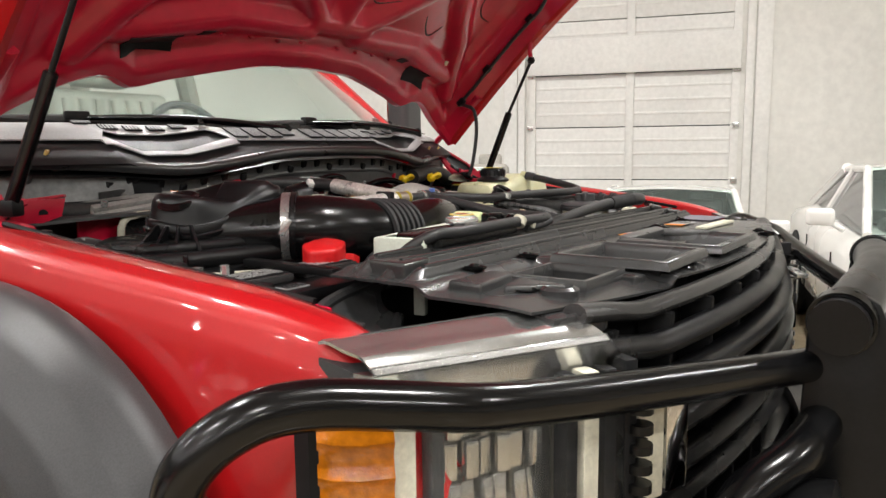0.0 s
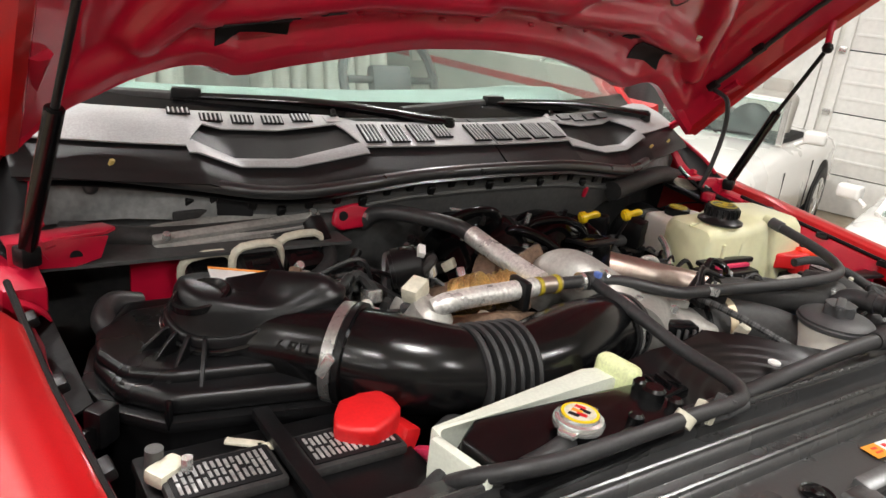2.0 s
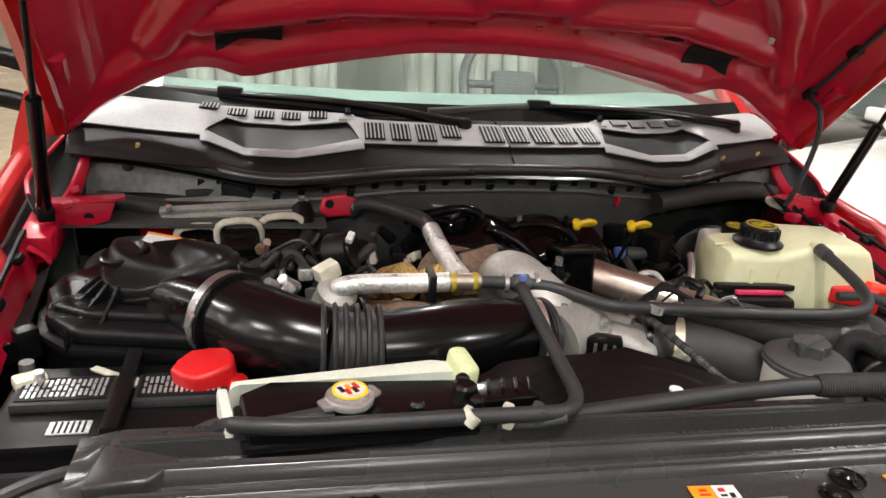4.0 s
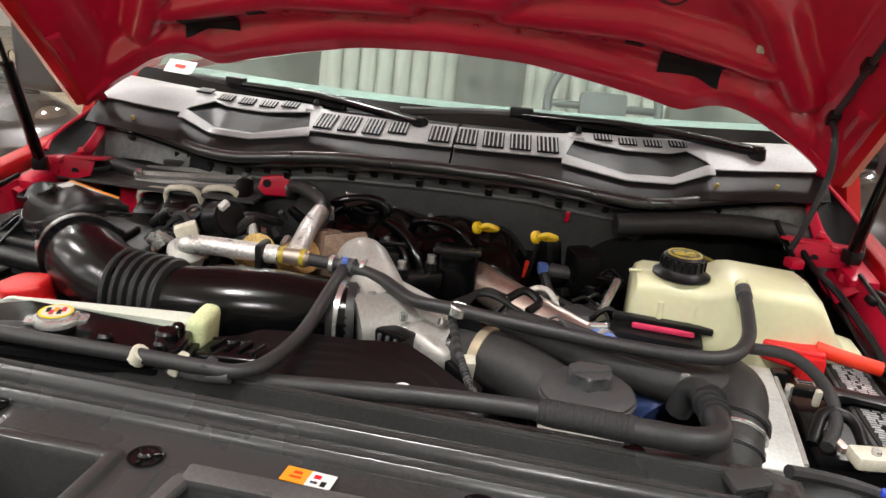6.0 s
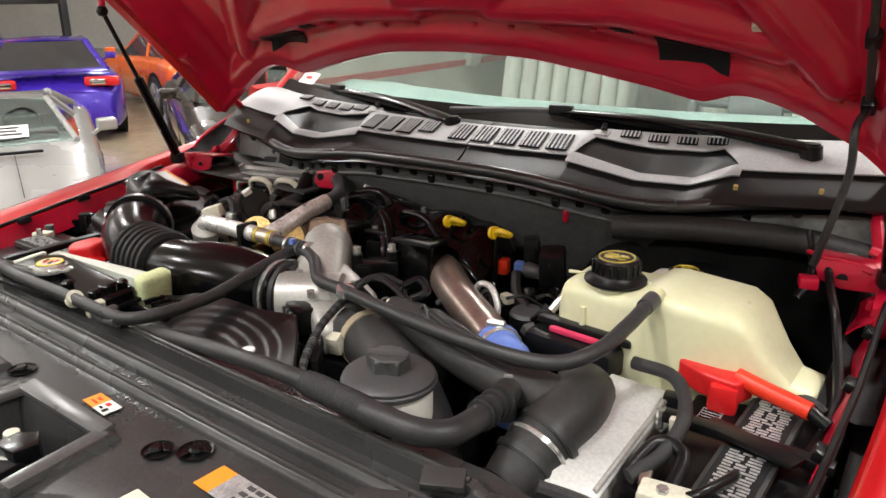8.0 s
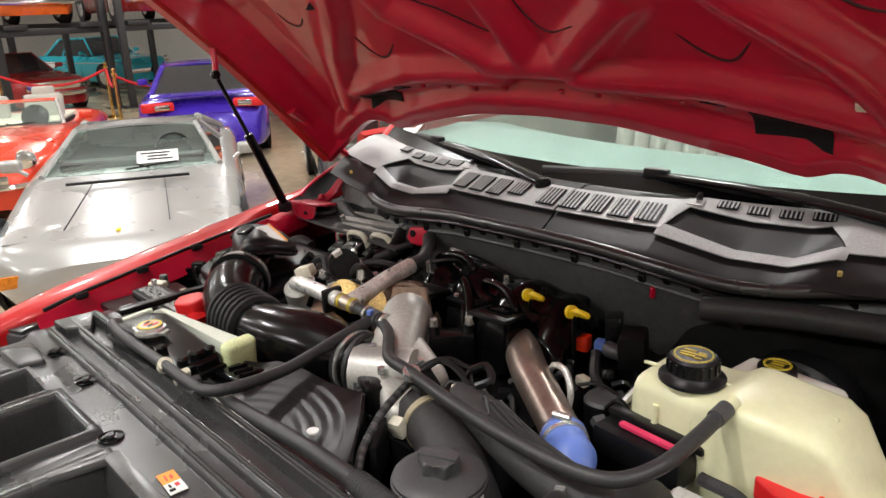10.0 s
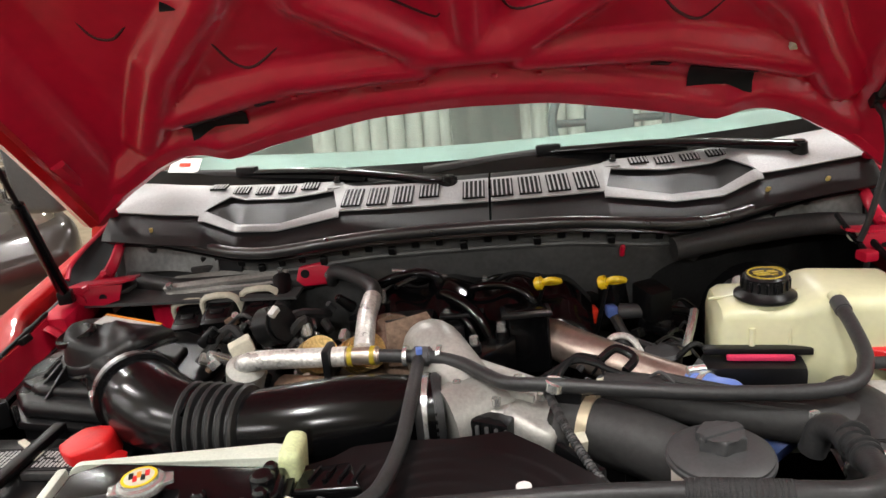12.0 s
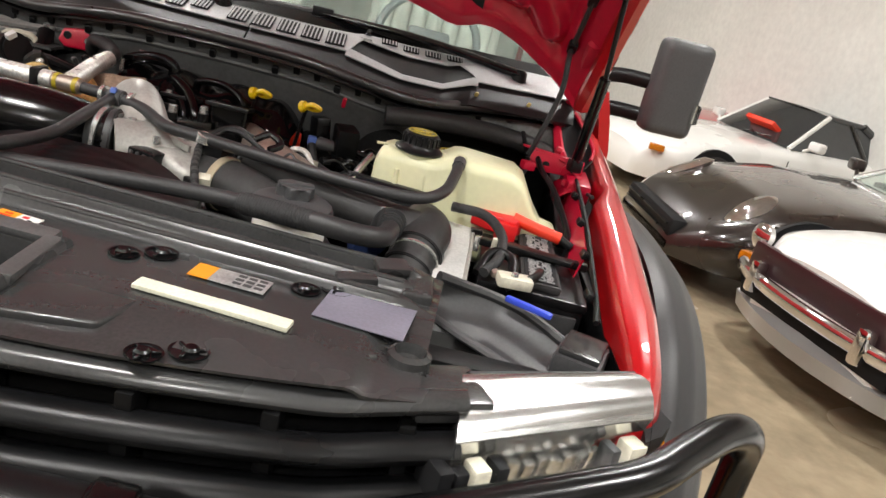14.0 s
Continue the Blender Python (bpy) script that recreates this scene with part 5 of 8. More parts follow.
fuel = part("fuel_box", box(B(), (0.140, 0.592, 1.225), (0.078, 0.066, 0.115), (-8, 0, 6), 0.010, 3), WET_BLACK, engine)
part("fuel_rim", box(B(), (0.140, 0.586, 1.278), (0.088, 0.070, 0.008), (-8, 0, 6), 0.003), BLACK, fuel)
for x, y in ((0.055, 0.50), (0.098, 0.552)):
    b = part("bolt_post", cyl(B(), (x, y, 1.19), (x, y, 1.258), 0.011, 0.011, 14), BLACK, engine)
    part("bolt", cyl(B(), (x, y, 1.258), (x, y, 1.272), 0.008, 0.008, 6), STEEL, b)
part("bolt_box", box(B(), (0.078, 0.525, 1.215), (0.085, 0.045, 0.06), (0, 0, 48), 0.006), BLACK_GLOSS, engine)
for (x, y, z), q in (((0.172, 0.645, 1.302), (0.150, 0.665, 1.22)), ((0.285, 0.632, 1.303), (0.265, 0.66, 1.20))):
    dip = part("dipstick", cyl(B(), (x, y, z), q, 0.004, 0.004, 8), BLACK, engine, "yellow-handled dipstick")
    part("handle", cyl(B(), (x - 0.014, y + 0.004, z + 0.002), (x + 0.0, y, z + 0.006), 0.0125, 0.0125, 14, 0.003), YELLOW, dip)
    part("loop", tube(B(), [(x - 0.002, y, z + 0.006), (x + 0.014, y - 0.008, z + 0.014), (x + 0.030, y - 0.002, z + 0.008), (x + 0.014, y + 0.008, z + 0.002), (x - 0.002, y, z + 0.006)], 0.0055, 8), YELLOW, dip)

# aluminium intake elbow and throttle housing
bm = B()
tube(bm, [(-0.025, 0.53, 1.20), (-0.028, 0.515, 1.245), (-0.010, 0.485, 1.262), (0.022, 0.44, 1.240), (0.05, 0.40, 1.215)], lambda t: 0.040 + 0.012 * t, 18, 6)
part("intake_elbow", bm, ALU, engine, "sand-cast aluminium elbow")
bm = B()
box(bm, (0.085, 0.395, 1.205), (0.15, 0.13, 0.075), (8, 12, -18), 0.028, 3)
box(bm, (0.155, 0.345, 1.195), (0.09, 0.09, 0.06), (0, 16, -24), 0.02, 3)
cyl(bm, (0.02, 0.345, 1.205), (0.115, 0.40, 1.215), 0.055, 0.045, 22)
part("throttle_housing", bm, ALU, engine, "cast aluminium housing")
for x, y, z in ((0.04, 0.365, 1.262), (0.13, 0.40, 1.25), (0.165, 0.365, 1.238), (0.10, 0.335, 1.248)):
    part("bolt", cyl(B(), (x, y, z - 0.012), (x, y, z), 0.007, 0.007, 6), STEEL, engine)
part("casting_rib", box(B(), (0.10, 0.37, 1.245), (0.12, 0.008, 0.014), (0, 8, -20), 0.003), ALU, engine)
part("elbow_flange", prism(B(), [(-0.05, -0.04), (0.03, -0.045), (0.05, 0.0), (0.03, 0.045), (-0.045, 0.035)], -0.006, 0.006, pose(-0.055, 0.535, 1.255, 68, 0, 18), 0.003), BROWN_METAL, engine)
motor = part("actuator", box(B(), (0.095, 0.315, 1.205), (0.06, 0.035, 0.045), (0, 0, -20), 0.006), BLACK, engine)
for k in range(4):
    part("fin", box(B(), (0.073 + 0.014 * k, 0.297 - 0.005 * k, 1.205), (0.005, 0.006, 0.04), (0, 0, -20), 0.001, 1), GREY_PLASTIC, motor)

# turbo plumbing
for p, q in (((-0.235, 0.515, 1.235), (-0.205, 0.475, 1.262)), ((-0.160, 0.515, 1.235), (-0.120, 0.485, 1.262))):
    p, q = Vector(p), Vector(q)
    bel = part("bellows", cyl(B(), p, q, 0.030, 0.030, 20), GOLD, engine, "gold woven heat shield")
    for k in range(5):
        c = p.lerp(q, (k + 0.5) / 5)
        part("ring", cyl(B(), c - (q - p) * 0.05, c + (q - p) * 0.05, 0.0325, 0.0325, 20), GOLD, bel)
    part("manifold_pipe", tube(B(), [p - (q - p) * 1.4 + Vector((0, 0.05, -0.03)), p - (q - p) * 0.4, p], 0.030, 14), BROWN_METAL, engine)
part("turbo", lathe(B(), [(0.0, 0.05), (0.035, 0.05), (0.05, 0.03), (0.075, 0.02), (0.08, -0.02), (0.05, -0.04), (0, -0.04)], pose(-0.10, 0.56, 1.21, 70, 0, 30), 28), BROWN_METAL, engine)
part("heat_pipe", tube(B(), [(-0.27, 0.46, 1.20), (-0.20, 0.42, 1.215), (-0.12, 0.42, 1.20)], 0.03, 14), BROWN_METAL, engine)
part("sensor_body", lathe(B(), [(0, 0.045), (0.022, 0.045), (0.034, 0.035), (0.036, -0.02), (0.028, -0.03), (0, -0.03)], pose(-0.335, 0.455, 1.225, 20, 15, 0), 22), ALU, engine)
part("connector", box(B(), (-0.343, 0.474, 1.280), (0.040, 0.028, 0.026), (0, -18, 28), 0.004), CREAM, engine)
act = part("vacuum_actuator", cyl(B(), (-0.335, 0.565, 1.275), (-0.290, 0.545, 1.290), 0.036, 0.036, 24, 0.006), BLACK, engine)
part("band", box(B(), (-0.300, 0.534, 1.318), (0.012, 0.020, 0.012), (30, 12, -20), 0.002), PAPER, act)
random.seed(4)
for k in range(16):
    x, y = random.uniform(-0.46, -0.17), random.uniform(0.50, 0.70)
    z = random.uniform(1.20, 1.275)
    tone = random.choice((ALU, STEEL, BLACK, BLACK, DARK, BLACK_GLOSS))
    if k % 3 == 0:
        part("small_fitting", cyl(B(), (x, y, z), (x + random.uniform(-0.03, 0.03), y + random.uniform(-0.03, 0.03), z + 0.03), 0.012, 0.009, 12, 0.003), tone, engine)
    elif k % 3 == 1:
        part("small_bracket", box(B(), (x, y, z), (random.uniform(0.02, 0.06), 0.014, random.uniform(0.02, 0.05)), (random.uniform(-30, 30), 0, random.uniform(0, 180)), 0.003), tone, engine)
    else:
        part("small_plug", box(B(), (x, y, z), (0.026, 0.03, 0.022), (random.uniform(-30, 30), 0, random.uniform(0, 180)), 0.004), tone, engine)
for k in range(12):
    p = Vector((random.uniform(-0.48, -0.22), random.uniform(0.5, 0.72), random.uniform(1.18, 1.25)))
    q = Vector((random.uniform(-0.48, -0.22), random.uniform(0.5, 0.72), random.uniform(1.18, 1.25)))
    mid = (p + q) / 2 + Vector((random.uniform(-0.03, 0.03), random.uniform(-0.03, 0.03), random.uniform(0.02, 0.055)))
    part("wire", tube(B(), [p, mid, q], random.choice((0.004, 0.006, 0.009)), 7, 5), random.choice((BLACK, BLACK_MATTE, RUBBER, SLEEVE, GREY_PLASTIC)), engine)
for k in range(10):
    x, y = random.uniform(-0.15, 0.42), random.uniform(0.60, 0.80)
    z = random.uniform(1.19, 1.25)
    part("dark_lump", box(B(), (x, y, z), (random.uniform(0.03, 0.09), random.uniform(0.03, 0.07), random.uniform(0.03, 0.07)), (random.uniform(-20, 20), random.uniform(-20, 20), random.uniform(0, 180)), 0.008), random.choice((BLACK, BLACK_GLOSS, DARK)), engine)
for k in range(34):
    x, y = random.uniform(-0.47, -0.14), random.uniform(0.44, 0.70)
    z = random.uniform(1.20, 1.262)
    tone = random.choice((ALU, STEEL, STEEL, CREAM, BLACK_GLOSS, BLACK, GREY_PLASTIC, BROWN_METAL))
    q = Vector((x + random.uniform(-0.02, 0.02), y + random.uniform(-0.02, 0.02), z + random.uniform(0.008, 0.03)))
    if k % 2:
        bolt = part("small_bolt", cyl(B(), (x, y, z), q, random.uniform(0.005, 0.011), None, 8, 0.0015), tone, engine)
    else:
        part("small_plug", box(B(), (x, y, z), (random.uniform(0.012, 0.03), random.uniform(0.012, 0.026), random.uniform(0.010, 0.022)), (random.uniform(-40, 40), random.uniform(-20, 20), random.uniform(0, 180)), 0.003), tone, engine)
for k in range(26):
    p = Vector((random.uniform(0.18, 0.46), random.uniform(0.52, 0.76), random.uniform(1.15, 1.215)))
    q = p + Vector((random.uniform(-0.07, 0.07), random.uniform(-0.06, 0.06), random.uniform(-0.02, 0.02)))
    if k % 3 == 0:
        part("small_plug", box(B(), p, (0.022, 0.018, 0.018), (random.uniform(-30, 30), 0, random.uniform(0, 180)), 0.003), random.choice((BLACK, GREY_PLASTIC, BLACK_GLOSS, CREAM)), engine)
    else:
        part("wire", tube(B(), [p, (p + q) / 2 + Vector((0, 0, random.uniform(0.01, 0.035))), q], random.choice((0.003, 0.005, 0.007)), 6, 5), random.choice((BLACK, RUBBER, SLEEVE, BLACK_GLOSS)), engine)
for k in range(12):
    p = Vector((random.uniform(0.15, 0.34), random.uniform(0.34, 0.42), random.uniform(1.235, 1.258)))
    q = p + Vector((random.uniform(-0.05, 0.06), random.uniform(-0.04, 0.04), random.uniform(-0.02, 0.01)))
    part("wire", tube(B(), [p, (p + q) / 2 + Vector((0, 0, random.uniform(0.006, 0.018))), q], random.choice((0.0025, 0.004)), 6, 5), random.choice((BLACK, SLEEVE, GREY_PLASTIC)), engine)
for a, b, c in (((0.02, 0.72, 1.30), (0.10, 0.76, 1.315), (0.22, 0.74, 1.29)), ((-0.17, 0.75, 1.30), (-0.10, 0.78, 1.32), (0.04, 0.77, 1.30)), ((-0.10, 0.66, 1.335), (-0.07, 0.70, 1.34), (-0.04, 0.74, 1.315))):
    part("wire", tube(B(), [Vector(a) - Vector((0, 0.02, 0.02)), Vector(b) - Vector((0, 0.02, 0.025)), Vector(c) - Vector((0, 0.02, 0.02))], 0.0055, 8), BLACK_GLOSS, engine)

# sensors between charge pipe and reservoir
part("orange_plug", box(B(), (0.258, 0.700, 1.218), (0.024, 0.026, 0.030), (0, 0, 15), 0.004), RED_ORANGE, engine)
part("blue_plug", box(B(), (0.296, 0.700, 1.224), (0.020, 0.022, 0.022), (0, 0, 15), 0.004), BLUE_HOSE, engine)
part("sensor", cyl(B(), (0.31, 0.70, 1.222), (0.365, 0.69, 1.226), 0.016, 0.012, 14, 0.003), GREY_PLASTIC, engine)
part("sensor_wire", tube(B(), [(0.36, 0.69, 1.226), (0.42, 0.70, 1.22), (0.45, 0.72, 1.20)], 0.007, 8), BLACK, engine)
part("elbow_wire", tube(B(), [(0.30, 0.68, 1.22), (0.32, 0.65, 1.19), (0.36, 0.62, 1.18)], 0.010, 8), RUBBER, engine)
fil = part("fuel_cap", cyl(B(), (0.375, 0.600, 1.10), (0.375, 0.600, 1.182), 0.032, 0.034, 22, 0.004), BLACK, engine)
part("cap_ring", cyl(B(), (0.375, 0.600, 1.182), (0.375, 0.600, 1.188), 0.034, 0.030, 22), GREY_PLASTIC, fil)
part("foil_wire", tube(B(), [(0.27, 0.575, 1.19), (0.285, 0.575, 1.225), (0.315, 0.57, 1.228), (0.335, 0.56, 1.20), (0.335, 0.555, 1.17)], 0.006, 8), FOIL, engine)
part("spring_wire", tube(B(), [(0.415, 0.60, 1.19), (0.43, 0.63, 1.22), (0.44, 0.66, 1.235)], 0.008, 8), STEEL, engine)

charge = root("charge_pipe", (0.28, 0.55, 0.9), "heat-tinted steel charge pipe with blue silicone coupler", "pipe")
part("pipe", tube(B(), [(0.165, 0.70, 1.14), (0.163, 0.665, 1.19), (0.175, 0.62, 1.212), (0.235, 0.565, 1.208), (0.32, 0.51, 1.196), (0.385, 0.468, 1.188), (0.41, 0.45, 1.185)],
                  lambda t: 0.037 - 0.005 * t, 22, 6), BRONZE, charge, "brownish steel tube")
part("clamp", tube(B(), [(0.155, 0.685, 1.155), (0.150, 0.695, 1.14)], 0.040, 20), STEEL, charge)
cp = [Vector((0.395, 0.46, 1.186)), Vector((0.44, 0.425, 1.182)), Vector((0.48, 0.385, 1.165)), Vector((0.51, 0.35, 1.14))]
part("coupler", tube(B(), cp, lambda t: 0.036 + 0.003 * math.sin(t * 22), 20, 8), BLUE_HOSE, charge, "ribbed blue silicone hose")
for t in (0.06, 0.16):
    c = cp[0].lerp(cp[1], t * 2)
    part("band_clamp", cyl(B(), c, c + (cp[1] - cp[0]).normalized() * 0.009, 0.0385, 0.0385, 22), STEEL, charge)
part("clamp_screw", cyl(B(), (0.39, 0.445, 1.226), (0.418, 0.452, 1.226), 0.007, 0.007, 10), STEEL, charge)

tray = root("fuse_tray", (0.545, 0.46, 1.0), "black tray with a pink strap across it", "tray", turned=Matrix.Translation((-0.028, 0.050, 0.014)))
part("tray_body", box(B(), (0.535, 0.470, 1.165), (0.16, 0.06, 0.05), (0, 0, -4), 0.012), BLACK, tray)
part("strap", box(B(), (0.545, 0.464, 1.196), (0.105, 0.012, 0.009), (0, 0, -4), 0.004), PINK, tray)
part("tray_lid", box(B(), (0.545, 0.485, 1.200), (0.17, 0.02, 0.012), (0, 0, -4), 0.004), BLACK, tray)

# ---- air intake ----
intake = root("air_intake", (-0.62, 0.5, 0.95), "black air filter housing with a fat ribbed intake duct", "air intake")
BOX = [(-0.775, 0.60), (-0.798, 0.52), (-0.782, 0.445), (-0.728, 0.388), (-0.52, 0.350), (-0.42, 0.385), (-0.42, 0.62), (-0.55, 0.70), (-0.72, 0.70)]
grown = lambda k: [(-0.62 + (x + 0.62) * k, 0.52 + (y - 0.52) * k) for x, y in BOX]
part("filter_box", prism(B(), grown(0.97), 1.0, 1.186, bev=0.014, seg=3), BLACK, intake)
part("box_flange", prism(B(), grown(1.03), 1.180, 1.196, bev=0.006), BLACK, intake)
part("upper_box", prism(B(), grown(0.95), 1.194, 1.224, bev=0.014, seg=3), BLACK, intake)
part("box_shoulder", prism(B(), [(-0.775, 0.575), (-0.785, 0.515), (-0.765, 0.46), (-0.71, 0.425), (-0.55, 0.40), (-0.49, 0.44), (-0.50, 0.58), (-0.60, 0.64), (-0.72, 0.63)], 1.216, 1.238, bev=0.010, seg=3), BLACK, intake)
NECK = Vector((-0.645, 0.510, 0))
part("lid_neck", lathe(B(), [(0.072, 1.222), (0.058, 1.236), (0.046, 1.258), (0.044, 1.275)], Matrix.Translation(NECK), 30), BLACK, intake)


def rounded(loop, turns=2):
    """A closed loop with its corners cut round."""
    for _ in range(turns):
        loop = [p for a, b in zip(loop, loop[1:] + loop[:1]) for p in (a.lerp(b, 0.25), a.lerp(b, 0.75))]
    return loop


LID = rounded([Vector(p) for p in ((-0.703, 0.520, 1.270), (-0.694, 0.478, 1.262), (-0.664, 0.450, 1.258), (-0.618, 0.436, 1.264), (-0.555, 0.426, 1.292), (-0.494, 0.405, 1.322),
                                   (-0.478, 0.455, 1.318), (-0.492, 0.545, 1.284), (-0.560, 0.585, 1.276), (-0.645, 0.585, 1.274), (-0.690, 0.560, 1.272))])


def lid_ring(k, dz, top=0.0):
    """The lid's outline drawn in by k, blended towards its sloping top face."""
    out = []
    for p in LID:
        q = Vector((-0.605, 0.508, p.z)).lerp(p, k)
        face = 1.315 - 0.14 * (q.x + 0.64) - 0.10 * abs(q.y - 0.52)
        out.append(Vector((q.x, q.y, (q.z + dz) * (1 - top) + max(face, q.z + dz) * top)))
    return out


lid = part("duct_lid", loft(B(), [lid_ring(1.0, -0.010), lid_ring(1.0, 0.0), lid_ring(0.97, 0.004), lid_ring(0.93, 0.004), lid_ring(0.90, 0.008, 0.1), lid_ring(0.86, 0.012, 0.6), lid_ring(0.80, 0.014, 0.9), lid_ring(0.70, 0.015, 1.0), lid_ring(0.3, 0.015, 1.0)]), BLACK, intake, "rounded black duct cover", smooth=60)
part("lid_seam", loft(B(), [lid_ring(1.0, -0.022), lid_ring(1.04, -0.019), lid_ring(1.045, -0.014), lid_ring(1.0, -0.011)]), BLACK_GLOSS, lid)
part("dimple", lathe(B(), [(0.040, -0.004), (0.038, 0.0045), (0.034, 0.006), (0.029, 0.003), (0.018, -0.002), (0, -0.004)], pose(-0.660, 0.494, 1.305, 12, -14, 0) @ Matrix.Diagonal((1.0, 0.8, 1, 1)), 32), BLACK_GLOSS, lid)
part("label", box(B(), (-0.578, 0.530, 1.3085), (0.118, 0.036, 0.003), (2, 8, -9), 0.001, 1), PAPER, lid, "white label with an orange edge")
part("label_edge", box(B(), (-0.5755, 0.5455, 1.3105), (0.118, 0.006, 0.002), (2, 8, -9), 0), ORANGE, lid)
for a in (188, 208, 228, 249):
    d = Vector((math.cos(radians(a)), math.sin(radians(a)), 0))
    m = Matrix(((d.x, 0, -d.y, NECK.x), (d.y, 0, d.x, NECK.y), (0, 1, 0, 0), (0, 0, 0, 1)))
    part("web", prism(B(), [(0.042, 1.222), (0.114, 1.222), (0.060, 1.264), (0.042, 1.264)], -0.0028, 0.0028, m, 0.001, 1), BLACK, intake)
part("snap", box(B(), (-0.795, 0.425, 1.188), (0.034, 0.026, 0.050), (0, 0, 38), 0.006), BLACK, intake)
part("snap_ring", lathe(B(), [(0.010, -0.004), (0.017, -0.004), (0.017, 0.004), (0.010, 0.004)], pose(-0.815, 0.405, 1.180, 90, 0, 40), 16), BLACK_GLOSS, intake)
part("corner_rib", box(B(), (-0.728, 0.388, 1.205), (0.008, 0.008, 0.040), (0, 0, 30), 0.003), BLACK_GLOSS, intake)
DUCT = [(-0.625, 0.502, 1.238), (-0.560, 0.448, 1.242), (-0.505, 0.398, 1.243), (-0.455, 0.353, 1.240), (-0.405, 0.322, 1.236), (-0.35, 0.305, 1.228), (-0.28, 0.305, 1.222),
        (-0.20, 0.318, 1.218), (-0.12, 0.340, 1.214), (-0.05, 0.358, 1.211), (0.015, 0.365, 1.210)]
duct = part("duct", tube(B(), DUCT[:6], lambda t: table(t, (0, 0.044), (0.2, 0.052), (0.4, 0.064), (0.6, 0.067), (1, 0.060)), 32, 8), BLACK_GLOSS, intake, "smooth black plastic duct")
part("rear_duct", tube(B(), DUCT[6:], lambda t: 0.055 + 0.013 * math.sin(min(1, t * 1.12) * math.pi), 28, 8), BLACK_GLOSS, intake)
part("bellows", tube(B(), [DUCT[5], (-0.315, 0.304, 1.225), DUCT[6]], 0.055, 28, 4), RUBBER, intake)
for k in range(6):
    x = -0.358 + 0.0165 * k
    part("bellows_ring", lathe(B(), [(0.052, -0.005), (0.066, -0.0035), (0.069, 0.0), (0.066, 0.0035), (0.052, 0.005)], pose(x, 0.305, 1.228 - 0.0012 * k, 0, 90, -3), 30), RUBBER, intake)
cd = Vector((0.045, -0.05, 0)).normalized()
cl = part("band_clamp", cyl(B(), Vector((-0.505, 0.399, 1.243)), Vector((-0.505, 0.399, 1.243)) + cd * 0.015, 0.0700, 0.0700, 32), CLAMP, intake, "bright steel band clamp")
part("clamp_lip", cyl(B(), Vector((-0.505, 0.399, 1.243)) + cd * 0.017, Vector((-0.505, 0.399, 1.243)) + cd * 0.026, 0.0712, 0.0712, 32), BLACK, cl)
part("screw_housing", box(B(), (-0.548, 0.348, 1.255), (0.012, 0.014, 0.034), (25, 0, 40), 0.004), STEEL, cl)
for p, r in (((-0.030, 0.362, 1.211), 0.063), ((0.0, 0.365, 1.210), 0.060)):
    part("cuff", cyl(B(), Vector(p), Vector(p) + Vector((0.014, 0.003, 0)), r, r, 28, 0.003), RUBBER, intake)
part("cuff_clamp", cyl(B(), (-0.012, 0.3635, 1.2105), (-0.003, 0.364, 1.2105), 0.0610, 0.0610, 28), STEEL, intake)
text = bpy.data.curves.new("duct_mark", "FONT")
text.body, text.size, text.extrude, text.align_x = "6.7L", 0.024, 0.0006, "CENTER"
text.materials.append(BLACK_GLOSS)
mark = new("duct_mark", text)
mark.parent, mark.matrix_parent_inverse = intake, intake.matrix_basis.inverted()
mark.matrix_basis = look((-0.582, 0.380, 1.262), (-0.535, 0.432, 1.243), 0)

relay = root("control_module", (-0.52, 0.80, 1.1), "grey control module with three black plugs in cream brackets", "control module")
part("case", box(B(), (-0.505, 0.818, 1.268), (0.285, 0.062, 0.052), (26, -5, -2), 0.010), MODULE, relay)
part("case_rail", box(B(), (-0.505, 0.792, 1.290), (0.29, 0.016, 0.012), (26, -5, -2), 0.004), MODULE, relay)
part("case_back", box(B(), (-0.480, 0.842, 1.306), (0.25, 0.010, 0.024), (10, -5, -2), 0.004), BLACK_MATTE, relay)
for x in (-0.63, -0.375):
    part("case_screw", cyl(B(), (x, 0.786, 1.293 + 0.087 * (x + 0.505)), (x, 0.782, 1.303 + 0.087 * (x + 0.505)), 0.007, 0.007, 8), STEEL, relay)
for x, y, z in ((-0.572, 0.752, 1.222), (-0.494, 0.732, 1.240), (-0.412, 0.746, 1.246)):
    m = pose(x, y, z, 28, -5, -2)
    put = lambda c, s, bev: bmesh_moved(box(B(), c, s, (0, 0, 0), bev), m)
    plug = part("plug", put((0, -0.006, -0.006), (0.070, 0.074, 0.052), 0.009), BLACK, relay)
    part("plug_lid", put((0, -0.008, 0.018), (0.052, 0.046, 0.006), 0.002), BLACK_GLOSS, plug)
    part("plug_ridge", put((0, -0.012, 0.0225), (0.030, 0.010, 0.004), 0.001), BLACK, plug)
    part("plug_lip", put((0, -0.040, -0.014), (0.062, 0.020, 0.030), 0.005), BLACK, plug)
    hoop = [m @ Vector(p) for p in ((-0.042, 0.0, -0.012), (-0.042, 0.010, 0.018), (-0.026, 0.016, 0.036), (0.026, 0.016, 0.036), (0.042, 0.010, 0.018), (0.042, 0.0, -0.012))]
    part("bracket", tube(B(), hoop, 0.0075, 8, 2, squash=0.7), CREAM, relay, "cream plastic latch frame")
    part("cable", tube(B(), [(x, y - 0.03, z - 0.03), (x + 0.03, y - 0.07, z - 0.045), (x + 0.09, y - 0.10, 1.175)], 0.013, 10), SLEEVE, relay)
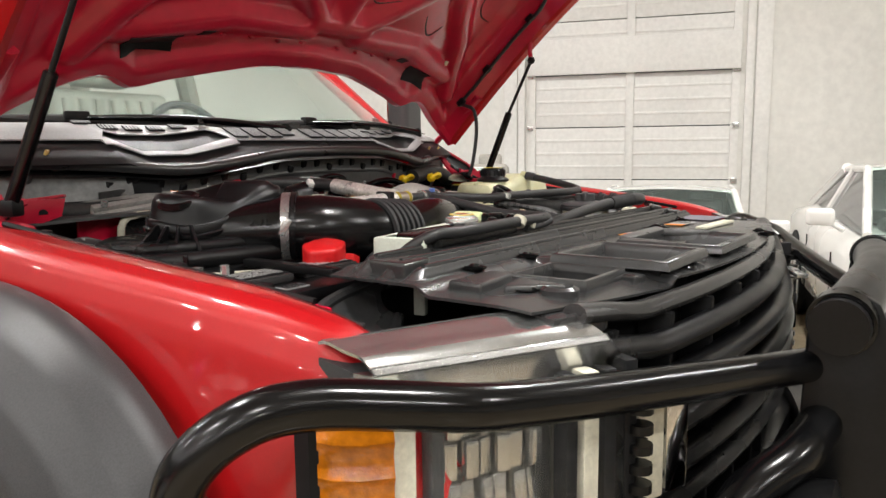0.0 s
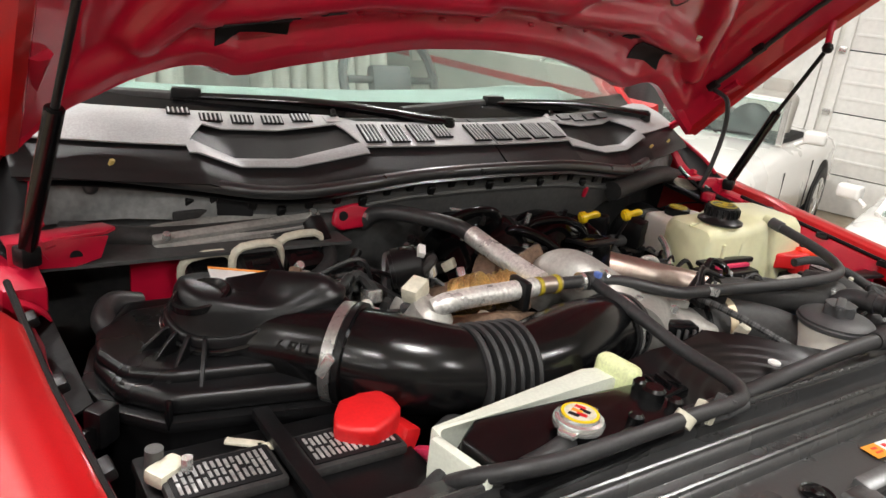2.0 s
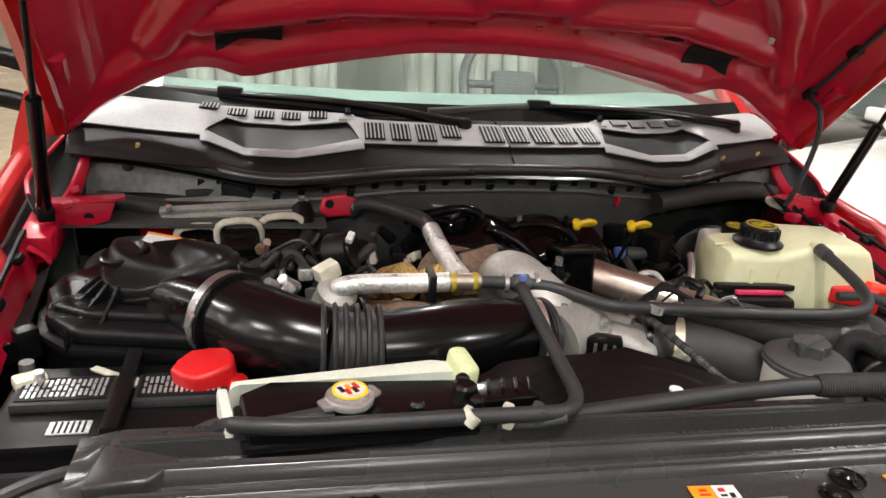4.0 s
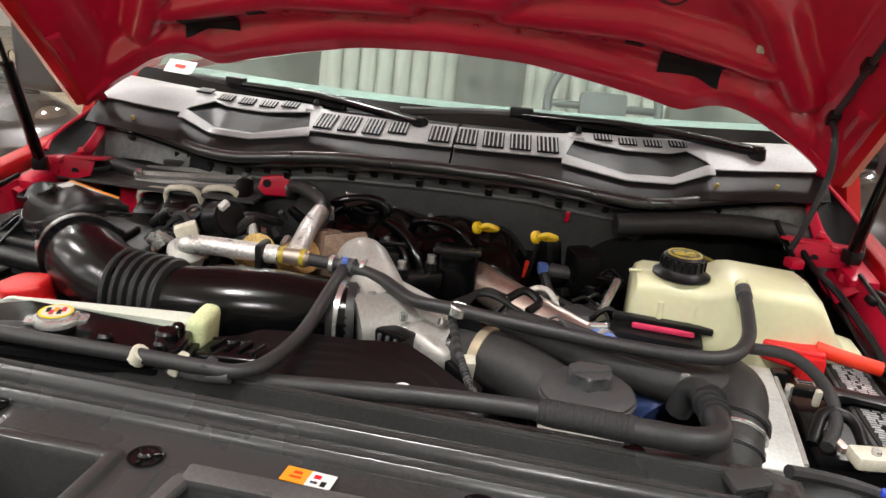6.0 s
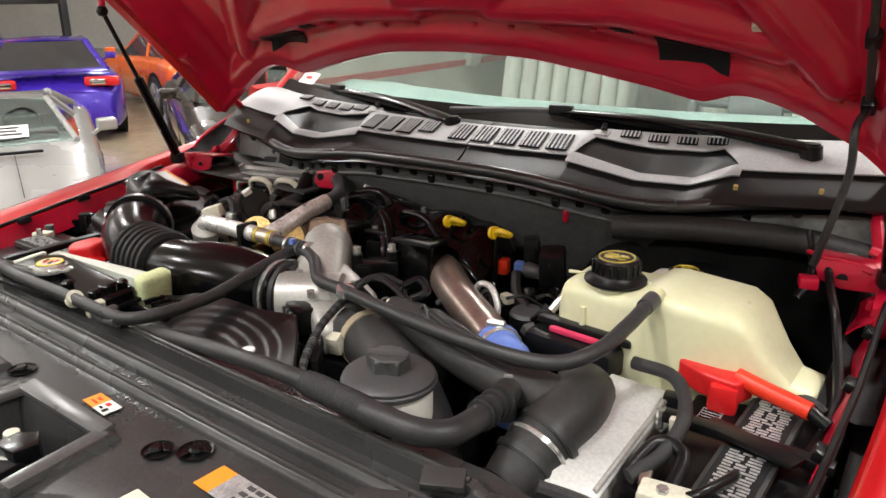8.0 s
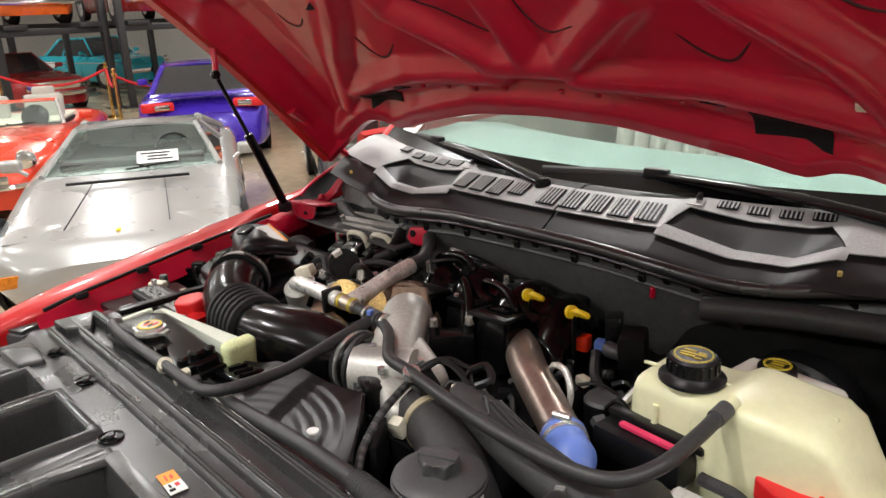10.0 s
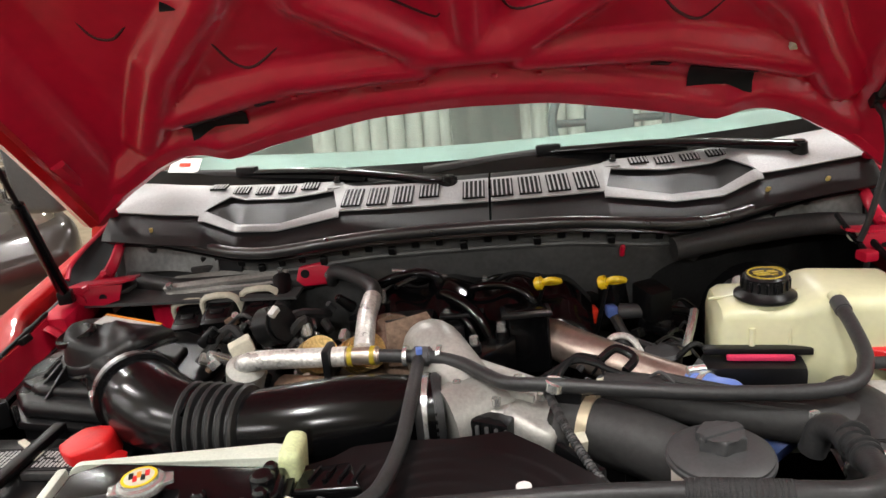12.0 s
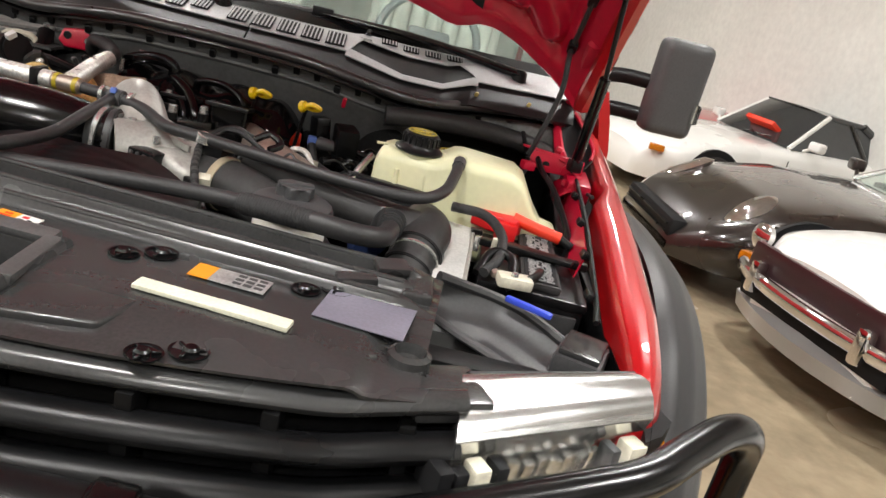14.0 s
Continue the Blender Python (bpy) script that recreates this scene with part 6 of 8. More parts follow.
part("harness", tube(B(), [(-0.37, 0.80, 1.275), (-0.36, 0.76, 1.260), (-0.38, 0.70, 1.240), (-0.46, 0.66, 1.215), (-0.54, 0.66, 1.185)], 0.014, 10), SLEEVE, relay)
part("harness_plug", cyl(B(), (-0.375, 0.79, 1.293), (-0.365, 0.745, 1.260), 0.022, 0.016, 14, 0.004), BLACK, relay)
part("left_elbow", tube(B(), [(-0.70, 0.62, 1.175), (-0.745, 0.66, 1.200), (-0.73, 0.70, 1.215), (-0.69, 0.71, 1.205)], 0.020, 12), RUBBER, relay)
part("green_tag", box(B(), (-0.735, 0.625, 1.200), (0.012, 0.012, 0.03), (0, 0, 20), 0.003), mat("green_tag", (0.02, 0.35, 0.14), 0.5), relay)

# ---- radiator and fan ----
rad = root("radiator", (-0.1, 0.15, 0.78), "black radiator with a filler cap on its top tank", "radiator", turned=Matrix.Translation((0.006, -0.032, 0.018)))
part("core", box(B(), (0.0, 0.17, 0.95), (1.15, 0.06, 0.40), bev=0.005), DARK, rad)
bm = prism(B(), [(-0.465, 0.105), (-0.185, 0.118), (-0.165, 0.15), (-0.172, 0.205), (-0.44, 0.218), (-0.478, 0.19)], 1.13, 1.228, bev=0.008, seg=3)
part("top_tank", bm, BLACK_GLOSS, rad, "black plastic top tank")
part("tank_seam", prism(B(), [(-0.47, 0.099), (-0.182, 0.112), (-0.159, 0.148), (-0.166, 0.211), (-0.44, 0.224), (-0.485, 0.192)], 1.200, 1.207, bev=0.002), BLACK, rad)
part("tank_knob", lathe(B(), [(0.016, 0), (0.016, 0.012), (0.012, 0.016), (0, 0.016)], pose(-0.19, 0.165, 1.228), 16), BLACK_GLOSS, rad)
for x, y in ((-0.182, 0.135), (-0.188, 0.19), (-0.26, 0.13)):
    part("tank_boss", lathe(B(), [(0.010, 0), (0.010, 0.010), (0.006, 0.014), (0, 0.014)], pose(x, y, 1.228), 12), BLACK_GLOSS, rad)
part("neck", cyl(B(), (-0.343, 0.145, 1.215), (-0.343, 0.145, 1.238), 0.022, 0.022, 20), BLACK, rad)
capm = Matrix.Translation((-0.343, 0.145, 1.238)) @ pose(0, 0, 0, 0, 0, 25)
capp = part("filler_cap", lathe(B(), [(0.030, 0.0), (0.031, 0.006), (0.029, 0.010), (0.024, 0.012), (0.023, 0.015), (0, 0.0155)], capm, 28), STEEL, rad, "steel pressure cap with a yellow printed disc")
for s in (-1, 1):
    part("ear", prism(B(), [(s * 0.024, -0.014), (s * 0.040, -0.010), (s * 0.040, 0.010), (s * 0.024, 0.014)], 0.001, 0.007, capm, 0.002), STEEL, capp)
part("print_ring", lathe(B(), [(0.0225, 0.0152), (0.0225, 0.0164), (0.019, 0.0164)], capm, 28), YELLOW, capp)
part("print_disc", lathe(B(), [(0.019, 0.0158), (0.019, 0.0164), (0, 0.0166)], capm, 28), CREAM, capp)
for k in range(5):
    bm = B()
    bmesh.ops.create_cube(bm, size=1, matrix=capm @ Matrix.Translation((-0.010 + 0.005 * k, 0.004 * (-1) ** k, 0.0168)) @ Matrix.Diagonal((0.0055, 0.013, 0.001, 1)))
    part("print", bm, (INK, RED_PLASTIC, ORANGE)[k % 3], capp, smooth=0)
part("overflow_nipple", tube(B(), [(-0.365, 0.135, 1.225), (-0.40, 0.125, 1.225), (-0.44, 0.12, 1.222)], 0.013, 12), RUBBER, rad)
part("bleed_pipe", tube(B(), [(-0.345, 0.12, 1.222), (-0.315, 0.112, 1.226), (-0.28, 0.115, 1.228)], 0.008, 10), BLACK, rad)
part("tank_foam", prism(B(), [(-0.492, 0.205), (-0.478, 0.226), (-0.18, 0.228), (-0.172, 0.262), (-0.215, 0.272), (-0.49, 0.232)], 1.15, 1.222, bev=0.006), FOAM, rad, "pale foam strip")
part("foam_end", box(B(), (-0.178, 0.240, 1.202), (0.030, 0.068, 0.082), (0, 6, 6), 0.014, 3), LIME, rad, "lime green foam end")
part("foam_side", box(B(), (-0.492, 0.165, 1.16), (0.014, 0.09, 0.13), (0, 0, 10), 0.005), FOAM, rad)
part("tank_pipe", tube(B(), [(-0.16, 0.115, 1.215), (-0.11, 0.11, 1.216), (-0.07, 0.108, 1.222)], 0.009, 10), GREY_PLASTIC, rad)
for x in (-0.145, -0.105):
    part("clip", box(B(), (x, 0.115, 1.224), (0.014, 0.028, 0.026), (0, 20, 0), 0.004), CREAM if x < -0.12 else GREY_PLASTIC, rad)

shroud = root("fan_shroud", (0.05, 0.22, 0.85), "black plastic fan shroud", "fan shroud")
def shroud_at(u, v):
    x = -0.172 + 0.430 * u
    back = table(x, (-0.172, 0.205), (-0.10, 0.246), (-0.034, 0.260), (0.04, 0.262), (0.117, 0.280), (0.165, 0.240), (0.21, 0.196), (0.258, 0.148))
    y = 0.136 + (back - 0.136) * v
    r = math.hypot(x - 0.045, y - 0.045)
    step = sum(0.0016 * ease(r, q, q + 0.005) for q in (0.118, 0.138, 0.158, 0.178, 0.198))
    return Vector((x, y, 1.198 + 0.020 * v + step * ease(x, -0.13, -0.09)))


plate = part("shroud_plate", sheet(B(), shroud_at, 86, 44, 0.006), SHROUD, shroud, smooth=60)
part("shroud_skirt", sheet(B(), lambda u, v: shroud_at(u, 1.0) + Vector((0, 0.004 + 0.004 * v, -0.002 - 0.07 * v)), 60, 4, 0.004), BLACK, shroud)
part("shroud_block", prism(B(), [(-0.160, 0.150), (-0.155, 0.200), (-0.095, 0.220), (-0.065, 0.160)], 1.195, 1.222, bev=0.006, seg=3), BLACK_GLOSS, shroud)
for k in range(4):
    part("block_rib", box(B(), (-0.135 + 0.020 * k, 0.186, 1.2245), (0.005, 0.036, 0.005), (0, 0, -12), 0.002), BLACK, plate)
part("shroud_brace", box(B(), (0.215, 0.235, 1.18), (0.09, 0.012, 0.07), (0, 0, -50), 0.004), BLACK, shroud)
part("paint_dot", lathe(B(), [(0.010, 0.0), (0.010, 0.003), (0, 0.0035)], pose(0.143, 0.163, 1.2165), 16), PAPER, shroud)
part("shroud_wall", box(B(), (0.05, 0.31, 1.03), (0.46, 0.02, 0.24)), BLACK, shroud)

# ---- hoses ----
def hose(name, label, pts, r, material=RUBBER, seg=14, **more):
    h = root(name, (pts[0][0], pts[0][1], 0.95), label, "hose")
    part("tube", tube(B(), pts, r, seg, 6, **more), material, h)
    return h


main = [(-0.10, 0.428, 1.278), (-0.045, 0.424, 1.277), (0.0, 0.418, 1.276), (0.045, 0.398, 1.274), (0.082, 0.368, 1.270), (0.118, 0.342, 1.268), (0.18, 0.333, 1.268), (0.29, 0.314, 1.268),
        (0.41, 0.302, 1.266), (0.52, 0.303, 1.264), (0.585, 0.320, 1.266), (0.618, 0.37, 1.275), (0.628, 0.44, 1.288), (0.631, 0.510, 1.300)]
h = hose("coolant_hose", "long dark rubber coolant hose across the engine", main, 0.0108)
part("clip", tube(B(), [(0.185, 0.332, 1.262), (0.188, 0.331, 1.275)], 0.015, 12), STEEL, h)
part("hose_end", cyl(B(), (0.630, 0.488, 1.297), (0.631, 0.520, 1.302), 0.0128, 0.0128, 14, 0.002), GREY_PLASTIC, h)
part("tee", cyl(B(), (-0.035, 0.423, 1.277), (-0.005, 0.42, 1.277), 0.016, 0.016, 14, 0.003), GREY_PLASTIC, h)
for x in (-0.05, 0.004):
    part("clamp", cyl(B(), (x, 0.424, 1.277), (x + 0.007, 0.4235, 1.277), 0.0165, 0.0165, 16), STEEL, h)
part("clamp_screw", box(B(), (-0.022, 0.41, 1.292), (0.010, 0.012, 0.010), (0, 0, 10), 0.002), BLUE_HOSE, h)

foil = root("foil_pipe", (-0.2, 0.45, 1.1), "foil-wrapped pipe with yellow-marked joints", "pipe")
part("foil", tube(B(), [(-0.328, 0.438, 1.262), (-0.312, 0.432, 1.272), (-0.26, 0.432, 1.275), (-0.20, 0.430, 1.276), (-0.145, 0.428, 1.278)], 0.0165, 14, 6), FOIL, foil)
part("branch", tube(B(), [(-0.120, 0.440, 1.280), (-0.128, 0.49, 1.286), (-0.137, 0.555, 1.296), (-0.140, 0.615, 1.304)], 0.0175, 14, 6), FOIL, foil)
part("branch_hose", tube(B(), [(-0.140, 0.610, 1.303), (-0.150, 0.66, 1.308), (-0.20, 0.72, 1.312), (-0.25, 0.765, 1.308), (-0.27, 0.79, 1.28)], 0.015, 12), RUBBER, foil)
part("joint", cyl(B(), (-0.15, 0.428, 1.278), (-0.09, 0.428, 1.278), 0.0150, 0.0150, 14, 0.003), BRONZE, foil)
for x in (-0.142, -0.105):
    part("yellow_mark", cyl(B(), (x, 0.428, 1.278), (x + 0.008, 0.428, 1.278), 0.0160, 0.0160, 14), YELLOW_INK, foil)
part("strap", box(B(), (-0.175, 0.428, 1.272), (0.014, 0.045, 0.05), (0, 0, 0), 0.005), BLACK, foil)

front = [(-0.50, 0.155, 1.19), (-0.487, 0.110, 1.230), (-0.455, 0.082, 1.248), (-0.40, 0.074, 1.248), (-0.30, 0.074, 1.248), (-0.19, 0.076, 1.248), (-0.10, 0.078, 1.246), (-0.058, 0.086, 1.244), (-0.032, 0.125, 1.244),
         (-0.022, 0.22, 1.245), (-0.022, 0.32, 1.262), (-0.024, 0.412, 1.276)]
h = hose("bypass_hose", "thin black bypass hose bent round the radiator tank", front, 0.0105)
part("clip", tube(B(), [(-0.196, 0.076, 1.242), (-0.186, 0.076, 1.254)], 0.0135, 12), CREAM, h)

thick = [(-0.10, 0.112, 1.212), (0.01, 0.114, 1.222), (0.155, 0.114, 1.236), (0.25, 0.112, 1.244), (0.33, 0.108, 1.249), (0.40, 0.102, 1.251), (0.46, 0.098, 1.251), (0.515, 0.103, 1.248), (0.546, 0.128, 1.244), (0.552, 0.17, 1.241), (0.548, 0.215, 1.238), (0.545, 0.248, 1.235)]
h = hose("steering_hose", "thick grey hose with a woven black sleeve", thick, lambda t: 0.0125 + 0.0040 * ease(t, 0.40, 0.55))
part("sleeve", tube(B(), [(0.328, 0.1085, 1.2485), (0.39, 0.103, 1.2505), (0.455, 0.0985, 1.251)], lambda t: 0.0152 + 0.0022 * math.sin(min(1, 6 * t, 6 - 6 * t) * 1.57) + 0.0005 * math.sin(t * 190), 16, 40), SLEEVE, h)
part("elbow_ring", cyl(B(), (0.548, 0.215, 1.238), (0.547, 0.225, 1.237), 0.0205, 0.0205, 16), RUBBER, h)
part("elbow_head", tube(B(), [(0.547, 0.225, 1.237), (0.543, 0.256, 1.236), (0.532, 0.278, 1.222), (0.524, 0.285, 1.185)], 0.0185, 16), RUBBER, h)

for y0, r in ((0.196, 0.0205), (0.206, 0.0215), (0.240, 0.0215)):
    part("elbow_band", cyl(B(), (0.551, y0 - 0.012, 1.2405), (0.551, y0 - 0.007, 1.240), r, r, 18, 0.001), RUBBER, h)
part("elbow_clip", box(B(), (0.526, 0.290, 1.236), (0.014, 0.010, 0.012), (0, 0, 30), 0.003), STEEL, h)

duct2 = root("intercooler_duct", (0.35, 0.3, 0.95), "wide matte black intercooler duct with a tan clamp", "duct")
part("tube", tube(B(), [(0.195, 0.345, 1.195), (0.24, 0.328, 1.196), (0.31, 0.298, 1.188), (0.375, 0.268, 1.165), (0.43, 0.235, 1.12), (0.46, 0.20, 1.05)], 0.047, 24, 6), BLACK_MATTE, duct2)
part("clamp", cyl(B(), (0.228, 0.334, 1.196), (0.242, 0.328, 1.196), 0.050, 0.050, 26), mat("tan_clamp", (0.55, 0.47, 0.33), 0.4, 0.6), duct2)
part("cuff", cyl(B(), (0.185, 0.350, 1.195), (0.215, 0.338, 1.195), 0.046, 0.046, 24, 0.004), BLACK_GLOSS, duct2)
fl = [(0.26, 0.375, 1.24), (0.33, 0.355, 1.235), (0.42, 0.335, 1.222), (0.52, 0.325, 1.21), (0.60, 0.315, 1.205)]
part("side_duct", tube(B(), fl, lambda t: 0.030 + 0.012 * t, 18, 6, squash=0.85), BLACK_MATTE, duct2)
for k in range(6):
    part("rib", tube(B(), [Vector(p) + Vector((0.01, -0.022 + 0.009 * k, 0.030 - 0.0012 * (k - 2.5) ** 2)) for p in fl[1:4]], 0.003, 6), BLACK_MATTE, duct2)

big = root("cooler_hose", (0.6, 0.25, 0.95), "fat black cooler hose with ring clamps", "hose", turned=Matrix.Translation((0.008, 0.050, 0.006)))
bp = [Vector(p) for p in ((0.585, 0.335, 1.190), (0.60, 0.275, 1.198), (0.592, 0.215, 1.183), (0.582, 0.16, 1.148), (0.575, 0.12, 1.09))]
part("tube", tube(B(), bp, lambda t: 0.044 - 0.006 * t, 22, 6), BLACK_MATTE, big)
for p, q, r, mm in (((0.595, 0.222, 1.186), (0.592, 0.210, 1.180), 0.046, RUBBER), ((0.589, 0.200, 1.175), (0.588, 0.194, 1.172), 0.045, STEEL), ((0.585, 0.182, 1.164), (0.583, 0.172, 1.158), 0.0445, RUBBER), ((0.580, 0.150, 1.140), (0.578, 0.142, 1.133), 0.043, BLACK_GLOSS)):
    part("ring", cyl(B(), p, q, r, r, 24, 0.002), mm, big)
tankb = root("cooler_tank", (0.66, 0.3, 0.95), "brushed aluminium cooler end tank", "cooler", turned=Matrix.Translation((-0.006, 0.040, -0.004)))
part("tank", loft(B(), [[Vector(p) for p in ((0.606, y, zt - 0.10), (0.604, y, zt - 0.004), (0.612, y, zt + 0.004), (0.690, y + 0.008, zt - 0.002), (0.700, y + 0.008, zt - 0.012), (0.700, y, zt - 0.10))] for y, zt in ((0.165, 1.166), (0.175, 1.176), (0.30, 1.192), (0.41, 1.200), (0.42, 1.190))]), mat("brushed_aluminium", (0.60, 0.60, 0.58), 0.42, 0.25, big=(9, 0.12), fine=(200, 0.1)), tankb)

part("weld_seam", tube(B(), [(0.695, 0.185, 1.172), (0.696, 0.30, 1.186), (0.696, 0.405, 1.194)], 0.004, 8), ALU, tankb)
part("mount_bracket", box(B(), (0.702, 0.408, 1.188), (0.022, 0.022, 0.030), (0, 0, 10), 0.004), BLACK, tankb)
part("mount_bolt", cyl(B(), (0.706, 0.355, 1.176), (0.706, 0.355, 1.205), 0.006, 0.006, 8), STEEL, tankb)

ps = root("steering_reservoir", (0.39, 0.194, 1.0), "white fluid reservoir with a wide black screw cap", "reservoir")
pm = pose(0.388, 0.205, 0.010, 0, 0, 0)
part("body", lathe(B(), [(0.050, 1.08), (0.058, 1.10), (0.060, 1.215), (0.055, 1.222)], pm, 32), WHITE_TANK, ps)
cap = part("cap", lathe(B(), [(0.063, 1.214), (0.0665, 1.217), (0.0665, 1.222), (0.064, 1.224), (0.064, 1.228), (0.059, 1.232), (0.045, 1.236), (0.030, 1.238), (0, 1.238)], pm, 40), GREY_PLASTIC, ps, "ribbed dark grey cap")
part("knob", prism(B(), [(0.034 * math.cos(a) * (1.0 if k % 2 else 0.72), 0.030 * math.sin(a) * (1.0 if k % 2 else 0.72)) for k, a in enumerate(np.linspace(0, 6.2832, 13)[:-1])], 1.236, 1.257, pm, 0.005, 3), GREY_PLASTIC, cap)
part("knob_bar", box(B(), (0.388, 0.205, 1.266), (0.058, 0.016, 0.010), (0, 0, 25), 0.004), GREY_PLASTIC, cap)

# the corrugated cable and its plug
cable = root("corrugated_cable", (0.20, 0.24, 1.0), "ribbed grey cable on the fan shroud", "cable")
cp = curve([(0.175, 0.345, 1.25), (0.188, 0.30, 1.245), (0.205, 0.25, 1.235), (0.235, 0.19, 1.215), (0.26, 0.16, 1.20)], 6)
part("core", tube(B(), cp[::6], 0.0052, 8), GREY_PLASTIC, cable)
for k in range(0, len(cp) - 1):
    for j in (0.0, 0.5):
        c = cp[k].lerp(cp[k + 1], j)
        part("ridge", cyl(B(), c, c + (cp[k + 1] - cp[k]).normalized() * 0.003, 0.0068, 0.0068, 8), SLEEVE if k % 2 else GREY_METAL, cable)
part("plug", box(B(), (0.205, 0.345, 1.245), (0.05, 0.035, 0.04), (0, 10, -20), 0.006), BLACK, cable)
for a, b in (((0.17, 0.35, 1.26), (0.26, 0.385, 1.27)), ((0.18, 0.34, 1.255), (0.25, 0.40, 1.275)), ((0.16, 0.36, 1.26), (0.28, 0.375, 1.262))):
    part("wire", tube(B(), [a, (Vector(a) + Vector(b)) / 2 + Vector((0, 0.01, 0.022)), b], 0.0045, 7), BLACK, cable)
part("loop", tube(B(), [(0.255, 0.40, 1.272), (0.28, 0.41, 1.285), (0.305, 0.395, 1.275), (0.29, 0.375, 1.265)], 0.007, 8), BLACK_GLOSS, cable)
part("white_plug", box(B(), (0.215, 0.275, 1.205), (0.022, 0.02, 0.035), (20, 0, 15), 0.004), CREAM, cable)
part("twin_plug", box(B(), (0.265, 0.365, 1.25), (0.035, 0.018, 0.018), (0, 0, -20), 0.004), CREAM, cable)

# ---- reservoirs on the bulkhead side ----
res = root("coolant_reservoir", (0.62, 0.60, 0.95), "yellowed translucent coolant reservoir with a black cap", "reservoir")
bm = B()
def loop(x, y0, y1, z0, z1, r=0.022):
    pts = []
    for cy, cz, a0 in ((y1 - r, z1 - r, 0), (y0 + r, z1 - r, 90), (y0 + r, z0 + r, 180), (y1 - r, z0 + r, 270)):
        pts += [Vector((x, cy + r * math.cos(radians(a0 + a)), cz + r * math.sin(radians(a0 + a)))) for a in (0, 30, 60, 90)]
    return pts
loft(bm, [loop(0.460, 0.555, 0.665, 1.11, 1.262, 0.02), loop(0.466, 0.548, 0.672, 1.10, 1.278), loop(0.480, 0.545, 0.678, 1.10, 1.284), loop(0.565, 0.538, 0.68, 1.10, 1.284), loop(0.59, 0.530, 0.682, 1.10, 1.288),
          loop(0.61, 0.520, 0.682, 1.10, 1.302), loop(0.63, 0.515, 0.680, 1.10, 1.306), loop(0.74, 0.515, 0.668, 1.10, 1.304), loop(0.765, 0.520, 0.664, 1.10, 1.290), loop(0.80, 0.530, 0.654, 1.10, 1.235),
          loop(0.825, 0.54, 0.648, 1.10, 1.205), loop(0.855, 0.545, 0.645, 1.10, 1.200), loop(0.868, 0.555, 0.635, 1.11, 1.185)])
part("tank", bm, TANK, res)
for x in (0.51, 0.57):
    part("moulded_rib", tube(B(), [(x, 0.541, 1.25), (x, 0.5385, 1.18), (x, 0.541, 1.11)], 0.005, 8), TANK, res)
part("moulded_seam", tube(B(), [(0.452, 0.60, 1.281), (0.60, 0.60, 1.291), (0.75, 0.59, 1.300)], 0.003, 6), TANK, res)
cm = pose(0.541, 0.588, 0)
part("neck", lathe(B(), [(0.040, 1.270), (0.042, 1.282), (0.044, 1.290), (0.040, 1.294)], cm, 32), TANK, res)
cap = part("cap", lathe(B(), [(0.046, 1.286), (0.050, 1.289), (0.050, 1.293), (0.039, 1.300), (0.037, 1.304), (0.036, 1.324), (0.032, 1.328), (0.028, 1.328)], cm, 36), BLACK, res, "black cap with a yellow warning print")
for k in range(18):
    a = k * math.pi / 9
    part("grip", box(B(), (0.541 + 0.0375 * math.cos(a), 0.588 + 0.0375 * math.sin(a), 1.313), (0.004, 0.005, 0.018), (0, 0, math.degrees(a)), 0.001, 1), BLACK, cap)
part("print_ring", tube(B(), [(0.541 + 0.028 * math.cos(a), 0.588 + 0.028 * math.sin(a), 1.3280) for a in np.linspace(0, 6.2832, 25)], 0.0016, 6, 2), YELLOW_INK, cap)
for dx, dy, sx, sy in ((-0.010, 0.008, 0.018, 0.004), (0.010, 0.008, 0.012, 0.004), (0.0, 0.0, 0.040, 0.005), (-0.006, -0.009, 0.022, 0.005), (0.012, -0.010, 0.010, 0.004)):
    part("print", box(B(), (0.541 + dx, 0.588 + dy, 1.3285), (sx, sy, 0.002), (0, 0, 8), 0), YELLOW_INK, cap, smooth=0)
part("nipple", cyl(B(), (0.631, 0.505, 1.302), (0.632, 0.535, 1.304), 0.010, 0.012, 14), TANK, res)

brk = root("brake_reservoir", (0.60, 0.75, 1.0), "milky brake fluid reservoir with a black cap", "reservoir")
part("body", box(B(), (0.615, 0.752, 1.20), (0.17, 0.085, 0.10), (0, 0, -6), 0.018, 3), WHITE_TANK, brk)
part("cap", lathe(B(), [(0.030, 1.248), (0.031, 1.252), (0.030, 1.266), (0.027, 1.269), (0, 1.2695)], pose(0.600, 0.752, 0), 28), BLACK, brk)
part("cap_print", tube(B(), [(0.600 + 0.020 * math.cos(a), 0.752 + 0.020 * math.sin(a), 1.2698) for a in np.linspace(0, 6.2832, 21)], 0.0022, 6, 2), YELLOW_INK, brk)
for k in range(3):
    part("cap_bar", box(B(), (0.600, 0.762 - 0.010 * k, 1.2702), (0.024 - 0.004 * (k % 2), 0.005, 0.001), (0, 0, 10), 0), YELLOW_INK, brk, smooth=0)
part("booster", lathe(B(), [(0, 0.06), (0.06, 0.055), (0.11, 0.02), (0.115, -0.02), (0, -0.03)], pose(0.60, 0.86, 1.13, 90), 32), BLACK, brk)

